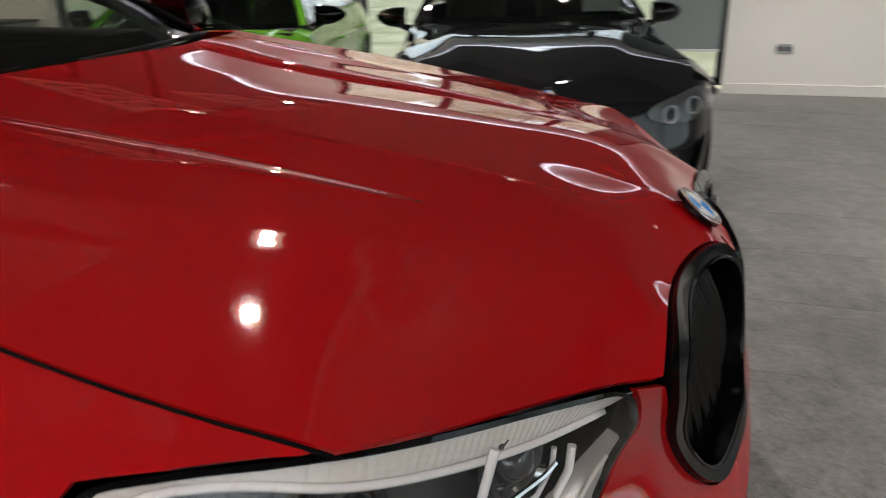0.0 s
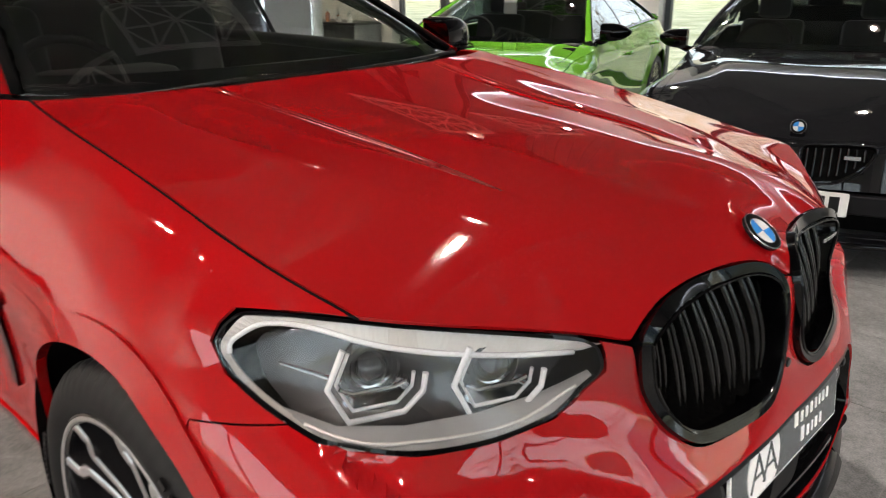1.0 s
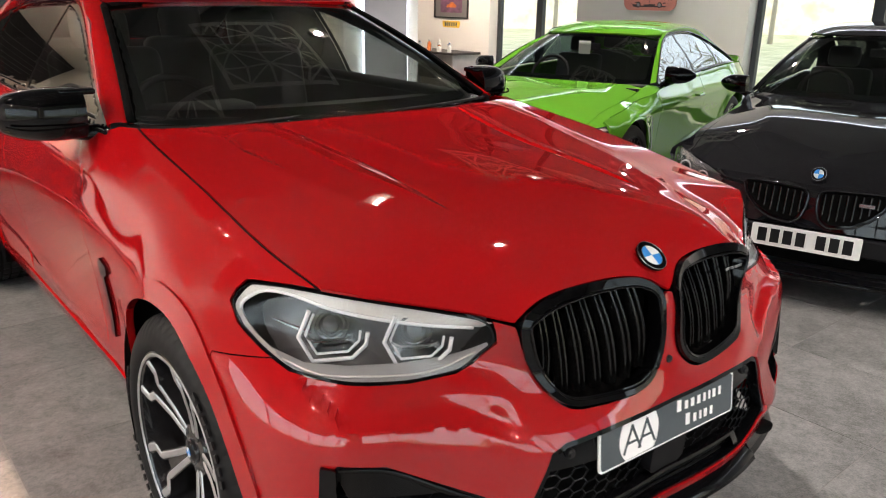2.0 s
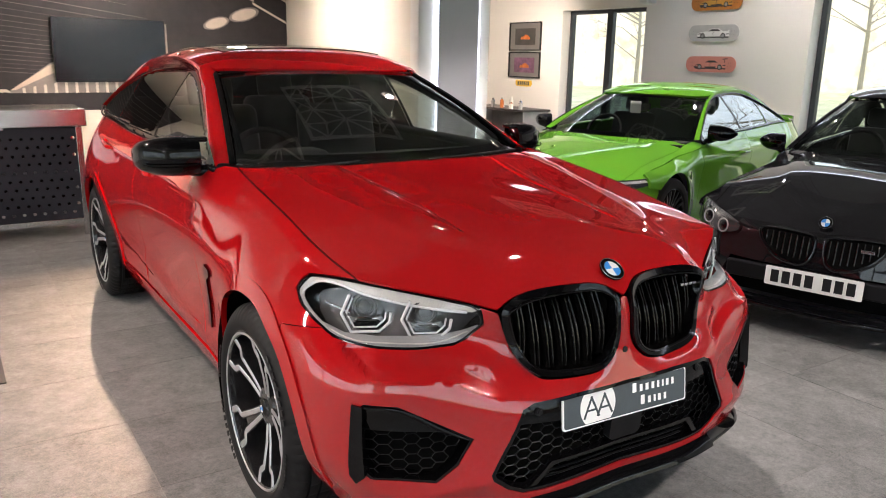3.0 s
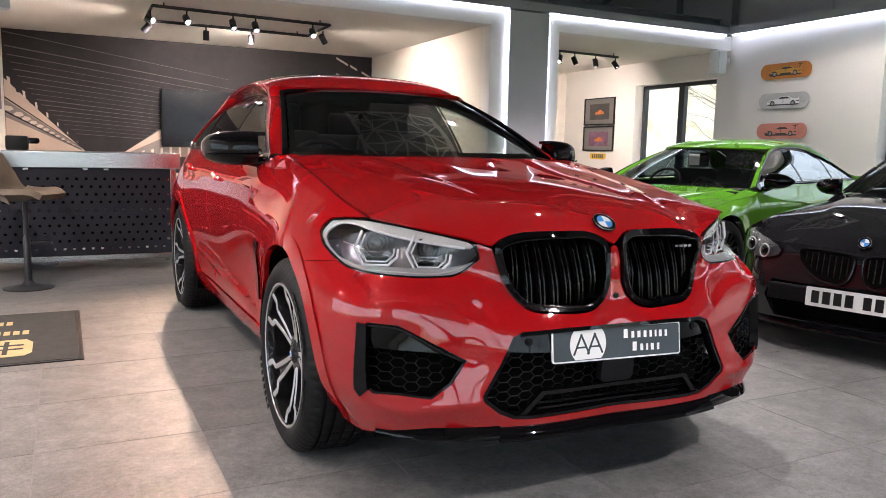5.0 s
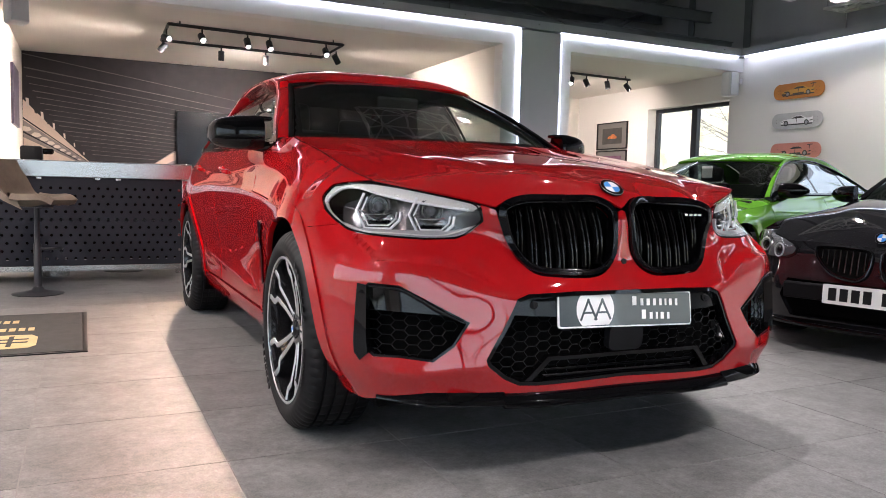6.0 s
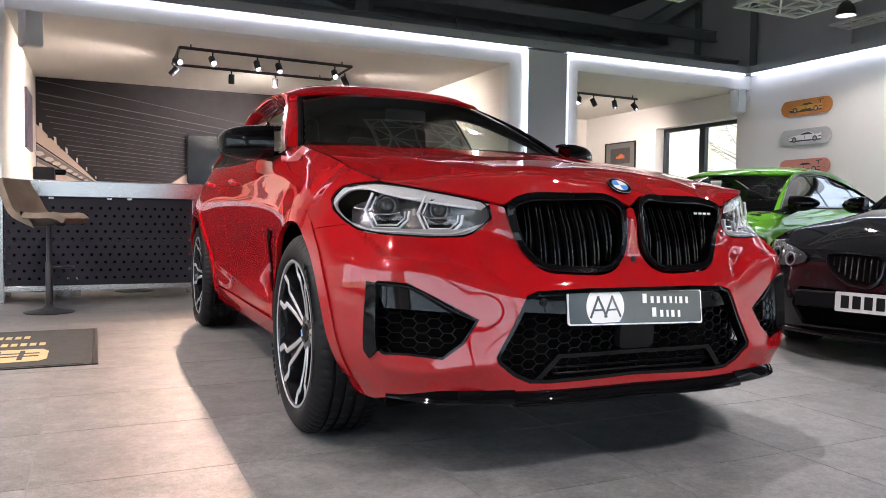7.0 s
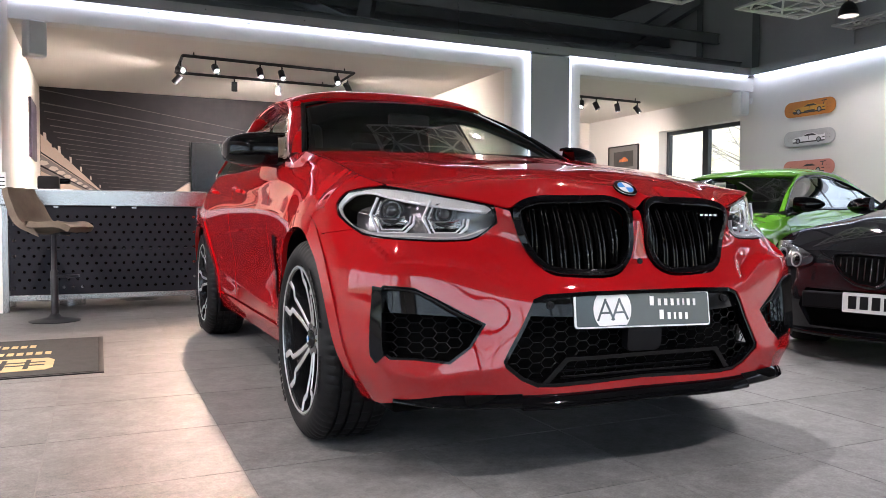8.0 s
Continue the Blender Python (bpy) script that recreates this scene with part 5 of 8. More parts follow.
    both("door_card", lambda: sheet(fl, [(0.76, 0.42), (3.40, 0.42), (3.45, 1.15), (3.1, 1.132), (1.6, 1.108), (0.76, 1.10)], (), 0.12, 0.0, 0.0, 1, offset=-0.045), CABIN, car, "", True)
    # unseen box added in the engine bay to stop light passing through
    part("engine_block", box(-0.55, 0.55, -0.54, 0.62, 0.30, 0.78, 0.03), LINER, car)
    part("cabin_floor", box(-0.78, 0.78, 0.70, 3.3, 0.42, 0.48), CABIN, car)
    part("bulkhead", box(-0.74, 0.74, 0.62, 0.68, 0.33, 1.06), CABIN, car)
    dash = box(-0.74, 0.74, 0.64, 1.10, 0.80, 1.09, 0.05, seg=3)
    part("dashboard", dash, CABIN, car, "", 40)
    part("instrument_hood", box(-0.56, -0.20, 0.88, 1.06, 1.07, 1.13, 0.03, seg=3), CABIN, car, "", 40)
    wheel_m = pose(-0.37, 1.22, 1.03, 62, 0, 0)
    st = part("steering_wheel", tube([(0.185 * math.cos(a), 0.185 * math.sin(a), 0) for a in np.linspace(0, 2 * math.pi, 33)[:-1]], 0.016, 8, closed=True), CABIN, car, "", True)
    st.matrix_local = wheel_m
    part("wheel_hub", box(-0.07, 0.07, -0.05, 0.05, -0.03, 0.02, 0.02), CABIN, st, "", 40)
    part("wheel_spoke", box(-0.18, 0.18, -0.018, 0.018, -0.012, 0.008, 0.006), CABIN, st)
    part("rear_mirror", box(-0.12, 0.12, 1.19, 1.23, 1.34, 1.41, 0.015), CABIN, car, "", 40)
    for sx in (-0.38, 0.38):
        for sy, back in ((1.75, 0.16), (2.72, 0.12)):
            seat = part("seat", box(sx - 0.26, sx + 0.26, sy - 0.32, sy + 0.22, 0.48, 0.74, 0.07, seg=3), SEAT, car, "dark leather seat", 40)
            bk = box(sx - 0.25, sx + 0.25, -0.07, 0.07, 0, 0.62, 0.06, seg=3)
            bmesh.ops.transform(bk, matrix=pose(0, sy + 0.20, 0.66, -12, 0, 0), verts=bk.verts)
            part("backrest", bk, SEAT, seat, "", 40)
            hd = box(sx - 0.13, sx + 0.13, -0.05, 0.05, 0.62, 0.82, 0.05, seg=3)
            bmesh.ops.transform(hd, matrix=pose(0, sy + 0.21, 0.64, -12, 0, 0), verts=hd.verts)
            part("headrest", hd, SEAT, seat, "", 40)
    part("headlining", sheet(lambda x, y: ROOFSKIN(x, y) - np.array([0, 0, 0.035]), [(-0.52, 1.32), (0.52, 1.32), (0.585, 2.0), (0.595, 2.79), (-0.595, 2.79), (-0.585, 2.0)], (), 0.1, 0.0, 0.0, 1), CABIN, car, "", True, recalc=False)

    # ---- wheels
    for cy, nm in ((0.0, "f"), (YR, "r")):
        for k in (-1, 1):
            w = suv_wheel()
            w.parent = car
            w.matrix_local = pose(k * 0.805, cy, 0.3685, 0, 0, 90 if k > 0 else -90)
            if k > 0:
                w.matrix_local = pose(k * 0.805, cy, 0.3685, 0, 0, 180) @ pose(0, 0, 0, 17, 0, 0)
            else:
                w.matrix_local = pose(k * 0.805, cy, 0.3685, 0, 0, 0) @ pose(0, 0, 0, 17 if cy == 0 else -20, 0, 0)
    # the far half of the nose stands a little further forward: the car is not parked quite square
    for ob in car.children_recursive:
        if ob.type == "MESH" and ob.matrix_local == Matrix() and ob.parent.matrix_local == Matrix():
            for v in ob.data.vertices:
                if v.co.x > 0 and v.co.y < 0.5:
                    k = v.co.x * float(step01((0.5 - v.co.y) / 0.9))
                    v.co.y -= 0.064 * k
                    v.co.x += 0.030 * k
    return car


def smooth_corner(o, n=3):
    """Rounds the corners of an outline slightly (corner cutting)."""
    p = np.array(o, float)
    for _ in range(n - 1):
        q = np.roll(p, -1, 0)
        p = np.stack([p * 0.82 + q * 0.18, p * 0.18 + q * 0.82], 1).reshape(-1, 2)
    return p


def rounded_at(cx, cz, w, h, r):
    return [(cx + a, cz + b) for a, b in rounded(w, h, r, 4)]


def honeycomb(f, to_surface, outline, size, parent, offset, zrange, r=0.0019):
    """Hexagonal wires, wider than high, over the part of an opening between two heights."""
    bm = bmesh.new()
    poly = np.array(inset(outline, 0.004))
    lo, hi = poly.min(0), poly.max(0)
    s, sz, done = size * 0.82, 0.72, set()
    off = np.array([0, -offset, 0])
    for i in range(int((hi[0] - lo[0]) / (1.5 * s)) + 2):
        for j in range(int((zrange[1] - zrange[0]) / (1.732 * s * sz)) + 2):
            cx, cz = lo[0] + 1.5 * s * i, zrange[0] + 1.732 * s * sz * (j + 0.5 * (i % 2))
            ring = [(cx + s * math.cos(radians(60 * k)), cz + s * sz * math.sin(radians(60 * k))) for k in range(6)]
            for a, b in zip(ring, ring[1:] + ring[:1]):
                key = (round((a[0] + b[0]) * 400), round((a[1] + b[1]) * 400))
                if key in done or max(a[1], b[1]) > zrange[1] or not inside(poly, np.array([a, b])).all():
                    continue
                done.add(key)
                pts = [f(u, v) for u, v in to_surface([a, b])]
                tube([pts[0] + off, pts[1] + off], r, 4, bm)
    part("honeycomb", bm, MESHB, parent, "black honeycomb mesh")


def suv_wheel():
    """Tyre and black alloy with machined forked spokes; the outer face looks to -x."""
    R, rim, half = 0.3685, 0.275, 0.128
    ty = [(rim, -half + 0.018), (rim + 0.012, -half + 0.006), (R - 0.058, -half + 0.001), (R - 0.036, -half + 0.009), (R - 0.018, -half + 0.021), (R - 0.006, -half + 0.034), (R, -half + 0.048)]
    for g in (-0.062, -0.022, 0.022, 0.062):
        ty += [(R, g - 0.0065), (R - 0.010, g - 0.0055), (R - 0.010, g + 0.0055), (R, g + 0.0065)]
    ty += [(R, half - 0.034), (R - 0.008, half - 0.016), (R - 0.024, half - 0.004), (R - 0.055, half), (rim + 0.012, half - 0.006), (rim, half - 0.018)]
    w = new("wheel")
    # tread: each shoulder cut by cross grooves, the middle ribs by fine ones
    n, bm = 264, bmesh.new()
    rings = []
    for i in range(n):
        a = 2 * math.pi * i / n
        ring = []
        for r, x in ty:
            cut = 0.0
            if r > R - 0.019 and abs(x) > 0.069:
                cut = 0.006 if i % 4 == (0 if x < 0 else 2) else 0.0
            elif r > R - 0.002:
                cut = 0.0035 if i % 6 == 3 else 0.0
            ring.append(bm.verts.new((x, (r - cut) * math.cos(a), (r - cut) * math.sin(a))))
        rings.append(ring)
    for i in range(n):
        r0, r1 = rings[i], rings[(i + 1) % n]
        for q in range(len(ty) - 1):
            bm.faces.new((r0[q], r0[q + 1], r1[q + 1], r1[q]))
    tyre = part("tyre", bm, RUBBER, w, "black low profile tyre", 35)
    # raised maker's lettering and size marks, as plain blocks
    k = 0
    for a0, count, step, r0, h in ((20, 8, 5.2, 0.328, 0.015), (200, 8, 5.2, 0.328, 0.015), (75, 10, 2.6, 0.324, 0.007), (255, 10, 2.6, 0.324, 0.007)):
        for i in range(count):
            a = a0 + i * step
            b = box(-half - 0.0012, -half + 0.003, -step * 0.0018, step * 0.0018, r0 - h / 2, r0 + h / 2)
            bmesh.ops.transform(b, matrix=Matrix.Rotation(radians(a), 4, "X"), verts=b.verts)
            part("tyre_mark", b, BLACK_PLASTIC, tyre)
    alloy = part("rim", spin([(rim + 0.004, -half + 0.020), (rim + 0.004, -half + 0.012), (rim - 0.006, -half + 0.010), (rim - 0.014, -half + 0.018), (rim - 0.018, -half + 0.05), (rim - 0.022, 0.02), (rim - 0.02, half - 0.02), (rim, half - 0.014)], 72, axis="x"), WHEEL_BLACK, w, "gloss black and machined alloy", 35)
    part("rim_edge", spin([(rim - 0.001, -half + 0.0105), (rim - 0.004, -half + 0.0085), (rim - 0.009, -half + 0.0095), (rim - 0.010, -half + 0.012)], 72, axis="x"), ALLOY, alloy, "bright machined rim edge", 60)
    hub = part("hub", spin([(0, -half + 0.050), (0.034, -half + 0.050), (0.036, -half + 0.056), (0.070, -half + 0.060), (0.082, -half + 0.075), (0.085, 0.0)], 40, axis="x"), WHEEL_BLACK, w, "", 40)
    part("centre_cap", spin([(0, -half + 0.044), (0.024, -half + 0.045), (0.030, -half + 0.050)], 32, axis="x"), GLOSS_BLACK, hub, "", 40)
    for q in range(4):
        part("cap_quarter", prism([(0, 0)] + [(0.013 * math.cos(radians(q * 90 + t * 9)), 0.013 * math.sin(radians(q * 90 + t * 9))) for t in range(11)], 0.001, m=Matrix.Translation((-half + 0.0435, 0, 0)) @ pose(0, 0, 0, 0, -90, 0)), (BADGE_WHITE, BADGE_BLUE)[q % 2], hub)
    for i in range(5):
        bolt = spin([(0, -half + 0.056), (0.008, -half + 0.057), (0.009, -half + 0.07)], 8, axis="x", at=(0, 0.055 * math.cos(2 * math.pi * i / 5 + 0.6), 0.055 * math.sin(2 * math.pi * i / 5 + 0.6)))
        part("wheel_bolt", bolt, BLACK_METAL, hub, "", 40)
    part("brake_disc", spin([(0.07, 0.0), (0.195, 0.0), (0.197, 0.006), (0.197, 0.026), (0.07, 0.030)], 48, axis="x"), STEEL, w, "", 40)

    # a fork: two thin legs that part from the hub, kink, and meet the rim with a small foot
    def leg(bm, pts, w0, w1, depth, x_off):
        rows = []
        n = len(pts)
        for i, (r, off, x) in enumerate(pts):
            wd = w0 + (w1 - w0) * i / (n - 1)
            p0, p1 = pts[max(0, i - 1)], pts[min(n - 1, i + 1)]
            d = Vector((p1[0] - p0[0], p1[1] - p0[1])).normalized()
            nx = Vector((-d.y, d.x))
            a = Vector((r, off)) + nx * wd
            b = Vector((r, off)) - nx * wd
            rows.append([bm.verts.new((x + x_off, a.y, a.x)), bm.verts.new((x + x_off, b.y, b.x)), bm.verts.new((x + x_off + depth, b.y * 1.0 - nx.y * 0.004, b.x - nx.x * 0.004)), bm.verts.new((x + x_off + depth, a.y + nx.y * 0.004, a.x + nx.x * 0.004))])
        for r0, r1 in zip(rows, rows[1:]):
            for q in range(4):
                bm.faces.new((r0[q], r0[(q + 1) % 4], r1[(q + 1) % 4], r1[q]))
        bm.faces.new(rows[0])
        bm.faces.new(rows[-1][::-1])

    F = -half
    for i in range(5):
        turn = Matrix.Rotation(2 * math.pi * i / 5, 4, "X")
        body, face = bmesh.new(), bmesh.new()
        for s in (-1, 1):
            path = [(0.046, 0.010 * s, F + 0.060), (0.125, 0.019 * s, F + 0.047), (0.196, 0.030 * s, F + 0.030), (0.203, 0.034 * s, F + 0.028), (0.214, 0.058 * s, F + 0.025), (0.221, 0.063 * s, F + 0.023), (0.268, 0.070 * s, F + 0.013)]
            leg(body, path, 0.0125, 0.0165, 0.045, 0.002)
            leg(face, path, 0.0052, 0.0085, 0.003, -0.0005)
        # the recessed web between the two legs, and the bright bridge that joins them at the hub
        web = [(0.045, 0.006), (0.125, 0.012), (0.196, 0.020), (0.196, -0.020), (0.125, -0.012), (0.045, -0.006)]
        v0 = [body.verts.new((F + 0.069 - 0.18 * (r - 0.046), o, r)) for r, o in web]
        v1 = [body.verts.new((F + 0.092, o, r)) for r, o in web]
        body.faces.new(v0)
        for q in range(6):
            body.faces.new((v0[q], v1[q], v1[(q + 1) % 6], v0[(q + 1) % 6]))
        leg(face, [(0.049, -0.012, F + 0.0598), (0.049, 0.012, F + 0.0598)], 0.0045, 0.0045, 0.003, -0.0005)
        for bm in (body, face):
            bmesh.ops.transform(bm, matrix=turn, verts=bm.verts)
        sp = part("spoke", body, WHEEL_BLACK, w, "", 30)
        part("spoke_face", face, ALLOY, sp, "bright machined spoke face")
    return w


suv = build_suv()

# ---------------------------------------------------------------- the two cars behind: lower saloon and coupe shapes
RIM_BLACK = mat("dark_polished_rim", (0.05, 0.05, 0.055), 0.12, metal=0.8)
GREEN = paint("green_paint", (0.070, 0.205, 0.014), (0.092, 0.25, 0.018))
BLACK = paint("black_paint", (0.006, 0.006, 0.007), (0.012, 0.012, 0.014))


def road_car(name, label, m, color, spec):
    """A car that faces -y, its front bumper at y = 0; spec holds its leading sizes."""
    car = thing(name, m, label, "car")
    W, fo, wb, L, R = spec["half"], spec["overhang"], spec["wheelbase"], spec["length"], spec["tyre"]
    za, ar = R, R + 0.045
    belts = []
    for z, yf, w in spec["nose"]:
        belts.append((z, [(0, yf), (0.30 * W, yf + 0.012), (0.55 * W, yf + 0.060), (0.76 * W, yf + 0.165), (0.90 * W, yf + 0.34), (0.975 * w, yf + 0.52), (w, 0.80)]))
    nose = Belts(belts)
    nf = lambda u, v: nose(np.asarray(u) / 1.3, v)
    plan = table((0.3, 0.8, 1.3, 2.2, 3.2, L - 0.5, L - 0.12), [W * k for k in (0.965, 0.99, 0.975, 0.975, 0.995, 0.965, 0.83)])
    zs, qs = zip(*spec["section"])
    sect = table(zs, qs)
    shoulder = table(*zip(*spec["shoulder"]))           # height of the edge between flank and bonnet or waist

    def flank(y, z):
        y, z = np.asarray(y, float), np.asarray(z, float)
        x = plan(y) * sect(z)
        t = (z - spec["crease"] - 0.02 * y) / 0.05
        x = x + 0.010 * np.where(t > 0, np.exp(-t * t), np.clip(1 + t, 0, 1))
        for cy in (fo, fo + wb):
            d = np.sqrt((y - cy) ** 2 + (z - za) ** 2)
            x = x + 0.018 * step01(1 - np.abs(d - ar) / 0.12)
        roll = np.clip((z - shoulder(y) + 0.11) / 0.11, 0, 1.2)
        x = x - 0.085 * roll ** 2 * step01((spec["doors"][0] - 0.02 - y) / 0.35)
        return np.stack([x, y, z], -1)

    top = [(u, float(spec["brow"](abs(u) / 1.3))) for u in np.linspace(0, 0.985, 26)]
    arch = [(nose.at(y, z, 1) * 1.3, z) for y, z in [(fo + ar * math.cos(radians(a)), za + ar * math.sin(radians(a))) for a in range(140, 200, 6)]]
    seam_s = nose.at(fo - ar * 0.72, float(spec["brow"](0.85)) - 0.02, 1) * 1.3
    half = [p for p in top if p[0] < seam_s] + [(seam_s, za + ar * 0.75)] + arch + [(nose.at(fo - ar + 0.01, 0.20, 1) * 1.3, 0.20), (0.55, 0.17), (0, 0.17)]
    whole = half + [(-u, v) for u, v in half[-2:0:-1]]
    holes = []
    for o in spec["holes"]:
        holes.append([(nose.at(x, z) * 1.3, z) for x, z in o])
    part("front_bumper", sheet(nf, whole, holes, 0.035, 0.03, 0.0, 1), color, car, "", 40, recalc=False)
    part("intake_backing", sheet(nf, [(-0.95, 0.20), (0.95, 0.20), (0.80, 0.62), (-0.80, 0.62)], (), 0.08, 0.0, 0.0, 1, offset=-0.07), LINER, car, "", True, recalc=False)

    # bonnet and wing tops: one bent skin between the brow, the flank's shoulder and the cowl, cut at the shut lines
    brow3 = np.array([nose(u / 1.3, v) for u, v in top if u < seam_s])
    ys = np.linspace(brow3[-1][1] + 0.04, spec["cowl"][1] + 0.27, 18)
    side3 = np.array([flank(y, shoulder(y)) for y in ys])
    side3[0] = brow3[-1] * 0.5 + side3[0] * 0.5
    cy, cz = spec["cowl"][1], spec["cowl"][2]
    cowl3 = np.array([(x, cy + 0.16 * (x / (0.8 * W)) ** 2, cz - 0.02 * (x / (0.8 * W)) ** 2) for x in np.linspace(0, 0.80 * W, 8)])
    mid = [(0, y, z) for y, z in spec["mid"]]
    hp = [tuple(q) for c in (brow3[::2], side3[1:], cowl3[1:]) for q in c] + spec["swell"]
    skin = thin_plate(hp + [(-x, y, z) for x, y, z in hp if x > 1e-6] + mid, 1e-5)

    def hood(x, y):
        x, y = np.asarray(x, float), np.asarray(y, float)
        z = skin(x, y)
        line = spec["fold"][0] + spec["fold"][1] * np.clip(y / cy, 0, 1)
        d = np.abs(x) - line
        z = z + spec["fold"][2] * step01((y - 0.35) / 0.5) * np.where(d < 0, np.exp(d / 0.25), np.exp(-(np.clip(d, 0, 1) / 0.05) ** 2))
        return np.stack([x, y, z], -1)
    cut = 0.80 * W
    inner = [(min(x, cut), y) for x, y, z in brow3 if x < cut] + [(cut, y) for y in np.linspace(np.interp(cut, brow3[:, 0], brow3[:, 1]), cy + 0.12, 10)] + [(x, y) for x, y, z in cowl3[::-1] if x < cut * 0.98]
    poly = inner + [(-x, y) for x, y in inner[::-1] if x > 1e-6]
    part("bonnet", sheet(hood, poly, (), 0.045, 0.02, 0.002, 1), color, car, "", 50, recalc=False)
    outer = [(cut, y) for y in np.linspace(np.interp(cut, brow3[:, 0], brow3[:, 1]), cy + 0.27, 12)] + [(x, y) for x, y, z in side3[::-1]] + [(x, y) for x, y, z in brow3[::-1] if x > cut]
    both("wing_top", lambda: sheet(hood, outer[::-1], (), 0.045, 0.02, 0.002, 1), color, car)

    # flank
    A = lambda c, a0, a1, n: [(c + ar * math.cos(radians(a0 + (a1 - a0) * k / n)), za + ar * math.sin(radians(a0 + (a1 - a0) * k / n))) for k in range(n + 1)]
    d0, d1 = spec["doors"][:2]
    y0 = brow3[-1][1] - 0.02
    front = [(y0, za + ar * 0.78)] + A(fo, 135, -5, 24) + [(fo + ar, 0.19), (d0, 0.19), (d0, shoulder(d0))] + [(y, shoulder(y)) for y in np.linspace(d0, y0, 14)[1:]]
    both("front_wing", lambda: sheet(flank, front[::-1] if poly_area(front) < 0 else front, (), 0.04, 0.02, 0.002, 1), color, car)
    door = [(d0, 0.19), (d1, 0.19), (d1, shoulder(d1))] + [(y, shoulder(y)) for y in np.linspace(d1, d0, 8)[1:]]
    both("front_door", lambda: sheet(flank, door, (), 0.04, 0.02, 0.002, 1), color, car)
    c2 = fo + wb
    rear = [(d1, 0.19), (c2 - ar, 0.19)] + A(c2, 185, -5, 28) + [(L - 0.45, 0.22), (L - 0.14, 0.26), (L - 0.14, shoulder(L - 0.14))] + [(y, shoulder(y)) for y in np.linspace(L - 0.14, d1, 14)[1:]]
    both("rear_quarter", lambda: sheet(flank, rear, (), 0.045, 0.02, 0.002, 1), color, car)

    # glasshouse
    low = spline([(0, cy + 0.04, cz), (0.45 * W, cy + 0.07, cz), (0.72 * W, cy + 0.16, cz - 0.005), (0.82 * W, cy + 0.24, cz)], 20)
    ty, tz = spec["screen_top"]
    hi = spline([(0, ty, tz), (0.35 * W, ty + 0.03, tz - 0.008), (0.53 * W, ty + 0.09, tz - 0.022), (0.60 * W, ty + 0.17, tz - 0.038)], 20)

    def screen(u, v):
        u, v = np.asarray(u, float), np.asarray(v, float)
        a, b = [[np.interp(np.abs(u), np.linspace(0, 1, 20), c[:, i]) for i in range(3)] for c in (low, hi)]
        p = [a[i] * (1 - v) + b[i] * v for i in range(3)]
        bl = 0.02 * np.sin(np.pi * np.clip(v, 0, 1))
        return np.stack([p[0] * np.sign(u + 1e-12), p[1] - 0.4 * bl, p[2] + 0.9 * bl], -1)
    scr = [(-1, 0), (1, 0), (1, 1), (-1, 1)]
    part("windscreen", sheet(screen, scr, (), 0.08, 0.0, 0.0, 1), CAR_GLASS, car, "lightly tinted glass", True, recalc=False)
    part("screen_band", sheet(screen, scr, ([(-0.94, 0.08), (0.94, 0.08), (0.96, 0.93), (-0.96, 0.93)],), 0.06, 0.0, 0.0, 1, offset=-0.004), GLOSS_BLACK, car, "", True, recalc=False)
    rz = table(*zip(*spec["roof"]))
    rw = lambda y: W * (0.60 + 0.03 * np.sin(np.clip((y - ty) / (L - ty), 0, 1) * math.pi))
    rskin = lambda x, y: np.stack([np.asarray(x, float), np.asarray(y, float), rz(y) - 0.022 * (np.abs(x) / rw(y)) ** 2 - 0.03 * (np.abs(x) / rw(y)) ** 6], -1)
    r1 = spec["rear_glass"][0]
    ysr = np.linspace(ty + 0.18, r1, 12)
    edge = [(x, y) for x, y, z in hi] + [(float(rw(y)), y) for y in ysr]
    part("roof", sheet(rskin, edge + [(-x, y) for x, y in edge[::-1] if x > 1e-6], (), 0.07, 0.015, 0.002, 1), spec.get("roof_color", color), car, "", 50, recalc=False)
    r2 = spec["rear_glass"][1]
    ysg = np.linspace(r1 + 0.004, r2, 8)
    part("rear_window", sheet(rskin, [(0.97 * float(rw(y)), y) for y in ysg] + [(-0.97 * float(rw(y)), y) for y in ysg[::-1]], (), 0.08, 0.0, 0.0, 1), PRIVACY, car, "", True, recalc=False)
    # side glass and rails
    waist = lambda y: float(shoulder(y)) + 0.012
    dt = spline(spec["dlo"], 40)

    def sg(y, z):
        y, z = np.asarray(y, float), np.asarray(z, float)
        zt = tz - 0.05
        f = np.clip((z - waist_a(y)) / (zt - waist_a(y)), -0.2, 1.2)
        xb = plan(y) * sect(waist_a(y) - 0.012) - 0.012
        return np.stack([xb * (1 - f) + (rw(y) + 0.03) * f + 0.015 * np.sin(np.pi * np.clip(f, 0, 1)), y, z], -1)
    waist_a = lambda y: shoulder(y) + 0.012

    def pane(y0, y1):
        up = [(y, z) for y, z in dt if y0 < y < y1]
        zt = lambda y: float(np.interp(y, dt[:, 0], dt[:, 1]))
        return [(y, waist(y)) for y in np.linspace(y0, y1, 7)] + [(y1, zt(y1))] + up[::-1] + [(y0, zt(y0))]
    e0, e1 = dt[0][0] + 0.10, dt[-1][0] - 0.03
    cuts = [e0] + spec["pillars"] + [e1]
    panes = [inset(pane(a, b), 0.014) for a, b in zip(cuts, cuts[1:])]
    for pn in panes:
        both("side_glass", lambda: sheet(sg, pn, (), 0.06, 0.0, 0.0, 1, offset=-0.005), spec.get("side_glass", CAR_GLASS), car, "", True)
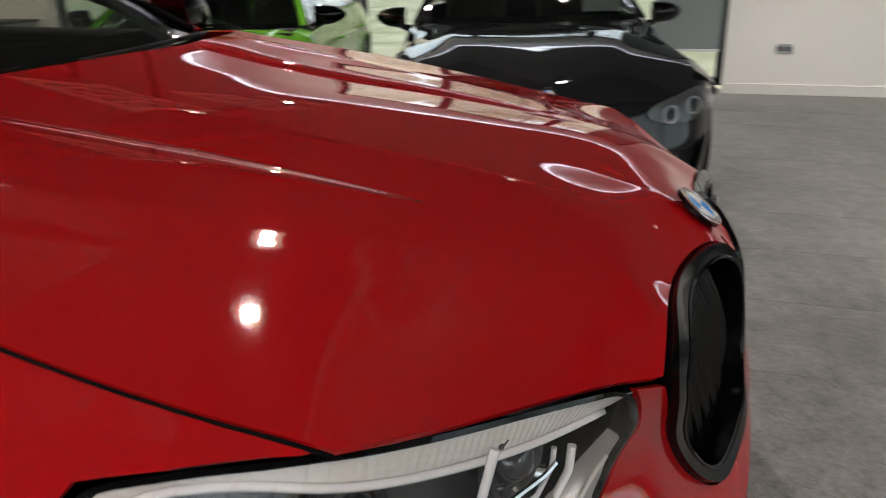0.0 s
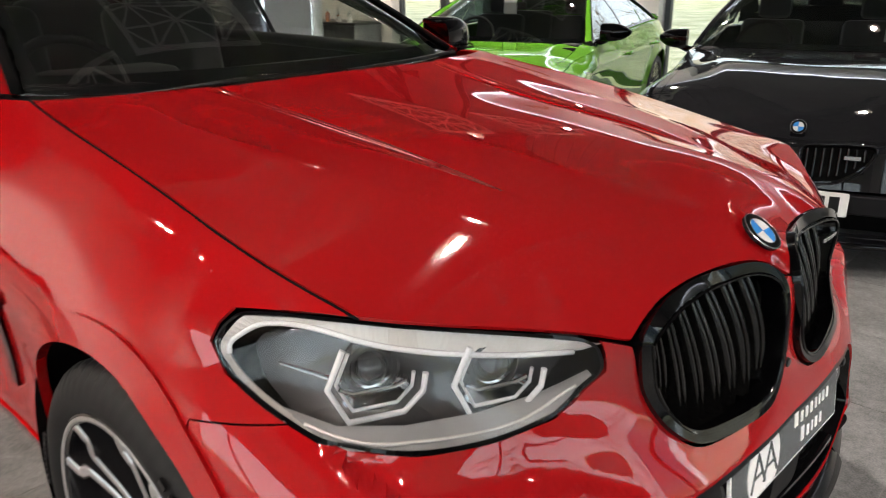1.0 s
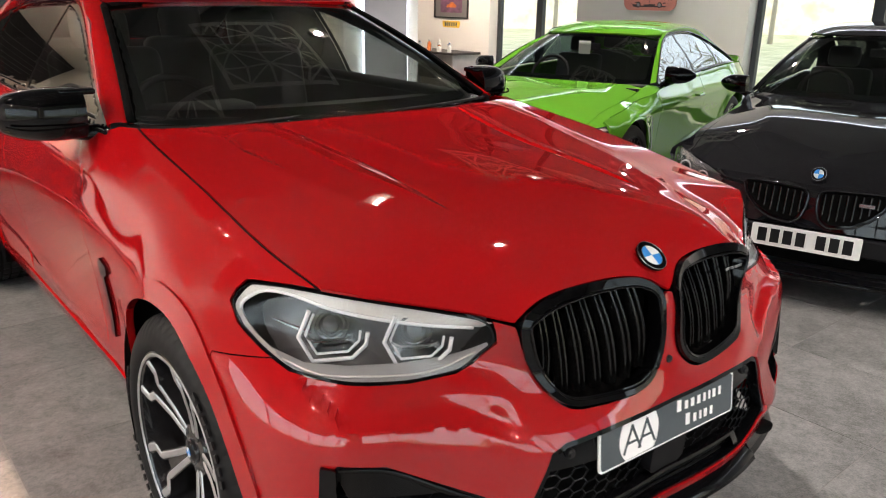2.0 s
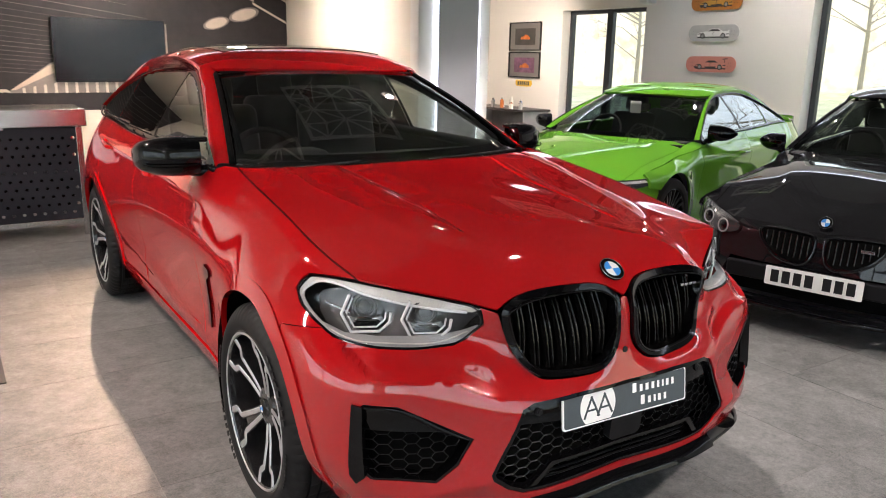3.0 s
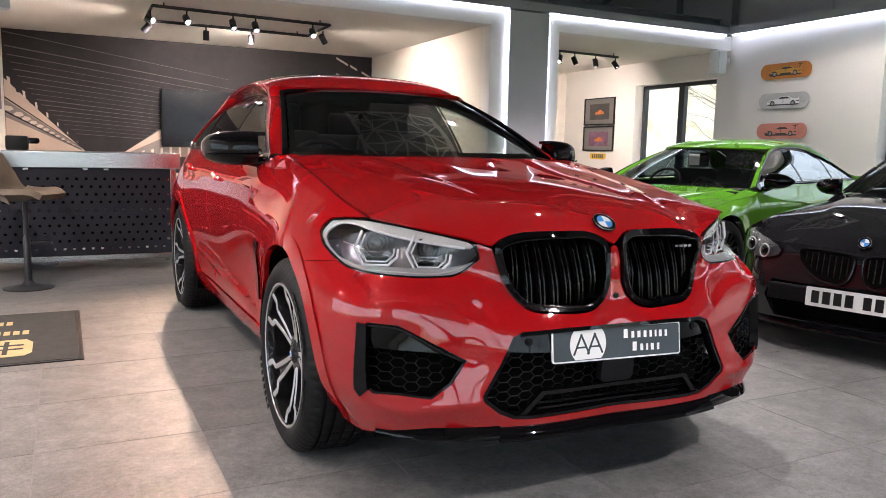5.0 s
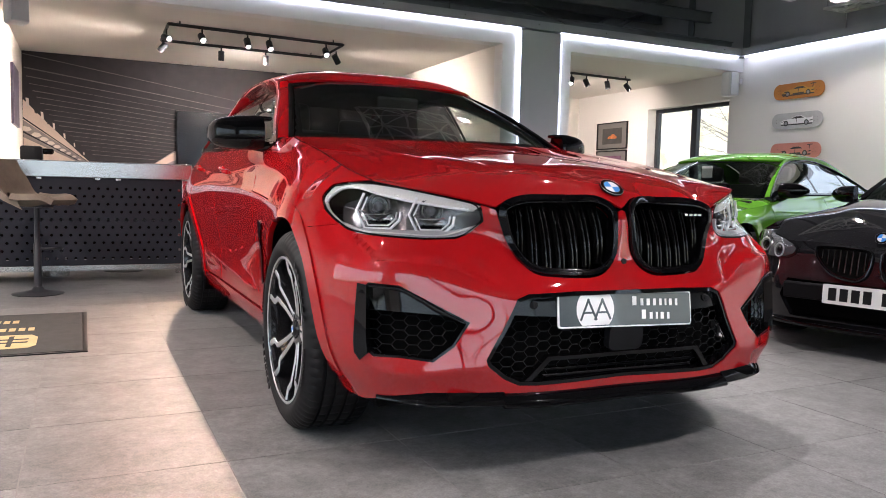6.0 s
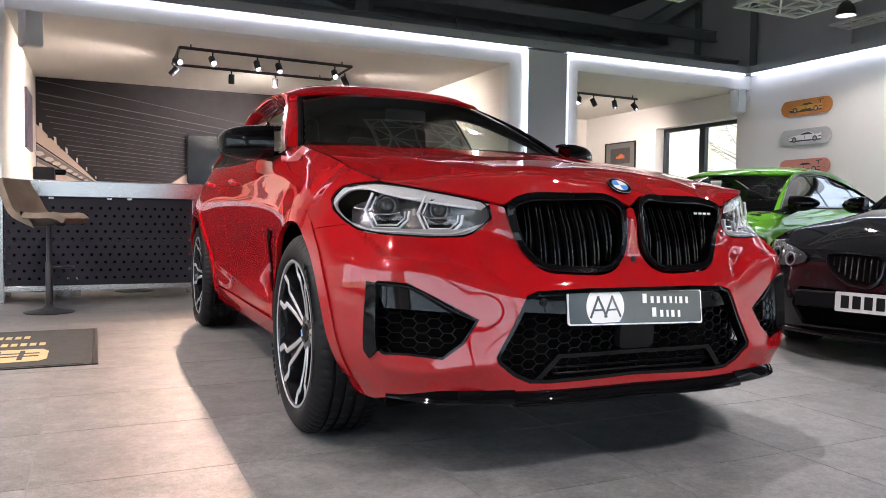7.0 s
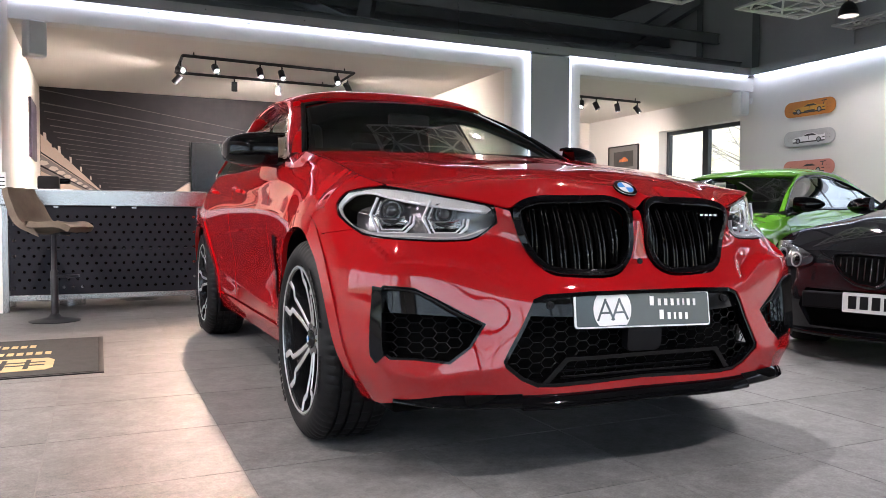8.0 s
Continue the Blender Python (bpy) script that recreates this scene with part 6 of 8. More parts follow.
    both("window_seal", lambda: sheet(sg, pane(dt[0][0] + 0.02, e1), [inset(p, 0.001) for p in panes], 0.06, 0.0, 0.0, 1, offset=-0.002), GLOSS_BLACK, car)
    both("waist_trim", lambda: tube([sg(y, waist(y)) + np.array([0.006, 0, 0]) for y in np.linspace(dt[0][0], e1, 20)], 0.006, 6), spec.get("trim", GLOSS_BLACK), car)
    both("window_trim", lambda: tube([sg(y, z) + np.array([0.004, 0, 0.002]) for y, z in dt], 0.006, 6), spec.get("trim", GLOSS_BLACK), car)
    t = np.linspace(0, 1, 44)
    Ac = spline([screen(1.0, v) for v in np.linspace(0, 1, 12)] + [rskin(rw(y), y) for y in np.linspace(ty + 0.24, r2, 18)], t=t)
    Bc = spline([sg(y, z) for y, z in dt] + [flank(r2 + 0.02, shoulder(r2))], t=t)

    def rail():
        bm = bmesh.new()
        rows = []
        for a, b in zip(Ac, Bc):
            row = []
            for k in range(6):
                u = k / 5
                q = a * (1 - u) + b * u
                aw = np.array([q[0], 0, 0.5])
                row.append(bm.verts.new(q + aw / np.linalg.norm(aw) * 0.012 * math.sin(math.pi * u)))
            rows.append(row)
        for r0, rr in zip(rows, rows[1:]):
            for k in range(5):
                bm.faces.new((r0[k], r0[k + 1], rr[k + 1], rr[k]))
        bmesh.ops.recalc_face_normals(bm, faces=bm.faces)
        return bm
    both("roof_rail", rail, color, car)
    # boot and tail
    ysb = np.linspace(r2, L - 0.10, 6)
    bz = lambda x, y: np.stack([np.asarray(x, float), np.asarray(y, float), shoulder(y) + (rz(r2) - 0.03 - shoulder(r2)) * (1 - np.clip((y - r2) / (L - 0.1 - r2), 0, 1)) * (1 - (np.abs(x) / plan(y)) ** 2) + 0.05 * (1 - (np.abs(x) / plan(y)) ** 2)], -1)
    deck = [(float(flank(y, shoulder(y))[0]), y) for y in ysb]
    part("boot_lid", sheet(bz, deck + [(-x, y) for x, y in deck[::-1]], (), 0.07, 0.02, 0.0, 1), color, car, "", 50, recalc=False)
    zt = float(shoulder(L - 0.14))
    tb = Belts([(z, [(0, -L), (0.4 * W, -L + 0.02), (0.75 * W, -L + 0.10), (float(flank(L - 0.14, z)[0]), -(L - 0.14))]) for z in (0.24, 0.45, 0.65, zt)])
    part("tail", sheet(lambda u, v: tb(np.asarray(u), v) * np.array([1, -1, 1]), [(-1, 0.24), (1, 0.24), (1, zt + 0.05), (-1, zt + 0.05)], (), 0.07, 0.02, 0.0, -1), color, car, "", 50, recalc=False)
    # inside and below
    part("underbody", box(-0.78 * W, 0.78 * W, 0.35, L - 0.3, 0.15, 0.30), LINER, car)
    part("cabin_floor", box(-0.85 * W, 0.85 * W, cy + 0.1, L - 0.9, 0.32, 0.36), CABIN, car)
    part("bulkhead", box(-0.80 * W, 0.80 * W, cy + 0.02, cy + 0.06, 0.3, cz - 0.03), CABIN, car)
    part("dashboard", box(-0.80 * W, 0.80 * W, cy + 0.10, cy + 0.50, 0.6, cz - 0.005, 0.04), CABIN, car, "", 40)
    st = part("steering_wheel", tube([(0.18 * math.cos(a), 0.18 * math.sin(a), 0) for a in np.linspace(0, 2 * math.pi, 25)[:-1]], 0.015, 6, closed=True), CABIN, car, "", True)
    st.matrix_local = pose(-0.36, cy + 0.62, cz - 0.02, 62, 0, 0)
    part("rear_mirror", box(-0.11, 0.11, ty - 0.10, ty - 0.07, tz - 0.14, tz - 0.08, 0.01), CABIN, car)
    for sx in (-0.36, 0.36):
        for sy in spec["seats"]:
            seat = part("seat", box(sx - 0.24, sx + 0.24, sy - 0.30, sy + 0.20, 0.36, 0.56, 0.06), SEAT, car, "", 40)
            bk = box(sx - 0.23, sx + 0.23, -0.06, 0.06, 0, 0.56, 0.05)
            bmesh.ops.transform(bk, matrix=pose(0, sy + 0.18, 0.50, -14, 0, 0), verts=bk.verts)
            part("backrest", bk, SEAT, seat, "", 40)
            hd = box(sx - 0.12, sx + 0.12, -0.045, 0.045, 0.57, 0.73, 0.04)
            bmesh.ops.transform(hd, matrix=pose(0, sy + 0.18, 0.50, -14, 0, 0), verts=hd.verts)
            part("headrest", hd, SEAT, seat, "", 40)
    for cyw in (fo, fo + wb):
        def liner():
            bm = bmesh.new()
            pts = A(cyw, -20, 200, 20)
            a = [bm.verts.new((0.93 * W, y, z)) for y, z in pts]
            b = [bm.verts.new((0.62 * W, y, z)) for y, z in pts]
            for i in range(len(a) - 1):
                bm.faces.new((a[i], a[i + 1], b[i + 1], b[i]))
            bm.faces.new(b)
            return bm
        both("arch_liner", liner, LINER, car)
        for k in (-1, 1):
            w = plain_wheel(R, spec["spokes"])
            w.parent = car
            w.matrix_local = pose(k * (W - 0.125), cyw, R, 0, 0, 180 if k > 0 else 0)
    # mirrors
    my, mz = spec["mirror"]

    def shell():
        bm = bmesh.new()
        rows = []
        for tt in np.linspace(0, 1, 10):
            x = W * 0.92 + 0.21 * tt
            h = 0.068 * (1 - 0.8 * tt ** 4)
            d = 0.07 * (1 - 0.7 * tt ** 3)
            rows.append([bm.verts.new((x, my + 0.06 * tt ** 2 - d * (abs(math.cos(a)) ** 0.8 * math.copysign(1, math.cos(a))) * (1 if math.cos(a) > 0 else 0.5), mz + h * (abs(math.sin(a)) ** 0.8 * math.copysign(1, math.sin(a))))) for a in np.linspace(0, 2 * math.pi, 17)[:-1]])
        for r0, rr in zip(rows, rows[1:]):
            for q in range(16):
                bm.faces.new((r0[q], r0[(q + 1) % 16], rr[(q + 1) % 16], rr[q]))
        bm.faces.new(rows[0])
        bm.faces.new(rows[-1][::-1])
        bmesh.ops.recalc_face_normals(bm, faces=bm.faces)
        return bm
    shells = both("wing_mirror", shell, GLOSS_BLACK, car, "gloss black door mirror", 50)
    for k, ob in zip((-1, 1), shells):
        part("mirror_arm", tube([(k * W * 0.86, my - 0.01, mz - 0.085), (k * W * 0.92, my, mz - 0.07), (k * (W * 0.92 + 0.06), my, mz - 0.045)], [0.028, 0.024, 0.02], 8), GLOSS_BLACK, ob, "", 60)
        part("mirror_glass", box(k * (W * 0.92 + 0.10) - 0.07, k * (W * 0.92 + 0.10) + 0.07, my + 0.034, my + 0.038, mz - 0.045, mz + 0.045), CHROME, ob)
    if len(spec["doors"]) > 2:
        for hy in spec["handles"]:
            both("door_handle", lambda: tube([flank(hy + d, spec["crease"] + 0.02 * hy + 0.01) + np.array([o, 0, 0]) for d, o in ((-0.09, 0.004), (-0.07, 0.028), (0.07, 0.028), (0.09, 0.004))], 0.011, 6), color, car)
    return car, nose, nf, hood


def poly_area(p):
    p = np.array(p)
    return 0.5 * np.sum(p[:, 0] * np.roll(p[:, 1], -1) - np.roll(p[:, 0], -1) * p[:, 1])


def plain_wheel(R, spokes):
    """A dark alloy wheel with even double spokes; its outer face looks to -x."""
    half, rim = 0.118, R - 0.085
    w = new("wheel")
    part("tyre", spin([(rim, -half + 0.015), (rim + 0.01, -half + 0.004), (R - 0.05, -half), (R - 0.02, -half + 0.006), (R, -half + 0.035), (R, half - 0.035), (R - 0.05, half), (rim, half - 0.015)], 56, axis="x"), RUBBER, w, "black low profile tyre", 35)
    part("rim", spin([(rim + 0.003, -half + 0.014), (rim - 0.008, -half + 0.010), (rim - 0.018, -half + 0.03), (rim - 0.02, half - 0.02)], 56, axis="x"), WHEEL_BLACK, w, "", 35)
    part("hub", spin([(0, -half + 0.035), (0.05, -half + 0.04), (0.075, -half + 0.06), (0.08, 0)], 28, axis="x"), WHEEL_BLACK, w, "", 40)
    part("brake_disc", spin([(0.07, 0.0), (0.165, 0.0), (0.165, 0.025), (0.07, 0.03)], 36, axis="x"), STEEL, w, "", 40)
    for i in range(spokes):
        bm = bmesh.new()
        for s in (-1, 1):
            tube([(-half + 0.055, s * 0.010, 0.05), (-half + 0.035, s * 0.022, 0.6 * rim), (-half + 0.022, s * 0.034, rim - 0.012)], [0.016, 0.012, 0.013], 6, bm)
        bmesh.ops.transform(bm, matrix=Matrix.Rotation(2 * math.pi * i / spokes, 4, "X"), verts=bm.verts)
        part("spoke", bm, WHEEL_BLACK, w, "", 40)
    return w


# ---- black coupe
BK = dict(half=0.915, overhang=0.80, wheelbase=2.69, length=4.46, tyre=0.335, crease=0.66, spokes=10,
          nose=[(0.17, 0.03, 0.86), (0.30, 0.0, 0.90), (0.42, 0.0, 0.92), (0.52, 0.022, 0.915), (0.62, 0.045, 0.895), (0.70, 0.10, 0.86), (0.78, 0.20, 0.80)],
          section=[(0.17, 0.93), (0.30, 0.965), (0.45, 0.985), (0.60, 0.995), (0.72, 0.975), (0.82, 0.935), (0.90, 0.885), (0.98, 0.83)],
          shoulder=[(0.40, 0.735), (0.9, 0.80), (1.5, 0.865), (2.0, 0.90), (3.0, 0.935), (3.8, 0.945), (4.4, 0.93)],
          brow=table((0, 0.10, 0.30, 0.42, 0.55, 0.68, 0.80, 1.0), (0.632, 0.640, 0.648, 0.645, 0.655, 0.680, 0.715, 0.73)),
          cowl=(0, 1.58, 0.915), mid=[(0.12, 0.690), (0.30, 0.750), (0.70, 0.838), (1.15, 0.898)], swell=[(0.45, 0.55, 0.803), (0.5, 1.1, 0.884)], fold=(0.30, 0.28, 0.012),
          screen_top=(2.30, 1.305), roof=[(2.0, 1.17), (2.30, 1.309), (2.6, 1.385), (3.0, 1.405), (3.4, 1.365), (3.8, 1.22), (4.15, 1.02)], rear_glass=(3.35, 4.0),
          dlo=[(1.80, 0.915), (2.05, 1.05), (2.30, 1.175), (2.60, 1.275), (2.95, 1.305), (3.3, 1.275), (3.6, 1.19), (3.85, 1.06)], pillars=[3.0], doors=(1.72, 3.05), mirror=(1.92, 0.945), seats=(2.55,),
          holes=[[(-0.48, 0.20), (0.48, 0.20), (0.55, 0.32), (0.50, 0.425), (-0.50, 0.425), (-0.55, 0.32)], [(0.62, 0.23), (0.78, 0.26), (0.84, 0.45), (0.64, 0.40)], [(-0.62, 0.23), (-0.64, 0.40), (-0.84, 0.45), (-0.78, 0.26)]], side_glass=PRIVACY)
coupe, cnose, cnf, chood = road_car("coupe", "glossy black two-door coupe beside the red car", pose(2.32, -0.06, 0, 0, 0, -74.6), BLACK, BK)
cs = lambda pts: [(cnose.at(x, z) * 1.3, z) for x, z in pts]
CK = [(0.022, 0.600), (0.045, 0.622), (0.20, 0.632), (0.325, 0.630), (0.345, 0.612), (0.325, 0.555), (0.275, 0.500), (0.20, 0.455), (0.09, 0.440), (0.045, 0.470), (0.024, 0.530)]
CL = [(0.450, 0.612), (0.56, 0.655), (0.70, 0.690), (0.815, 0.700), (0.850, 0.668), (0.862, 0.590), (0.800, 0.545), (0.66, 0.528), (0.54, 0.535), (0.47, 0.560)]
for k in (-1, 1):
    o = [(k * x, z) for x, z in (CK if k < 0 else CK[::-1])]
    g = part("kidney_grille", sheet(cnf, cs(o), (cs(inset(o, 0.014)),), 0.03, 0.03, 0.0, 1, offset=0.012), GLOSS_BLACK, coupe, "gloss black grille frame", 40, recalc=True)
    rim = [tuple(q) for q in smooth_corner(o)]
    part("grille_rim", tube([Vector(cnose(cnose.at(a, z), z)) + Vector((0, -0.016, 0.002)) for a, z in resample(rim, 0.02)], 0.0055, 6, closed=True), RIM_BLACK, g, "polished dark rim", 60)
    part("grille_backing", sheet(cnf, cs(inset(o, 0.006)), (), 0.05, 0.0, 0.0, 1, offset=0.006), LINER, g, "", True, recalc=False)
    for i in range(8):
        x = k * (0.055 + 0.034 * i)
        zz = [z for a, z in resample(inset(o, 0.018), 0.004) if abs(a - x) < 0.006]
        if len(zz) > 1:
            part("grille_bar", tube([Vector(cnose(cnose.at(x, z), z)) + Vector((0, -0.012, 0)) for z in np.linspace(min(zz) + 0.02, max(zz), 4)], 0.0045, 6), BAR_BLACK, g, "", 60)
    o = [(k * x, z) for x, z in (CL if k < 0 else CL[::-1])]
    o = [tuple(q) for q in smooth_corner(o)]
    hl = part("headlamp", sheet(cnf, cs(o), (cs(inset(o, 0.012)),), 0.03, 0.02, 0.0, 1, offset=0.006), GLOSS_BLACK, coupe, "clear headlamp with twin rings", 40, recalc=True)
    part("lamp_housing", sheet(cnf, cs(inset(o, 0.010)), (), 0.04, 0.0, 0.0, 1, offset=0.002), LAMP_DARK, hl, "", True, recalc=False)
    part("lamp_glass", sheet(cnf, cs(inset(o, 0.008)), (), 0.04, 0.0, 0.0, 1, offset=0.022), LAMP_LENS, hl, "", True, recalc=False)
    br = [(k * x, z) for x, z in ((0.475, 0.617), (0.56, 0.650), (0.70, 0.684), (0.81, 0.692), (0.835, 0.668), (0.70, 0.662), (0.58, 0.626))]
    part("lamp_brow", sheet(cnf, cs(br if k < 0 else br[::-1]), (), 0.03, 0.006, 0.0, 1, offset=0.012), LAMP_MID, hl, "grey upper strip", 40, recalc=True)
    for cx, cz in ((0.71, 0.612), (0.580, 0.585)):
        c = Vector(cnose(cnose.at(k * cx, cz), cz)) + Vector((k * 0.006, -0.012, 0))
        fw = Vector((k * 0.45, -0.9, 0.1)).normalized()
        rg = tube([(0.040 * math.cos(a), 0.040 * math.sin(a), 0) for a in np.linspace(0, 2 * math.pi, 25)[:-1]], 0.0042, 6, closed=True)
        bmesh.ops.transform(rg, matrix=Matrix.Translation(c) @ fw.to_track_quat("Z", "Y").to_matrix().to_4x4(), verts=rg.verts)
        part("light_ring", rg, LAMP_GREY, hl, "pale round light ring", True)
        pj = spin([(0, 0.012), (0.018, 0.008), (0.026, -0.004)], 20)
        bmesh.ops.transform(pj, matrix=Matrix.Translation(c) @ fw.to_track_quat("Z", "Y").to_matrix().to_4x4(), verts=pj.verts)
        part("projector", pj, GLOSS_BLACK, hl, "", True)
plate = part("number_plate", prism(rounded(0.52, 0.111, 0.008), 0.006), PLATE_WHITE, coupe, "white registration plate with black characters as bars")
plate.matrix_local = pose(0.0, -0.012, 0.362, 86, 0, 0)
part("plate_bar", box(-0.50, 0.50, 0.0, 0.05, 0.315, 0.41, 0.01), MATT_BLACK, coupe, "matt black bar across the intake")
for i in range(7):
    x = -0.228 + i * 0.062 + (0.034 if i > 3 else 0)
    part("plate_character", prism([(x, -0.036), (x + 0.044, -0.036), (x + 0.044, 0.036), (x, 0.036)], 0.0014, m=pose(0, 0, 0.006)), BLACK_PLASTIC, plate)


def round_badge(parent, at, n, r):
    b = part("bonnet_badge", spin([(0, 0), (r, 0), (r, 0.004), (r * 0.92, 0.007), (r * 0.7, 0.007), (0, 0.006)], 32), GLOSS_BLACK, parent, "round enamel badge", 40)
    b.matrix_local = Matrix.Translation(at) @ Vector(n).normalized().to_track_quat("Z", "Y").to_matrix().to_4x4()
    part("badge_ring", tube([(r * 0.97 * math.cos(a), r * 0.97 * math.sin(a), 0.006) for a in np.linspace(0, 2 * math.pi, 33)[:-1]], 0.0014, 6, closed=True), SILVER, b)
    for q in range(4):
        part("badge_quarter", prism([(0, 0)] + [(r * 0.66 * math.cos(radians(q * 90 + t * 9)), r * 0.66 * math.sin(radians(q * 90 + t * 9))) for t in range(11)], 0.002, m=pose(0, 0, 0.006)), (BADGE_WHITE, BADGE_BLUE)[q % 2], b)


round_badge(coupe, (0, 0.085, 0.690), (0, -0.85, 0.45), 0.036)
part("dash_card", box(0.38, 0.62, 1.96, 1.965, 0.955, 1.04), WHITE_INK, coupe, "white price card behind the windscreen")
bz = Vector(cnose(cnose.at(0.245, 0.575), 0.575))
part("model_badge", box(bz.x - 0.035, bz.x + 0.035, bz.y - 0.022, bz.y - 0.014, 0.565, 0.585, 0.003), SILVER, coupe, "small silver badge")
part("front_splitter", tube(spline([(-0.86, 0.52, 0.165), (-0.70, 0.20, 0.16), (-0.40, 0.04, 0.16), (0, 0.0, 0.16), (0.40, 0.04, 0.16), (0.70, 0.20, 0.16), (0.86, 0.52, 0.165)], 30), 0.014, 6), GLOSS_BLACK, coupe, "", 60)
for k in (-1, 1):
    o = [(k * x, z) for x, z in ((0.62, 0.23), (0.78, 0.26), (0.84, 0.45), (0.64, 0.40))]
    part("corner_vent", sheet(cnf, cs(o if k > 0 else o[::-1]), (), 0.05, 0.0, 0.0, 1, offset=-0.04), MESHB, coupe, "", True, recalc=True)

# ---- green saloon
GN = dict(half=0.90, overhang=0.86, wheelbase=2.63, length=4.47, tyre=0.325, crease=0.70, spokes=10,
          nose=[(0.17, 0.04, 0.84), (0.30, 0.0, 0.88), (0.45, 0.0, 0.905), (0.58, 0.03, 0.90), (0.68, 0.08, 0.87), (0.76, 0.18, 0.82)],
          section=[(0.17, 0.92), (0.30, 0.955), (0.45, 0.975), (0.60, 0.99), (0.72, 1.0), (0.80, 0.975), (0.90, 0.92), (1.00, 0.86)],
          shoulder=[(0.40, 0.715), (0.9, 0.775), (1.3, 0.83), (1.7, 0.895), (2.6, 0.93), (3.5, 0.955), (4.4, 0.93)],
          brow=table((0, 0.25, 0.5, 0.7, 0.85, 1.0), (0.655, 0.66, 0.665, 0.68, 0.70, 0.71)),
          cowl=(0, 1.25, 0.90), mid=[(0.14, 0.72), (0.40, 0.79), (0.85, 0.855)], swell=[(0.5, 0.6, 0.79), (0.5, 1.0, 0.85)], fold=(0.42, 0.18, 0.004),
          screen_top=(1.98, 1.250), roof=[(1.6, 1.11), (1.98, 1.254), (2.3, 1.330), (2.7, 1.356), (3.1, 1.330), (3.45, 1.235), (3.8, 1.095), (4.1, 0.985)], rear_glass=(3.15, 3.82),
          dlo=[(1.48, 0.905), (1.75, 1.05), (2.0, 1.155), (2.25, 1.232), (2.55, 1.266), (2.85, 1.262), (3.12, 1.215), (3.40, 1.105), (3.66, 0.975)], pillars=[2.46, 3.16], doors=(1.42, 2.52, 3.4), handles=(2.33, 3.25),
          mirror=(1.62, 0.965), seats=(2.2, 3.0), holes=[[(-0.40, 0.22), (0.40, 0.22), (0.46, 0.62), (-0.46, 0.62)]], side_glass=SKY_TINT_GLASS)
saloon, gnose, gnf, ghood = road_car("saloon", "bright green four-door saloon parked by the window wall", pose(2.10, 2.29, 0, 0, 0, -74.6), GREEN, GN)
gs = lambda pts: [(gnose.at(x, z) * 1.3, z) for x, z in pts]
for k in (-1, 1):
    o = [(k * x, z) for x, z in ((0.50, 0.58), (0.56, 0.655), (0.72, 0.675), (0.83, 0.685), (0.86, 0.64), (0.74, 0.60), (0.62, 0.565))]
    hl = part("headlamp", sheet(gnf, gs(o if k > 0 else o[::-1]), (), 0.03, 0.02, 0.0, 1, offset=0.006), LAMP_DARK, saloon, "angular clear headlamp with a dark inside", 40, recalc=True)
    br = [(k * x, z) for x, z in ((0.53, 0.615), (0.57, 0.645), (0.72, 0.664), (0.82, 0.672), (0.835, 0.655), (0.72, 0.646), (0.60, 0.622))]
    part("lamp_brow", sheet(gnf, gs(br if k > 0 else br[::-1]), (), 0.03, 0.004, 0.0, 1, offset=0.010), LAMP_BROW, hl, "pale upper strip", 40, recalc=True)
    part("lamp_glass", sheet(gnf, gs(o if k > 0 else o[::-1]), (), 0.05, 0.0, 0.0, 1, offset=0.014), LAMP_LENS, hl, "", True, recalc=True)
part("front_grille", sheet(gnf, gs([(-0.40, 0.22), (0.40, 0.22), (0.46, 0.62), (-0.46, 0.62)]), (), 0.06, 0.0, 0.0, 1, offset=-0.03), MESHB, saloon, "black hexagonal grille", True, recalc=True)
part("tax_card", box(-0.05, 0.06, 1.80, 1.804, 1.08, 1.19), WHITE_INK, saloon, "white card behind the windscreen")
# ---------------------------------------------------------------- windows and the view outside
def window(name, y0, y1, z0, z1, mullions, label):
    """A dark framed window in the right-hand wall, set back in its opening."""
    x0, x1 = XR + 0.17, XR + 0.24
    w = thing(name, Matrix.Translation((XR, (y0 + y1) / 2, z0)), label, "window", kind="structure")
    inv = Matrix.Translation((-XR, -(y0 + y1) / 2, -z0))

    def put(nm, bm, material):
        bmesh.ops.transform(bm, matrix=inv, verts=bm.verts)
        return part(nm, bm, material, w)
    put("window_frame", box(x0, x1, y0, y0 + 0.07, z0, z1, 0.004), FRAME_BLACK)
    put("window_frame", box(x0, x1, y1 - 0.07, y1, z0, z1, 0.004), FRAME_BLACK)
    put("window_frame", box(x0, x1, y0, y1, z1 - 0.06, z1, 0.004), FRAME_BLACK)
    put("window_frame", box(x0, x1, y0, y1, z0, z0 + 0.08, 0.004), FRAME_BLACK)
    for a in mullions:
        put("mullion", box(x0 - 0.01, x1, a - 0.06, a + 0.06, z0, z1, 0.004), FRAME_BLACK)
    edges = [y0 + 0.07, *mullions, y1 - 0.07]
    for a, b in zip(edges, edges[1:]):
        p = put("pane", box(x0 + 0.03, x0 + 0.036, a, b, z0 + 0.06, z1 - 0.05), PANE)
        p.visible_shadow = False
    return w


window("window_1", 5.63, 7.41, 0.05, 2.33, [6.50], "tall dark-framed window of the side room")
window("window_2", -0.93, 3.06, 0.05, 2.41, [1.72, 0.40], "wide dark-framed showroom window onto a meadow")


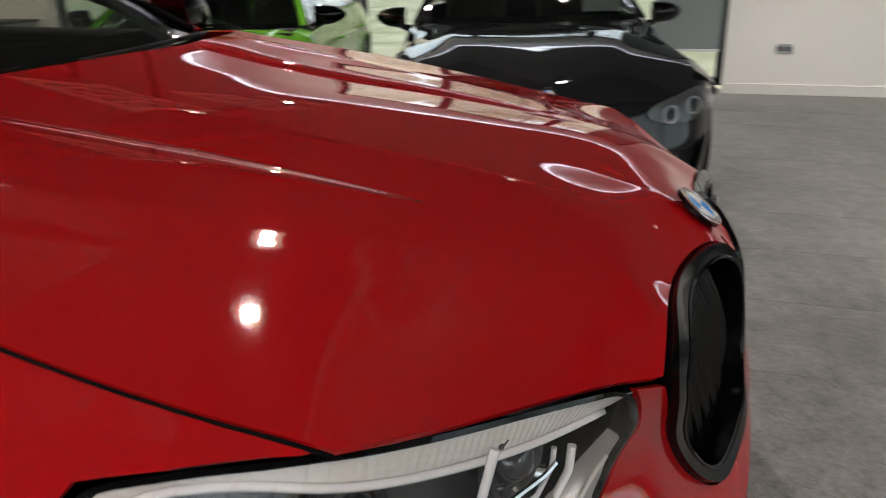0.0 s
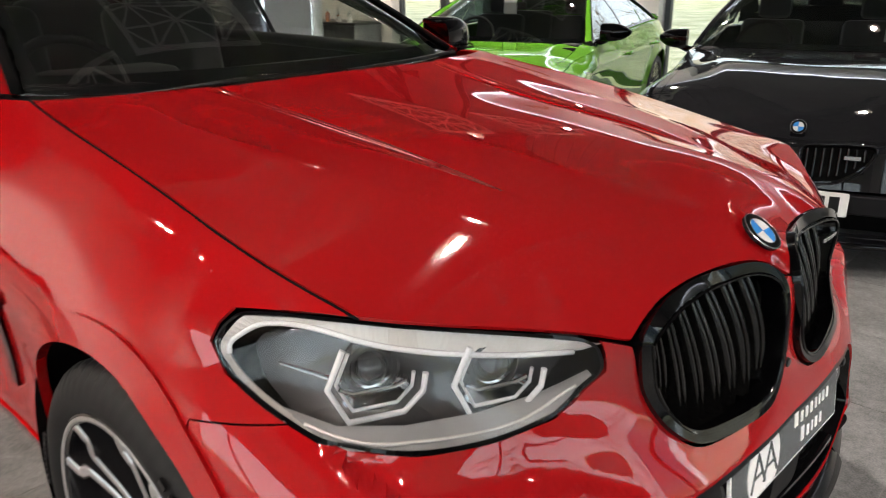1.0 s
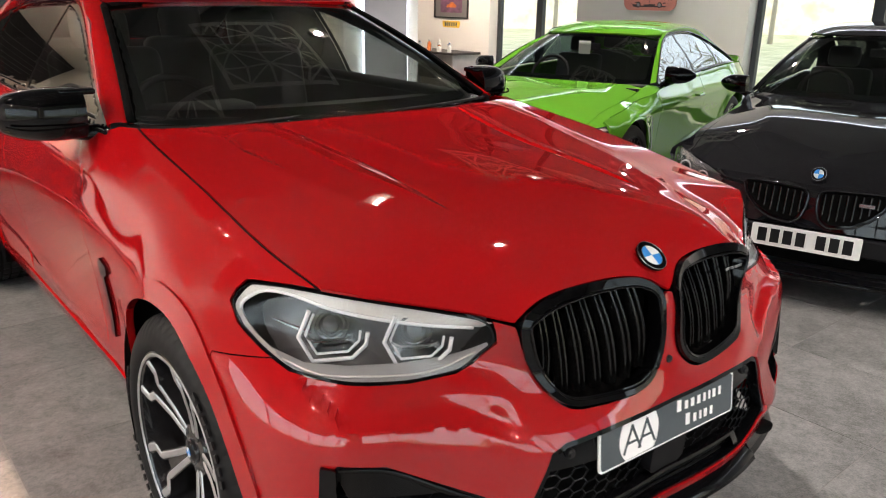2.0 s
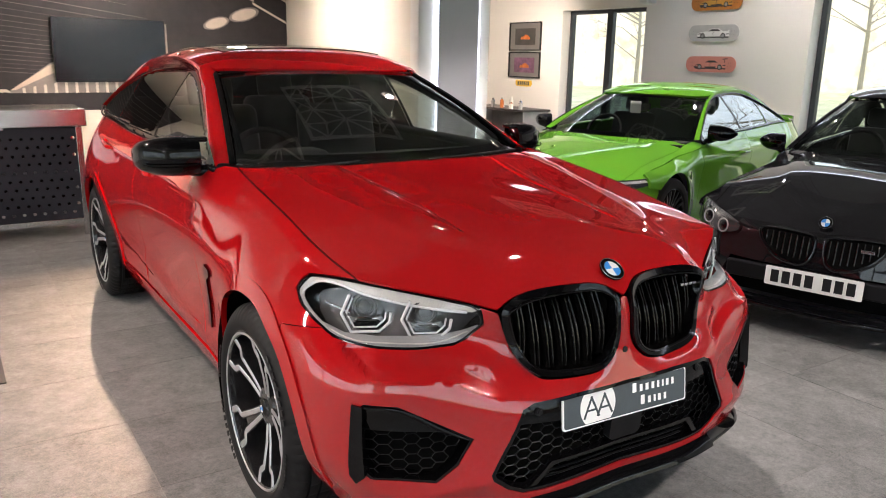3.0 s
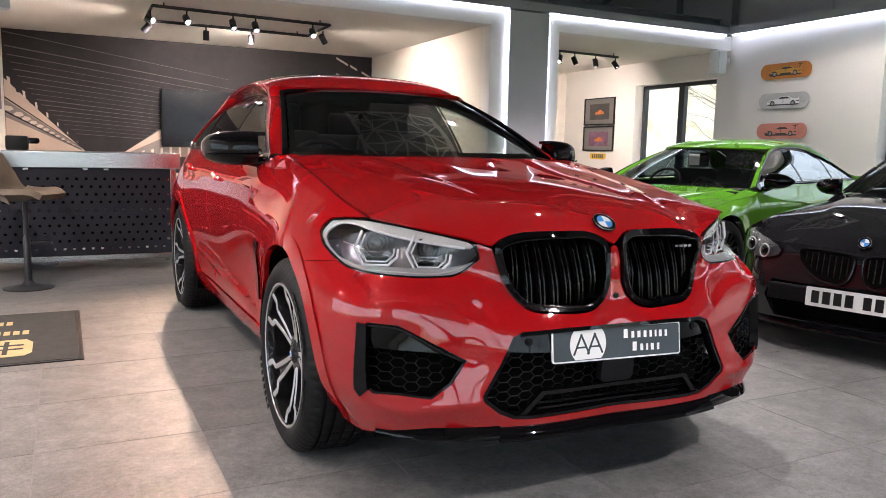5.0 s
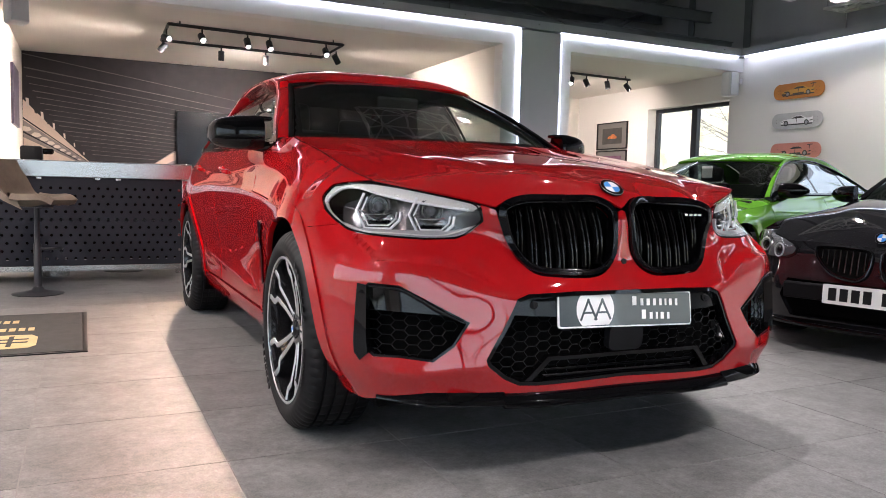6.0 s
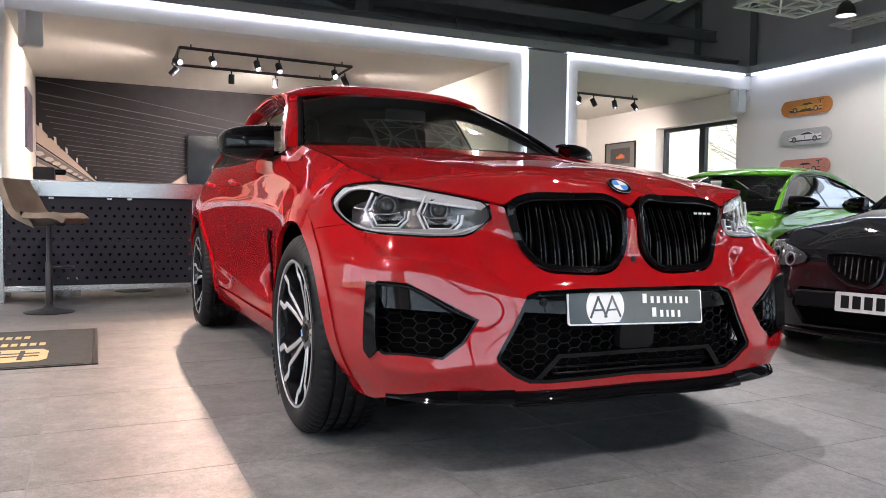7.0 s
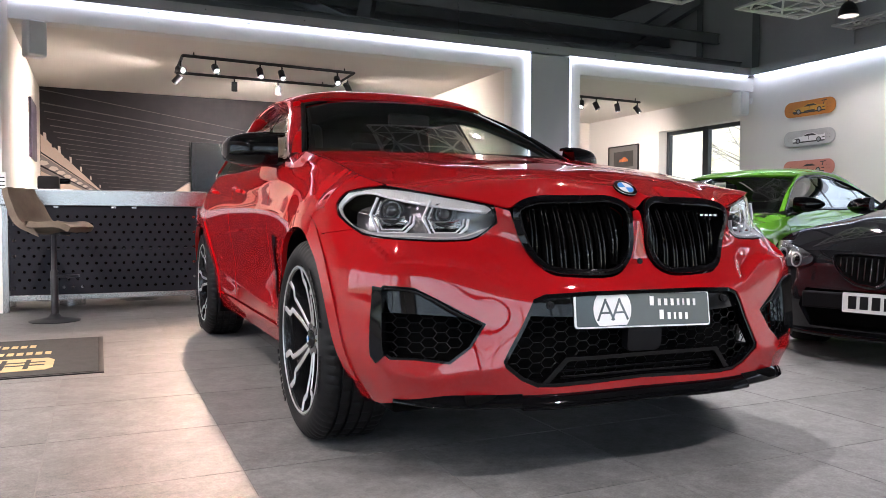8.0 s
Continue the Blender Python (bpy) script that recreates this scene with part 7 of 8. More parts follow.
w3 = thing("window_3", Matrix.Translation((3.3, YF, 0.25)), "wide dark-framed shop window behind the camera", "window", kind="structure")
for i in range(5):
    a = -8.46 + i * 2.83
    part("mullion", box(a, a + 0.08, -0.14, -0.06, 0, 2.65, 0.004), FRAME_BLACK, w3)
    if i < 4:
        part("pane", box(a + 0.08, a + 2.83, -0.103, -0.097, 0.06, 2.59), PANE, w3).visible_shadow = False
for a, b in ((0.0, 0.07), (2.58, 2.65)):
    part("window_frame", box(-8.5, 2.9, -0.13, -0.07, a, b, 0.004), FRAME_BLACK, w3)


w4 = thing("window_4", Matrix.Translation((XFAR, -1.9, 0.3)), "wide dark-framed window in the far side wall", "window", kind="structure")
for i in range(7):
    a = -4.30 + i * 1.42
    part("mullion", box(-0.14, -0.06, a, a + 0.08, 0, 2.4, 0.004), FRAME_BLACK, w4)
    if i < 6:
        part("pane", box(-0.103, -0.097, a + 0.08, a + 1.42, 0.06, 2.34), PANE, w4).visible_shadow = False
for a, b in ((0.0, 0.07), (2.33, 2.40)):
    part("window_frame", box(-0.13, -0.07, -4.30, 4.30, a, b, 0.004), FRAME_BLACK, w4)


def glow_view(name, base, tone, emit):
    """A pale meadow or hedge, far out of focus, whose emission stands in for daylight."""
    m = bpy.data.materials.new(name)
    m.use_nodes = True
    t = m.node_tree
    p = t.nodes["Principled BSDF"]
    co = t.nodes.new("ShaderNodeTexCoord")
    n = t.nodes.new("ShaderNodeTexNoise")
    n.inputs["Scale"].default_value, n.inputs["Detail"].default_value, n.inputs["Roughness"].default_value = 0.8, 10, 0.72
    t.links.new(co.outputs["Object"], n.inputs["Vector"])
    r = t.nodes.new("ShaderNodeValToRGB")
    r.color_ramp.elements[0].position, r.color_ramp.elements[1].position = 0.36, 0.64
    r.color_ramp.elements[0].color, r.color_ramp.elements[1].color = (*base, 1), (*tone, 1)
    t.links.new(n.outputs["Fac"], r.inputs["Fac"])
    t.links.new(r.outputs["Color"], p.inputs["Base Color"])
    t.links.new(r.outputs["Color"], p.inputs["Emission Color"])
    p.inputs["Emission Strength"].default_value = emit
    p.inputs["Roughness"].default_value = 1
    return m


# grass that emits its own colour, in place of the sun on it
MEADOW_GLOW = glow_view("meadow", (0.44, 0.44, 0.22), (0.74, 0.70, 0.50), 0.65)
# both tree colours are paled towards white for haze, and emit for daylight
HEDGE_GLOW = glow_view("hazed_far_trees", (0.74, 0.60, 0.38), (0.98, 0.93, 0.82), 0.74)
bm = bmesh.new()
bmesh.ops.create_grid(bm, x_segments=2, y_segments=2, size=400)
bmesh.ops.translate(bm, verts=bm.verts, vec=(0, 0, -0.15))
tagged(part("ground", bm, MEADOW_GLOW), "pale grass outside the windows that glows in place of sunlight", "ground", kind="structure")
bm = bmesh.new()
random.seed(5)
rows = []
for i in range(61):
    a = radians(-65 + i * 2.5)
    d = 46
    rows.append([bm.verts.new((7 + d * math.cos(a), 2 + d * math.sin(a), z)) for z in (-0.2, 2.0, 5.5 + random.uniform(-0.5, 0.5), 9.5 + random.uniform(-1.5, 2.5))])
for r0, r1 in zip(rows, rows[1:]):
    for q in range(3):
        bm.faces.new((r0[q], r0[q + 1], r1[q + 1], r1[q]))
tagged(part("backdrop", bm, HEDGE_GLOW), "far golden trees beyond the meadow, paled as by haze and glowing", "trees", kind="structure")
HAZE = glow_view("bright_haze", (0.70, 0.78, 0.88), (0.92, 0.97, 1.0), 1.0)
BRIGHT = glow_view("bright_sky", (0.80, 0.87, 0.95), (0.95, 0.98, 1.0), 1.9)
rows = []
bm = bmesh.new()
for i in range(62):
    a = radians(-66 + i * 2.5)
    rows.append([bm.verts.new((7 + 48 * math.cos(a), 2 + 48 * math.sin(a), z)) for z in (-0.2, 8, 16, 24)])
for r0, r1 in zip(rows, rows[1:]):
    for q in range(3):
        bm.faces.new((r0[q], r0[q + 1], r1[q + 1], r1[q]))
tagged(part("backdrop_sky", bm, BRIGHT), "bright pale sky behind the far trees", "sky", kind="structure")
bm = bmesh.new()
rows = []
for i in range(76):
    rows.append([bm.verts.new((46 * math.cos(radians(-218 + i * 2)), 46 * math.sin(radians(-218 + i * 2)), z)) for z in (-0.2, 7.0, 15, 24)])
for r0, r1 in zip(rows, rows[1:]):
    for q in range(3):
        bm.faces.new((r0[q], r0[q + 1], r1[q + 1], r1[q]))
tagged(part("backdrop_south", bm, HAZE), "bright hazy sky beyond the shop front", "sky", kind="structure")
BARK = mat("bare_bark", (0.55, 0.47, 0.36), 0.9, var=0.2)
random.seed(11)


def bare_tree(x, y, h):
    """A bare winter tree: tapered trunk, limbs and thin twigs."""
    t = thing("bare_tree", Matrix.Translation((x, y, -0.15)), "bare winter tree with thin twigs on the meadow", "tree", "trees outside")
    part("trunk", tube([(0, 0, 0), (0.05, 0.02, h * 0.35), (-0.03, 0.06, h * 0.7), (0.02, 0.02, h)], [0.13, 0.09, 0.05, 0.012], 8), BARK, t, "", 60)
    bm = bmesh.new()
    for i in range(26):
        z0 = h * random.uniform(0.22, 0.9)
        a = random.uniform(0, 6.28)
        ln = (h - z0) * random.uniform(0.35, 0.8) + 0.4
        p0 = Vector((0, 0, z0))
        p1 = p0 + Vector((math.cos(a) * ln * 0.5, math.sin(a) * ln * 0.5, ln * 0.25))
        p2 = p0 + Vector((math.cos(a + 0.2) * ln, math.sin(a + 0.2) * ln, ln * random.uniform(0.2, 0.7)))
        tube([p0, p1, p2], [0.035, 0.02, 0.006], 5, bm)
        for j in range(5):
            q = p1.lerp(p2, random.random())
            b = a + random.uniform(-1.2, 1.2)
            l2 = ln * random.uniform(0.15, 0.4)
            tube([q, q + Vector((math.cos(b) * l2, math.sin(b) * l2, l2 * random.uniform(-0.3, 0.7)))], [0.014, 0.004], 4, bm)
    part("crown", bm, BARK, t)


for x, y, h in ((34, 17, 9), (31, 3.0, 8), (38, -4.0, 9), (30, 27, 8), (19, 2.6, 8), (21, -0.4, 9), (-3.5, -17, 9), (3.0, -15, 8), (8.5, -16, 9)):
    bare_tree(x, y, h)

# ---------------------------------------------------------------- wall of the counter room: mural and screen
MUR_DARK = mat("mural_dark", (0.034, 0.031, 0.034), 0.6, spec=0.15, var=0.25, scale=1.2, fine=8)
MUR_LINE = mat("mural_batten", (0.092, 0.084, 0.084), 0.6, var=0.35, scale=1.0, fine=14)
MUR_CREAM = mat("mural_lit_wall", (0.58, 0.46, 0.38), 0.6, var=0.12, scale=2)
MUR_GREY = mat("mural_grey", (0.23, 0.20, 0.19), 0.6, var=0.3, scale=3)
MUR_PALE = mat("mural_pale", (0.60, 0.52, 0.46), 0.6, var=0.15, scale=4)
mural = thing("mural", Matrix.Translation((0.44, YB, 1.35)), "dark wall mural of a long hall in perspective", "mural")
MX, MZ = 0.44, 1.35


def flat(nm, pts, layer, material, smooth_it=False):
    """A flat printed shape on the mural; pts in room x and z."""
    q = [(x - MX, z - MZ) for x, z in pts]
    if poly_area(q) < 0:
        q = q[::-1]
    return part(nm, prism(q, 0.0015, m=pose(0, -0.004 - 0.0022 * layer, 0, 90, 0, 0)), material, mural)


part("mural_panel", box(-2.78, 2.78, -0.006, -0.001, -0.60, 1.345), MUR_DARK, mural)
# ceiling battens of the pictured hall, crowding towards its far end
random.seed(9)
for i in range(17):
    f = (i / 17) ** 0.72
    zl, zr = 2.66 - 1.42 * f, 2.36 - 1.24 * f
    xl = -2.33 + 0.95 * f * f
    xr = 0.9 + 0.2 * (1 - f) - random.uniform(0.0, 0.9)
    h = (0.014 + random.uniform(-0.005, 0.008)) * (1 - 0.65 * f)
    u = (xr - xl) / (1.0 - xl)
    ze = zl + (zr - 0.22 * (1 - f) - zl) * u
    flat("batten", [(xl, zl), (xr, ze), (xr, ze - h * 0.25), (xl, zl - h)], 1, MUR_LINE)
flat("lit_wall", [(-2.335, 2.03), (-1.98, 1.66), (-1.60, 1.28), (-1.36, 1.06), (-1.36, 0.99), (-2.335, 0.99)], 2, MUR_CREAM)
flat("gantry", [(-2.335, 1.74), (-1.40, 1.10), (-1.40, 1.06), (-2.335, 1.50)], 3, MUR_GREY)
for i in range(11):
    f = i / 11
    x = -2.30 + 0.86 * f ** 0.8
    z = 1.62 - 0.52 * f ** 0.8
    s = 0.060 * (1 - f) + 0.010
    flat("gantry_lamp", [(x - s, z), (x - s * 0.4, z + s * 0.5), (x + s * 0.6, z + s * 0.35), (x + s, z - s * 0.2), (x + s * 0.2, z - s * 0.55), (x - s * 0.7, z - s * 0.35)], 4, MUR_PALE)
for dz in (0.10, -0.06):
    flat("gantry_rail", [(-2.335, 1.66 + dz * 1.2), (-1.40, 1.085 + dz * 0.2), (-1.40, 1.077 + dz * 0.2), (-2.335, 1.635 + dz * 1.2)], 4, MUR_DARK)
for i in range(13):
    f = i / 13
    x = -2.30 + 0.90 * f ** 0.85
    z = 1.99 - 0.86 * f ** 0.85
    s = 0.055 * (1 - f) + 0.008
    flat("bracket", [(x, z + s), (x + s * 0.6, z + s * 0.8), (x + s * 0.7, z - s), (x + s * 0.1, z - s * 0.8)], 3, (MUR_PALE, MUR_DARK)[i % 2])
flat("right_wall", [(-0.90, 1.00), (-0.36, 1.38), (0.2, 1.62), (1.20, 1.95), (1.20, 0.99), (-0.90, 0.99)], 2, MUR_GREY)
flat("right_wall_light", [(-0.86, 1.03), (-0.36, 1.36), (0.2, 1.58), (0.2, 1.46), (-0.36, 1.24), (-0.80, 1.03)], 3, MUR_CREAM)
for i in range(15):
    x = -0.72 + 0.13 * i
    flat("pillar_line", [(x, 0.99), (x + 0.035, 0.99), (x + 0.035, 1.06 + 0.022 * i), (x, 1.05 + 0.022 * i)], 4, MUR_PALE)
flat("floor_line", [(-1.36, 1.04), (-0.90, 1.04), (-0.86, 1.00), (-1.40, 1.00)], 3, MUR_PALE)
for x, z, w, h in ((2.36, 2.13, 0.19, 0.085), (1.93, 1.99, 0.16, 0.075)):
    for grow, layer, ink in ((1.22, 3, MUR_GREY), (1.0, 4, MUR_PALE)):
        flat("hall_lamp", [(x + grow * (w * math.cos(a) + 0.35 * h * math.sin(a)), z + grow * (h * math.sin(a) + 0.18 * w * math.cos(a))) for a in np.linspace(0, 2 * math.pi, 25)[:-1]], layer, ink)
for x0, z0, x1, z1 in ((2.42, 2.66, 2.62, 2.56), (2.66, 2.55, 2.78, 2.49), (2.86, 2.46, 3.18, 2.30), (2.50, 2.32, 3.18, 1.98), (2.42, 2.40, 2.52, 2.36)):
    flat("light_streak", [(x0, z0), (x1, z1), (x1, z1 - 0.035), (x0, z0 - 0.035)], 3, MUR_PALE)

tv = thing("television", Matrix.Translation((0.42, YB - 0.07, 1.565)), "large black flat television on the mural wall", "television")
part("tv_casing", box(-0.735, 0.735, -0.025, 0.040, -0.43, 0.43, 0.006), BLACK_PLASTIC, tv)
part("tv_screen", box(-0.722, 0.722, -0.029, -0.026, -0.410, 0.418), mat("tv_glass", (0.006, 0.006, 0.008), 0.16, spec=0.5, var=0.1), tv, "dark glossy screen")
part("wall_bracket", box(-0.2, 0.2, 0.040, 0.068, -0.15, 0.15), BLACK_METAL, tv)

# ---------------------------------------------------------------- counter, stools, mat
counter = thing("counter", Matrix.Translation((-1.52, 4.75, 0)), "brushed steel counter with a black perforated front panel", "counter")
part("worktop_edge", box(-0.86, 0.86, -0.02, 0.62, 0.935, 1.082, 0.008), STEEL, counter, "deep brushed steel edge")
part("rail", box(-0.80, 0.80, 0.0, 0.03, 0.10, 0.150, 0.003), STEEL, counter)
for x in (-0.815, 0.795):
    part("leg", box(x - 0.025, x + 0.025, -0.005, 0.05, 0.0, 0.935, 0.004), STEEL, counter)
    part("leg", box(x - 0.025, x + 0.025, 0.55, 0.60, 0.0, 0.935, 0.004), STEEL, counter)
# front panel with real holes in staggered rows
holes = []
for j in range(10):
    for i in range(21):
        x = -0.750 + i * 0.0766 + (0.0383 if j % 2 else 0)
        if x < 0.765:
            holes.append([(x + 0.0132 * math.cos(a), 0.212 + j * 0.0698 + 0.0132 * math.sin(a)) for a in np.linspace(0, 2 * math.pi, 13)[:-1]])
PERF = mat("black_perforated_sheet", (0.020, 0.021, 0.027), 0.6, spec=0.15, var=0.15, scale=5)
# added black sheet that gives the holes the dark of the counter's inside
part("inner_panel", box(-0.78, 0.78, 0.50, 0.53, 0.16, 0.93), LINER, counter, "black sheet added behind the holes to keep them dark")


def perforated(x0, x1, z0, z1):
    """A sheet with round holes, meshed cell by cell."""
    bm = bmesh.new()
    verts = [Vector((x0, z0)), Vector((x1, z0)), Vector((x1, z1)), Vector((x0, z1))]
    edges = [(0, 1), (1, 2), (2, 3), (3, 0)]
    for h in holes:
        k = len(verts)
        verts += [Vector(p) for p in h]
        edges += [(k + i, k + (i + 1) % len(h)) for i in range(len(h))]
    co, _, faces, _, _, _ = delaunay_2d_cdt(verts, edges, [], 0, 1e-6)
    q = np.array([(c.x, c.y) for c in co])
    cen = np.array([np.mean(h, 0) for h in holes])
    vs = [bm.verts.new((a, 0, b)) for a, b in q]
    for f in faces:
        c = q[list(f)].mean(0)
        if np.min(np.sum((cen - c) ** 2, 1)) > 0.0122 ** 2:
            bm.faces.new([vs[i] for i in f])
    ret = bmesh.ops.extrude_face_region(bm, geom=list(bm.faces))
    bmesh.ops.translate(bm, verts=[v for v in ret["geom"] if isinstance(v, bmesh.types.BMVert)], vec=(0, 0.003, 0))
    return bm


part("front_panel", perforated(-0.785, 0.785, 0.152, 0.932), PERF, counter, "black sheet with staggered round holes")
part("inner_shelf", box(-0.78, 0.78, 0.10, 0.58, 0.52, 0.54), BLACK_METAL, counter)
part("back_panel", box(-0.78, 0.78, 0.56, 0.58, 0.15, 0.93), BLACK_METAL, counter)
for x in (-0.60, -0.42, 0.05, 0.22):
    part("clip", box(x - 0.02, x + 0.02, -0.006, 0.004, 0.918, 0.934), STEEL, counter)

SUEDE = mat("brown_suede", (0.130, 0.106, 0.080), 0.85, var=0.22, scale=9, fine=90, bump=0.25)


def bar_stool(x, y, turn):
    """Gas-lift bar stool with a bucket seat."""
    s = thing("bar_stool", pose(x, y, 0, 0, 0, turn), "brown suede bar stool on a black pedestal", "stool", "bar stools at the counter")
    part("base_plate", spin([(0, 0.0), (0.185, 0.0), (0.19, 0.006), (0.12, 0.020), (0.05, 0.035), (0.030, 0.06), (0, 0.06)], 40), BLACK_METAL, s, "", 40)
    part("column", spin([(0.028, 0.05), (0.028, 0.40), (0.020, 0.41), (0.020, 0.70), (0, 0.70)], 20), BLACK_METAL, s, "", 40)
    part("foot_ring", tube([(0.02, 0, 0.36), (0.16, 0.08, 0.36), (0.20, 0, 0.36), (0.16, -0.08, 0.36), (0.02, 0, 0.36)], 0.011, 8), BLACK_METAL, s, "", 60)
    prof = spline([(0.24, 0.755), (0.20, 0.772), (0.05, 0.752), (-0.10, 0.752), (-0.175, 0.79), (-0.215, 0.89), (-0.245, 1.00), (-0.265, 1.065)], 26)
    bm = bmesh.new()
    rows = []
    for i, (px, pz) in enumerate(prof):
        t = i / 25
        w = 0.20 + 0.02 * math.sin(math.pi * t) - 0.05 * max(0, t - 0.75) * 4 * 0.5 - 0.03 * max(0, 0.15 - t) * 6
        row = []
        for k in range(11):
            v = k / 5 - 1
            lift = 0.055 * abs(v) ** 2.5 * math.sin(math.pi * min(1, t * 1.1))
            groove = -0.004 if k in (3, 7) else 0.0
            row.append(bm.verts.new((px + lift * (0.9 if t > 0.5 else 0.0), v * w, pz + lift * (0.25 if t > 0.5 else 1.0) + groove)))
        rows.append(row)
    for r0, r1 in zip(rows, rows[1:]):
        for k in range(10):
            bm.faces.new((r0[k], r0[k + 1], r1[k + 1], r1[k]))
    bmesh.ops.recalc_face_normals(bm, faces=bm.faces)
    bmesh.ops.solidify(bm, geom=list(bm.faces), thickness=0.048)
    part("seat", bm, SUEDE, s, "stitched brown suede shell", 60)
    part("seat_plate", box(-0.10, 0.10, -0.08, 0.08, 0.69, 0.74, 0.01), BLACK_METAL, s)
    return s


bar_stool(-1.925, 4.02, -28)
bar_stool(-1.226, 5.62, 180)
bar_stool(-2.02, 5.90, 200)
bn = thing("waste_bin", Matrix.Translation((-1.83, 5.30, 0)), "round brushed steel bin behind the counter", "bin")
part("bin_body", spin([(0, 0.0), (0.115, 0.0), (0.115, 0.30), (0.105, 0.30), (0.105, 0.02), (0, 0.02)], 32), STEEL, bn, "", 40)
part("bin_rim", spin([(0.117, 0.29), (0.117, 0.305), (0.103, 0.305), (0.103, 0.29)], 32, closed=True), BLACK_PLASTIC, bn, "", 40)

MAT_FIBRE = mat("mat_fibre", (0.035, 0.038, 0.036), 0.95, var=0.25, scale=12, fine=220, bump=0.5)
GOLD = mat("mat_gold_print", (0.50, 0.40, 0.20), 0.85, var=0.2, fine=160, bump=0.3)
rug = thing("door_mat", Matrix.Translation((-2.0, 2.28, 0)), "dark grey entrance mat with a pale gold emblem", "mat")
part("mat_surface", box(-0.395, 0.395, -0.65, 0.65, 0.0, 0.009, 0.003), MAT_FIBRE, rug)
for b in ((-0.415, -0.395, -0.67, 0.67), (0.395, 0.42, -0.67, 0.67), (-0.395, 0.395, -0.67, -0.65), (-0.395, 0.395, 0.65, 0.67)):
    part("mat_border", box(*b, 0.0, 0.006), BLACK_PLASTIC, rug)
shield = [(-0.22, -0.52), (0.13, -0.50), (0.165, -0.44), (0.165, -0.20), (0.13, -0.12), (-0.22, -0.10)]
emblem = part("mat_emblem", prism(shield, 0.0012, m=pose(0, 0, 0.009)), GOLD, rug, "pale gold emblem")
for i, o in enumerate((((-0.20, -0.36), (0.12, -0.36), (0.12, -0.33), (-0.20, -0.33)), ((-0.20, -0.27), (0.12, -0.27), (0.12, -0.24), (-0.20, -0.24)), ((0.02, -0.46), (0.045, -0.46), (0.045, -0.16), (0.02, -0.16)), ((-0.10, -0.46), (-0.075, -0.46), (-0.075, -0.16), (-0.10, -0.16)))):
    part("emblem_stroke", prism(o, 0.0010, m=pose(0, 0, 0.0103 + 0.0003 * i)), MAT_FIBRE, emblem)
for y0, n in ((0.02, 7), (0.30, 5)):
    bm = bmesh.new()
    for i in range(n):
        x = -0.20 + i * 0.05
        prism([(x, y0), (x + 0.034, y0), (x + 0.034, y0 + (0.10 if i else 0.13)), (x, y0 + (0.10 if i else 0.13))], 0.0012, bm, pose(0, 0, 0.009))
    part("mat_writing", bm, GOLD, rug, "a line of pale gold lettering")
card = thing("coffee_machine", Matrix.Translation((-1.98, 5.10, 1.082)), "small black coffee machine on the counter", "machine")
part("machine_body", box(-0.12, 0.06, -0.10, 0.12, 0.0, 0.13, 0.02), BLACK_PLASTIC, card, "", 40)
part("machine_head", box(0.02, 0.15, -0.05, 0.06, 0.06, 0.115, 0.02), GLOSS_BLACK, card, "", 40)
notice = thing("wall_notice", Matrix.Translation((XL, 4.66, 1.12)), "small white notice on the end post", "notice")
part("notice_card", box(-0.04, 0.03, 0.086, 0.089, -0.10, 0.10), WHITE_INK, notice)
for i in range(4):
    part("notice_line", box(-0.03, 0.02, 0.0845, 0.0858, 0.05 - 0.035 * i, 0.058 - 0.035 * i), BLACK_PLASTIC, notice)

# ---------------------------------------------------------------- pictures, decks, speakers, sockets
PIC_MOUNT = mat("picture_mount_grey", (0.17, 0.165, 0.16), 0.6, var=0.05)


def picture(name, y, z, w, h, material, glow, facing=-1, x=XR):
    p = thing(name, Matrix.Translation((x, y, z)), "black-framed car photograph with a grey mount", "picture", "framed pictures")
    f = facing
    d = lambda a, b: (min(a * f, b * f), max(a * f, b * f))
    for a0, a1, b0, b1 in ((-w / 2, w / 2, h / 2 - 0.02, h / 2), (-w / 2, w / 2, -h / 2, -h / 2 + 0.02), (-w / 2, -w / 2 + 0.02, -h / 2 + 0.02, h / 2 - 0.02), (w / 2 - 0.02, w / 2, -h / 2 + 0.02, h / 2 - 0.02)):
        part("picture_frame", box(*d(0.002, 0.03), a0, a1, b0, b1, 0.002), BLACK_PLASTIC, p)
    part("mount", box(*d(0.002, 0.012), -w / 2 + 0.02, w / 2 - 0.02, -h / 2 + 0.02, h / 2 - 0.02), PIC_MOUNT, p)
    part("photograph", box(*d(0.012, 0.014), -w * 0.32, w * 0.32, -h * 0.30, h * 0.28), material, p)
    if glow:
        # a small low car in side view
        o = [(-0.12, -0.03), (-0.10, 0.01), (-0.04, 0.022), (0.0, 0.05), (0.06, 0.05), (0.10, 0.02), (0.13, 0.01), (0.13, -0.03)]
        part("pictured_car", prism(o, 0.001, m=Matrix.Translation((0.0152 * f, 0, -0.02)) @ (WALL_R if f < 0 else WALL_L)), glow, p)
    return p


PH_DARK = mat("photo_dark", (0.05, 0.047, 0.045), 0.4, var=0.3, scale=8)
PH_DUSK = mat("photo_dusk", (0.16, 0.07, 0.13), 0.4, var=0.5, scale=5, fine=20)
PH_ORANGE = mat("photo_orange", (0.60, 0.16, 0.03), 0.4, var=0.3, scale=20)
PH_VIOLET = mat("photo_violet", (0.055, 0.045, 0.070), 0.4, var=0.6, scale=4, fine=12)
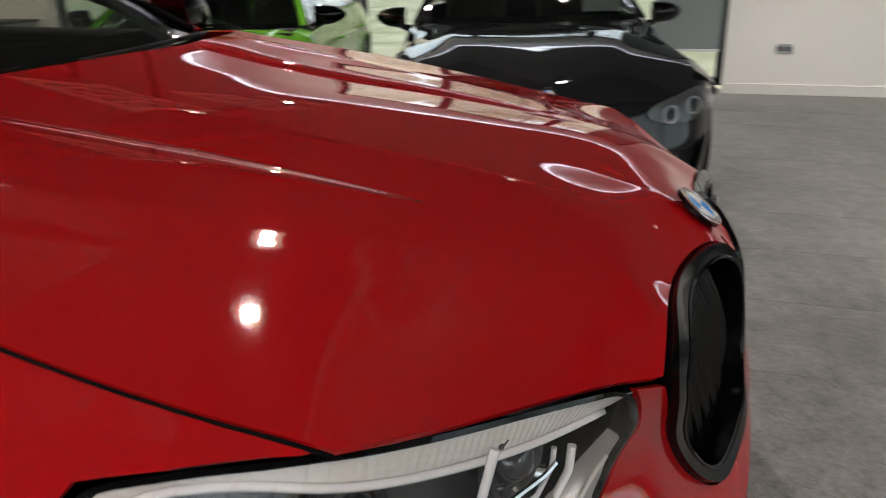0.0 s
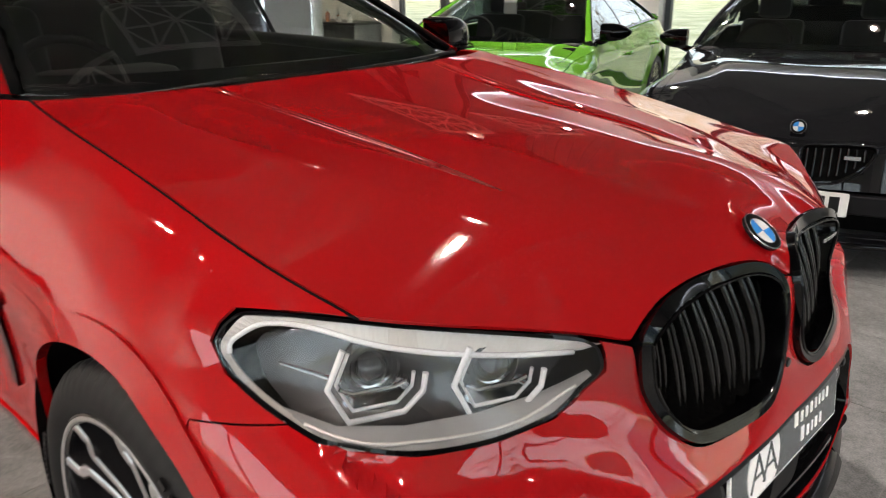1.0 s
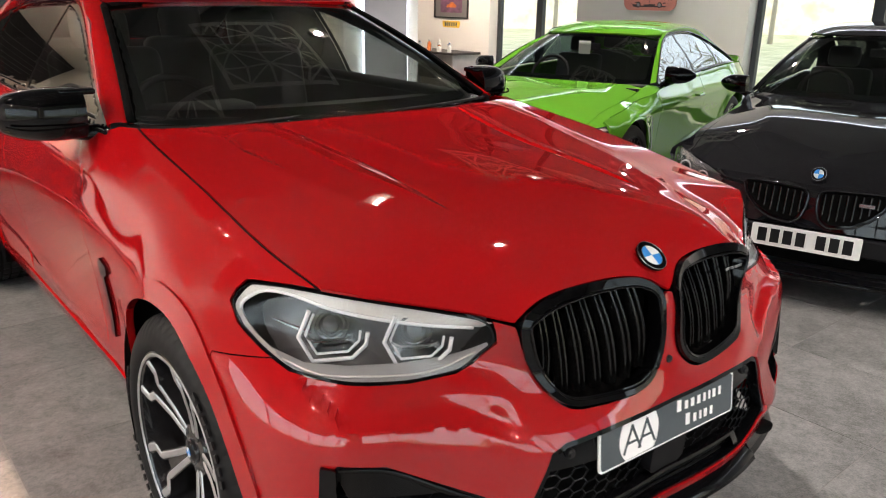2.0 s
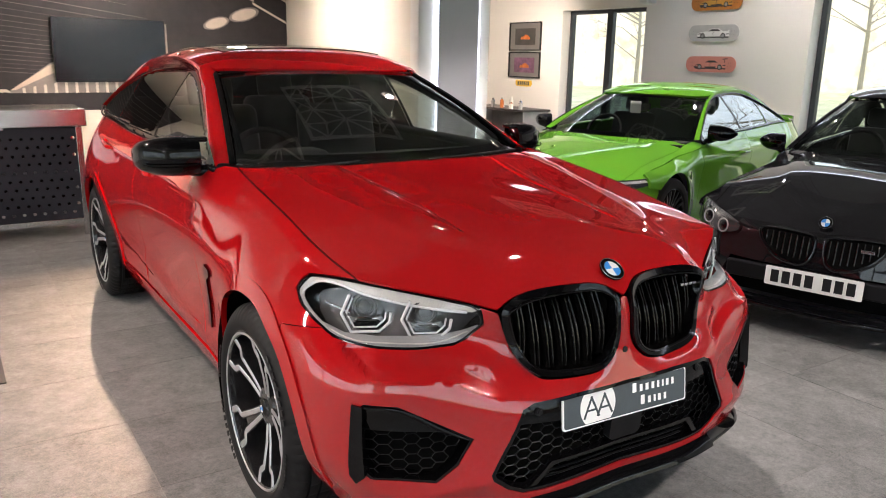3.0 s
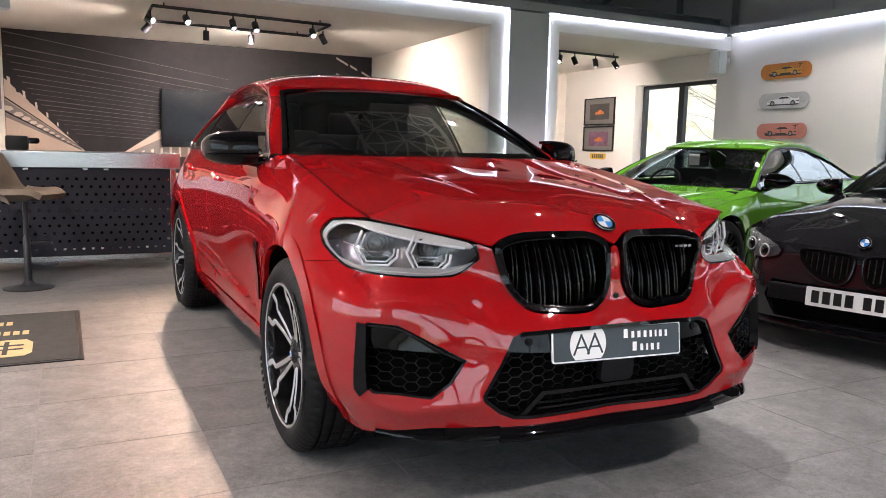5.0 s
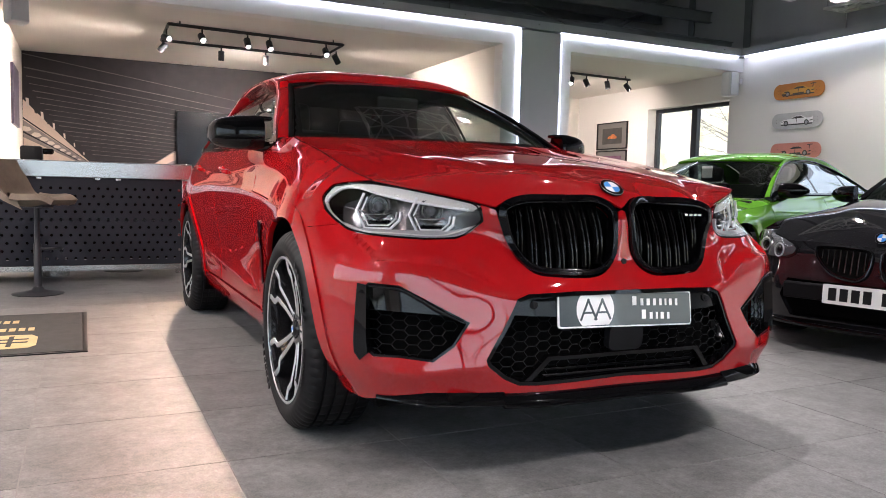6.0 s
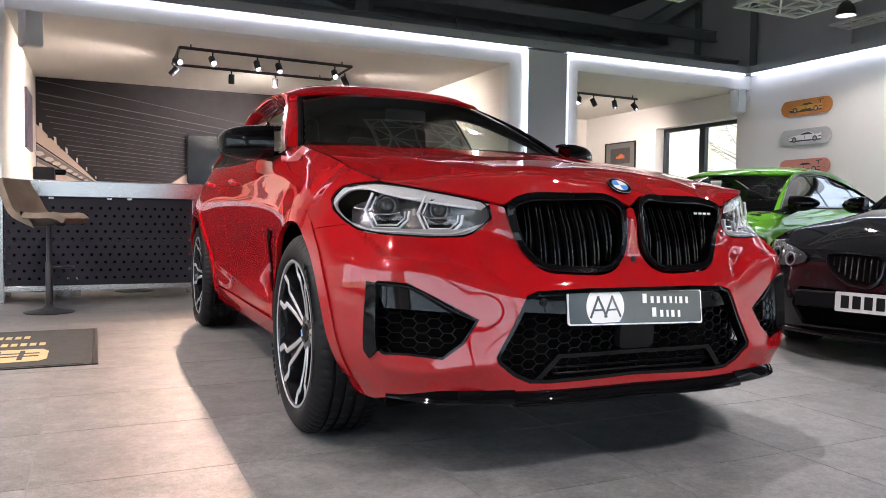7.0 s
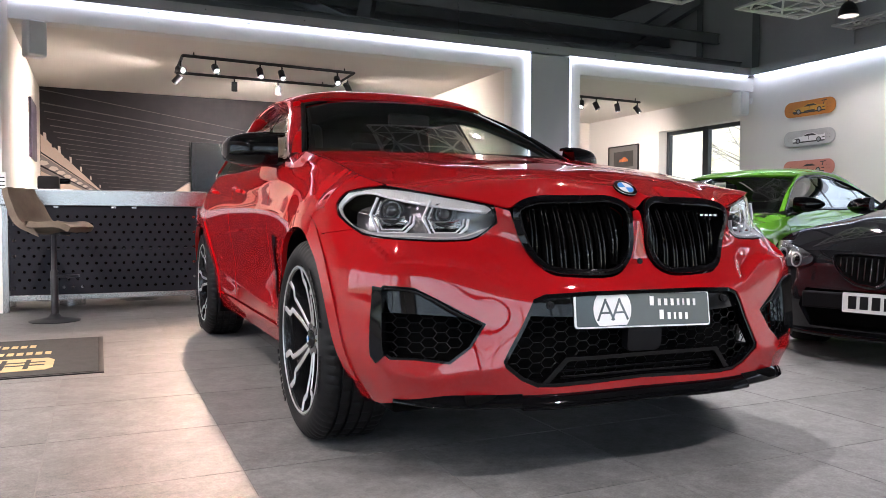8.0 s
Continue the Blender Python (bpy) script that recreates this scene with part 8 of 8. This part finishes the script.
picture("framed_picture", 8.34, 1.94, 0.86, 0.48, PH_DARK, PH_ORANGE)
picture("framed_picture", 8.34, 1.46, 0.86, 0.44, PH_DUSK, PH_ORANGE)
canvas = thing("canvas_print", Matrix.Translation((XL, 8.05, 1.93)), "dark violet canvas print on the side wall", "picture")
part("canvas_face", box(0.001, 0.03, -0.44, 0.44, -0.36, 0.36, 0.003), PH_VIOLET, canvas)
sp = thing("show_plate", Matrix.Translation((XR, 8.34, 1.145)), "yellow registration plate on the wall, characters as bars", "plate")
part("plate_back", prism([(-0.22, -0.02), (-0.19, -0.055), (0.19, -0.055), (0.22, -0.02), (0.22, 0.05), (-0.22, 0.05)], 0.008, m=WALL_R @ pose(0, 0, 0)), PLATE_YELLOW, sp)
for i in range(6):
    part("plate_character", prism([(-0.16 + i * 0.055, -0.035), (-0.125 + i * 0.055, -0.035), (-0.125 + i * 0.055, 0.035), (-0.16 + i * 0.055, 0.035)], 0.001, m=Matrix.Translation((-0.008, 0, 0)) @ WALL_R), PLATE_BLACK, sp)

DECK_ORANGE = mat("deck_orange", (0.52, 0.20, 0.035), 0.4, var=0.12, scale=8)
DECK_SILVER = mat("deck_silver", (0.50, 0.50, 0.50), 0.35, var=0.15, scale=9)
DECK_PINK = mat("deck_pink", (0.66, 0.27, 0.22), 0.4, var=0.08, scale=8)
INK_DARK = mat("ink_dark", (0.05, 0.045, 0.045), 0.5, var=0.2)
INK_GREY = mat("ink_grey", (0.32, 0.32, 0.33), 0.5, var=0.2)
INK_GOLD = mat("ink_gold", (0.60, 0.32, 0.05), 0.5, var=0.2)


def deck(z, color, body, label, wing=False):
    """A skateboard deck hung flat on the wall, with a printed car in side view."""
    d = thing("skateboard_deck", Matrix.Translation((XR, 4.395, z)), label, "skateboard deck", "decks on the wall")
    n = 14
    outline = rounded(0.79, 0.205, 0.100, 12)
    part("deck_board", prism(outline, 0.011, m=Matrix.Translation((-0.045, 0, 0)) @ WALL_R), color, d, "", 30)
    for y in (-0.2, 0.2):
        part("wall_hook", box(-0.036, 0.0, y - 0.01, y + 0.01, -0.02, 0.02), BLACK_METAL, d)
    car = [(-0.25, -0.045), (-0.255, -0.01), (-0.20, 0.012), (-0.10, 0.022), (-0.03, 0.055), (0.07, 0.058), (0.15, 0.022), (0.22, 0.020), (0.245, 0.040), (0.25, -0.045)]
    part("printed_car", prism(car, 0.001, m=Matrix.Translation((-0.0562, 0, 0)) @ WALL_R), body, d)
    part("printed_window", prism([(-0.085, 0.022), (-0.025, 0.048), (0.065, 0.050), (0.12, 0.024)], 0.001, m=Matrix.Translation((-0.0574, 0, 0)) @ WALL_R), INK_DARK, d)
    part("printed_shadow", prism([(-0.24, -0.062), (0.24, -0.062), (0.25, -0.045), (-0.25, -0.045)], 0.001, m=Matrix.Translation((-0.0562, 0, 0)) @ WALL_R), INK_DARK, d)
    for y in (-0.165, 0.155):
        c = [(y + 0.036 * math.cos(a), -0.036 + 0.036 * math.sin(a)) for a in np.linspace(0, 2 * math.pi, 21)[:-1]]
        part("printed_wheel", prism(c, 0.001, m=Matrix.Translation((-0.0576, 0, 0)) @ WALL_R), INK_DARK, d)
        c = [(y + 0.022 * math.cos(a), -0.036 + 0.022 * math.sin(a)) for a in np.linspace(0, 2 * math.pi, 17)[:-1]]
        part("printed_hub", prism(c, 0.001, m=Matrix.Translation((-0.0590, 0, 0)) @ WALL_R), INK_GREY, d)
    for o in ([(-0.005, -0.030), (0.0, 0.020), (0.006, 0.020), (0.001, -0.030)], [(-0.25, -0.020), (-0.21, -0.004), (-0.15, 0.004), (-0.20, -0.012)], [(0.20, -0.010), (0.245, -0.004), (0.247, -0.016), (0.20, -0.020)]):
        part("printed_detail", prism(o[::-1], 0.001, m=Matrix.Translation((-0.0574, 0, 0)) @ WALL_R), INK_DARK, d)
    if wing:
        for o in ([(0.19, 0.062), (0.27, 0.070), (0.27, 0.080), (0.19, 0.072)], [(0.215, 0.020), (0.225, 0.020), (0.235, 0.066), (0.225, 0.066)], [(-0.26, -0.045), (-0.20, -0.045), (-0.20, -0.030), (-0.255, -0.028)], [(-0.08, -0.045), (0.09, -0.045), (0.09, -0.026), (-0.08, -0.030)]):
            part("printed_wing", prism(o, 0.001, m=Matrix.Translation((-0.0586, 0, 0)) @ WALL_R), INK_DARK, d)
    for x in (-0.30, 0.30):
        for a, b in ((-0.02, 0.02), (0.02, 0.02), (-0.02, -0.02), (0.02, -0.02)):
            part("bolt_hole", prism([(x + a + 0.004 * math.cos(t), b + 0.004 * math.sin(t)) for t in np.linspace(0, 6.28, 9)[:-1]], 0.0008, m=Matrix.Translation((-0.0562, 0, 0)) @ WALL_R), INK_DARK, d)


deck(2.325, DECK_ORANGE, INK_GOLD, "orange skateboard deck with a printed sports car", True)
deck(1.935, DECK_SILVER, WHITE_INK, "silver skateboard deck with a printed racing saloon")
deck(1.535, DECK_PINK, DECK_PINK, "pink skateboard deck with a printed winged racer", True)
for x, y, turn in ((6.77, YP + 0.20, 0), (-2.12, YP + 0.14, 22)):
    s = thing("loudspeaker", pose(x, y - 0.16, 2.50, 0, 0, turn), "small white wall loudspeaker under the lit frame", "loudspeaker", "loudspeakers")
    part("cabinet", box(-0.09, 0.09, -0.07, 0.10, -0.17, 0.17, 0.03, seg=4), WHITE_PLASTIC, s, "", 40)
    part("speaker_grille", box(-0.075, 0.075, -0.084, -0.068, -0.155, 0.155, 0.007), mat("speaker_grille_grey", (0.62, 0.63, 0.64), 0.6, var=0.1, fine=400, bump=0.4), s)
    part("speaker_bracket", box(-0.02, 0.02, 0.10, 0.16, -0.03, 0.03), WHITE_PLASTIC, s)
pir = thing("motion_detector", Matrix.Translation((6.96, YP + 0.05, 2.56)), "small white detector in the corner", "detector")
part("detector_body", spin([(0, -0.05), (0.025, -0.045), (0.032, -0.01), (0.032, 0.03), (0, 0.035)], 20), WHITE_PLASTIC, pir, "", 50)


def socket(y, z, material):
    s = thing("wall_socket", Matrix.Translation((XR, y, z)), "small double wall socket plate", "socket", "wall sockets")
    part("socket_plate", box(-0.010, 0.0, -0.075, 0.075, -0.043, 0.043, 0.003), material, s)
    for k in (-0.036, 0.036):
        part("socket_face", box(-0.012, -0.010, k - 0.022, k + 0.022, -0.022, 0.022), INK_DARK, s)


socket(-1.47, 0.44, STEEL)
socket(7.90, 0.67, STEEL)
wall("baseboard", [(XR - 0.018, XR, YF, -0.93, 0, 0.10), (XR - 0.018, XR, 3.06, YP + 0.05, 0, 0.10), (XR - 0.018, XR, 7.41, YB, 0, 0.10)], SKIRT, "white skirting along the wall", "skirting")
blind = thing("grey_blind", Matrix.Translation((XR + 0.09, -0.55, 0)), "pale grey-green roller blind pulled down in the window", "blind")
part("blind_sheet", box(-0.006, 0.0, -0.33, 0.33, 0.42, 2.34), mat("blind_fabric", (0.24, 0.28, 0.28), 0.8, var=0.05, fine=300), blind)
part("blind_bar", box(-0.014, 0.010, -0.33, 0.33, 0.395, 0.42, 0.004), WHITE_PLASTIC, blind)
part("blind_roller", tube([(-0.005, -0.33, 2.35), (-0.005, 0.33, 2.35)], 0.03, 12), WHITE_PLASTIC, blind, "", 60)

# desk with small bottles in the side room
desk = thing("side_desk", Matrix.Translation((6.70, 8.30, 0)), "dark desk with small things on it in the side room", "desk")
part("desk_top", box(-0.30, 0.28, -0.75, 0.85, 0.70, 0.735, 0.004), INK_DARK, desk)
for y in (-0.70, 0.80):
    part("desk_side", box(-0.28, 0.26, y - 0.015, y + 0.015, 0, 0.70), INK_GREY, desk)
part("desk_modesty", box(0.20, 0.215, -0.685, 0.785, 0.25, 0.70), INK_GREY, desk)
random.seed(3)
cols = [WHITE_PLASTIC, INK_GREY, BADGE_BLUE, WHITE_PLASTIC, INK_DARK, LAMP_WHITE, AMBER, WHITE_PLASTIC]
for i in range(11):
    b = thing("bottle", Matrix.Translation((6.46 + 0.14 * (i % 3) / 2, 7.72 + 0.085 * i, 0.735)), "small care product bottle on the desk", "bottle", "bottles on the desk")
    h = random.uniform(0.10, 0.19)
    r = random.uniform(0.025, 0.04)
    part("bottle_body", spin([(0, 0), (r, 0), (r, h * 0.7), (r * 0.45, h * 0.82), (r * 0.4, h * 0.86), (0, h * 0.86)], 14), cols[i % 8], b, "", 50)
    part("cap", spin([(0, h * 0.86), (r * 0.5, h * 0.86), (r * 0.5, h), (0, h)], 12), cols[(i + 3) % 8], b, "", 50)

# ---------------------------------------------------------------- ceiling: tracks, pendants, lattice panels, steel
WARM = (1.0, 0.88, 0.75)


def track_head(parent, x, y, z, aim, lit):
    """A black cylinder spot on a stem; aim is the way it looks."""
    part("stem", tube([(x, y, z), (x, y, z - 0.07)], 0.010, 6), BLACK_METAL, parent)
    d = Vector(aim).normalized()
    c = Vector((x, y, z - 0.10))
    mm = Matrix.Translation(c) @ d.to_track_quat("Z", "Y").to_matrix().to_4x4()
    can = spin([(0, -0.06), (0.036, -0.058), (0.038, -0.05), (0.038, 0.062), (0.034, 0.062), (0.032, 0.045), (0, 0.045)], 20)
    bmesh.ops.transform(can, matrix=mm, verts=can.verts)
    hd = part("spot_head", can, BLACK_METAL, parent, "black cylinder spotlight", 40)
    bulb = spin([(0, 0.052), (0.015, 0.051), (0.024, 0.0465)], 16)
    bmesh.ops.transform(bulb, matrix=mm, verts=bulb.verts)
    part("bulb", bulb, BULB if lit else BULB_DIM, hd)
    return c + d * 0.07


def aim_lamp(name, at, d, watts, size=80):
    lamp(name, "SPOT", look(at, Vector(at) + Vector(d)), watts, (1.0, 0.82, 0.63), spot=(radians(size), 1.0), soft=0.12)


tr = thing("track_light", Matrix(), "black rectangular ceiling track with warm spotlights", "track light", "track lights")
for a, b in (((-0.72, 6.22), (1.33, 6.37)), ((-0.70, 7.29), (1.35, 7.38)), ((-0.72, 6.22), (-0.70, 7.29)), ((1.33, 6.37), (1.35, 7.38))):
    part("rail", tube([(a[0], a[1], 2.655), (b[0], b[1], 2.655)], 0.018, 4), BLACK_METAL, tr)
for x, y in ((-0.6, 6.23), (1.2, 6.36), (-0.6, 7.29), (1.2, 7.37)):
    part("hanger", tube([(x, y, 2.66), (x, y, 2.70)], 0.008, 6), BLACK_METAL, tr)
HEADS = [(-0.72, 6.45, (0.5, -0.9, -0.35), 1), (-0.70, 7.10, (-0.6, 0.3, -0.7), 0), (-0.36, 6.25, (0.15, -0.75, -0.65), 1), (0.15, 6.28, (0.1, -0.5, -0.85), 1), (0.02, 7.32, (0, 0.1, -1), 0), (0.41, 6.30, (0.1, -0.55, -0.8), 1),
         (0.59, 7.35, (0, 0.05, -1), 0), (1.11, 6.36, (0.0, -0.7, -0.7), 1), (1.36, 6.75, (0.55, 0.3, -0.75), 0)]
for x, y, d, lit in HEADS:
    c = track_head(tr, x, y, 2.64, d, lit)
lamp("track_spot", "SPOT", look((-0.40, 6.14, 2.50), (-1.60, -0.4, 0.0)), 640, (1.0, 0.63, 0.39), spot=(radians(56), 1.0), soft=0.03)
aim_lamp("track_spot", (1.10, 6.2, 2.48), (0.1, -0.9, -0.8), 140, 95)
aim_lamp("track_spot", (-0.4, 7.0, 2.48), (-1.0, 0.1, -0.60), 460, 112)
aim_lamp("track_spot", (1.2, 7.0, 2.48), (1.0, 0.1, -0.60), 300, 112)
aim_lamp("track_spot", (0.5, 7.2, 2.48), (0.0, 0.9, -0.55), 400, 124)
tr2 = thing("track_light", Matrix(), "short black ceiling track with four spotlights", "track light", "track lights")
part("rail", tube([(4.60, 6.60, 2.655), (6.03, 6.69, 2.655)], 0.018, 4), BLACK_METAL, tr2)
for x in (4.8, 5.9):
    part("hanger", tube([(x, 6.64, 2.66), (x, 6.64, 2.70)], 0.008, 6), BLACK_METAL, tr2)
for x, y, d in ((4.90, 6.62, (-0.4, -0.4, -0.8)), (5.18, 6.64, (0.3, -0.3, -0.9)), (5.58, 6.66, (0.1, -0.2, -0.95)), (5.98, 6.69, (0.35, -0.5, -0.8))):
    track_head(tr2, x, y, 2.64, d, 1)
aim_lamp("track_spot", (5.3, 6.7, 2.48), (0.6, 0.8, -0.7), 260, 120)


SHADE_IN = mat("shade_inside_grey", (0.50, 0.48, 0.46), 0.6, var=0.05)


def pendant(x, y, z, watts, size=105, color=None):
    """A black bell pendant lamp on a wire, with its warm light."""
    p = thing("pendant_lamp", Matrix.Translation((x, y, z)), "black metal bell pendant lamp hung on a thin wire", "pendant lamp", "pendant lamps")
    k = 0.68
    part("shade", spin([(k * r, k * h) for r, h in ((0.022, 0.235), (0.030, 0.23), (0.06, 0.215), (0.105, 0.165), (0.135, 0.09), (0.15, 0.0), (0.145, 0.0), (0.130, 0.085), (0.10, 0.155), (0.055, 0.205), (0.0, 0.215))], 36), BLACK_METAL, p, "", 50)
    part("shade_lining", spin([(k * r, k * h) for r, h in ((0.144, 0.002), (0.128, 0.085), (0.098, 0.152), (0.054, 0.200), (0.0, 0.210))], 36), SHADE_IN, p, "pale inside of the shade", True)
    part("wire", tube([(0, 0, 0.23 * k), (0, 0, ROOF - z)], 0.004, 6), BLACK_PLASTIC, p)
    part("bulb", spin([(k * r, k * h) for r, h in ((0, 0.035), (0.030, 0.045), (0.042, 0.08), (0.03, 0.12), (0, 0.15))], 20), BULB_DIM, p, "", True)
    lamp("pendant_light", "SPOT", Matrix.Translation((x, y, z + 0.02)), watts, color or WARM, spot=(radians(size), 0.35), soft=0.035)
    return p


LATT = mat("white_lattice", (0.50, 0.50, 0.50), 0.6, var=0.04)


def lattice(x, y, z, w=1.2, h=1.2):
    """A white fret-cut ceiling panel: a rim and a web of crossing bars."""
    p = thing("ceiling_lattice", Matrix.Translation((x, y, z)), "white fret-cut ceiling panel hung on wires", "ceiling panel", "ceiling panels")
    for b in ((-w / 2, w / 2, -h / 2, -h / 2 + 0.05), (-w / 2, w / 2, h / 2 - 0.05, h / 2), (-w / 2, -w / 2 + 0.05, -h / 2 + 0.05, h / 2 - 0.05), (w / 2 - 0.05, w / 2, -h / 2 + 0.05, h / 2 - 0.05)):
        part("panel_rim", box(*b, -0.012, 0.012), LATT, p)
    rnd = random.Random(7)
    n = 4
    grid = [[(-w / 2 + 0.03 + (w - 0.06) * i / n + (rnd.uniform(-0.07, 0.07) if 0 < i < n else 0), -h / 2 + 0.03 + (h - 0.06) * j / n + (rnd.uniform(-0.07, 0.07) if 0 < j < n else 0)) for j in range(n + 1)] for i in range(n + 1)]
    k = 0

    def barp(a, b):
        nonlocal k
        d = Vector((b[0] - a[0], b[1] - a[1]))
        q = Vector((-d.y, d.x)).normalized() * 0.011
        k += 1
        zz = -0.010 + 0.0006 * (k % 9)
        part("web_bar", prism([(a[0] - q.x, a[1] - q.y), (b[0] - q.x, b[1] - q.y), (b[0] + q.x, b[1] + q.y), (a[0] + q.x, a[1] + q.y)], 0.014, m=pose(0, 0, zz)), LATT, p)
    for i in range(n + 1):
        for j in range(n + 1):
            if i < n and 0 < j < n:
                barp(grid[i][j], grid[i + 1][j])
            if j < n and 0 < i < n:
                barp(grid[i][j], grid[i][j + 1])
            if i < n and j < n:
                barp(*((grid[i][j], grid[i + 1][j + 1]) if (i + j) % 2 else (grid[i + 1][j], grid[i][j + 1])))
    for a in (-1, 1):
        for b in (-1, 1):
            part("wire", tube([(a * (w / 2 - 0.03), b * (h / 2 - 0.03), 0.01), (a * (w / 2 - 0.03), b * (h / 2 - 0.03), ROOF - z)], 0.003, 4), STEEL, p)
    return p


lattice(5.47, 3.25, 3.22, 1.0, 1.0)
lattice(6.80, 3.36, 3.22, 0.38, 0.9)
lattice(3.80, 3.36, 3.22, 1.0, 1.0)
lattice(1.30, -0.60, 3.22)
lattice(-1.60, 0.60, 3.22)
lattice(0.95, 2.15, 3.52)
lattice(-0.45, 1.05, 3.52)
pendant(1.15, 0.50, 3.20, 210)
pendant(1.60, 2.45, 3.20, 200)
pendant(3.85, 2.80, 3.20, 300, 122)
# unseen pendant, added as fill over the left floor and the car's flank
pendant(-2.55, 2.30, 3.25, 330, 120, (1.0, 0.80, 0.62))
pendant(5.67, 2.85, 3.00, 95, 160)
pendant(5.20, 0.10, 3.20, 210)
# the next two are unseen: added fill for the window wall and left front
pendant(5.20, -2.8, 3.20, 350)
pendant(-2.6, -1.2, 3.25, 170, 105, (1.0, 0.80, 0.62))
pendant(1.0, -3.0, 3.25, 400)
# two more unseen pendants, added to brighten the far side wall
pendant(-4.7, 1.2, 3.25, 480, 150)
pendant(-4.7, -3.2, 3.25, 330, 150)

for x in (XR + 0.06,):
    for y, mt in ((6.55, 0), (5.42, 0), (3.9, 1)):
        post = thing("steel_post", Matrix.Translation((x, y, 3.0)), "dark steel wall post above the lit ledge", "steel post", "steel posts")
        part("flange", box(-0.01, 0.01, -0.06, 0.06, 0, ROOF - 3.0), UPPER_WALL if mt else DARK_STEEL, post)
        part("web", box(0.01, 0.055, -0.012, 0.012, 0, ROOF - 3.0), UPPER_WALL if mt else DARK_STEEL, post)


def beam(name, a, b, h, w, label="dark painted steel roof beam"):
    """An I-shaped roof beam from a to b."""
    a, b = Vector(a), Vector(b)
    t = thing(name, Matrix.Translation(a), label, "roof beam", "roof beams")
    d = (b - a)
    q = d.to_track_quat("X", "Z").to_matrix().to_4x4()
    L = d.length
    for nm, bx in (("top_flange", (0, L, -w / 2, w / 2, h / 2 - 0.012, h / 2)), ("bottom_flange", (0, L, -w / 2, w / 2, -h / 2, -h / 2 + 0.012)), ("web", (0, L, -0.006, 0.006, -h / 2 + 0.012, h / 2 - 0.012))):
        bm = box(*bx)
        bmesh.ops.transform(bm, matrix=q, verts=bm.verts)
        part(nm, bm, DARK_STEEL, t)
    return t


for y, z in ((6.2, 3.62), (7.3, 3.80), (8.4, 3.95), (5.75, 3.10), (9.2, 4.1)):
    beam("purlin", (XFAR, y, z), (XR + 0.10, y, z), 0.16, 0.08)
for y in (-4.0, 0.5, 4.2):
    beam("rafter", (XFAR, y, 4.36), (XR + 0.10, y, 4.36), 0.36, 0.16)
beam("roof_brace", (1.30, 6.0, 3.05), (1.95, 7.2, 4.45), 0.20, 0.16, "dark painted diagonal steel brace")
beam("roof_brace", (1.50, 6.0, 3.05), (0.6, 8.9, 4.45), 0.16, 0.12, "dark painted diagonal steel brace")
beam("roof_brace", (5.6, 8.9, 3.05), (7.0, 6.5, 4.3), 0.22, 0.16, "dark painted diagonal steel brace")
for a, b in (((2.33, YP + 0.10, 3.0), (2.33, YP + 0.10, ROOF)), ((4.05, YP + 0.10, 3.0), (2.4, 7.5, ROOF))):
    wv = thing("hanging_wire", Matrix.Translation(a), "thin steel hanging wire above the ledge", "wire", "hanging wires")
    part("wire_strand", tube([(0, 0, 0), Vector(b) - Vector(a)], 0.004, 5), STEEL, wv)
for i in range(9):
    sc = thing("ledge_screw", Matrix.Translation((-1.6 + i * 1.02, YP - 0.021, 2.958)), "dark screw head on the grey ledge", "screw", "ledge screws")
    part("screw_head", spin([(0, -0.003), (0.006, -0.002), (0.007, 0.002)], 10, axis="y"), BLACK_METAL, sc)
# ---------------------------------------------------------------- floor of separate tiles
floor = tagged(part("floor", box(XFAR, XR + 0.3, YF, YB + 0.3, -0.12, -0.0012), GROUT), "grey porcelain tiled showroom floor with fine joints", "floor", kind="structure")
PITCH, X0, Y0 = 0.600, -1.178, -0.300


def tile_bm(cells, w=PITCH / 2 - 0.0010):
    bm = bmesh.new()
    for cx, cy in cells:
        lo = [bm.verts.new((cx + a * w, cy + b * w, -0.004)) for a, b in ((-1, -1), (1, -1), (1, 1), (-1, 1))]
        hi = [bm.verts.new((cx + a * (w - 0.001), cy + b * (w - 0.001), 0.0)) for a, b in ((-1, -1), (1, -1), (1, 1), (-1, 1))]
        bm.faces.new(hi)
        for i in range(4):
            j = (i + 1) % 4
            bm.faces.new((lo[i], lo[j], hi[j], hi[i]))
    return bm


cells = [(X0 + (i + 0.5) * PITCH, Y0 + (j + 0.5) * PITCH) for i in range(-9, 14) for j in range(-11, 17)]
cells = [c for c in cells if XFAR + 0.3 < c[0] < XR - 0.2 and YF + 0.2 < c[1] < YB - 0.1]
cells.sort(key=lambda c: (c[0] + 0.2) ** 2 + (c[1] - 0.6) ** 2)
first = part("tile", tile_bm([(0, 0)]), TILE, floor)
first.location = (*cells[0], 0)
for c in cells[1:300]:
    ob = new("tile", first.data)
    ob.parent, ob.location = floor, (*c, 0)
tagged(part("tiles_beyond", tile_bm(cells[300:]), TILE_REST, floor), kind="stuff")
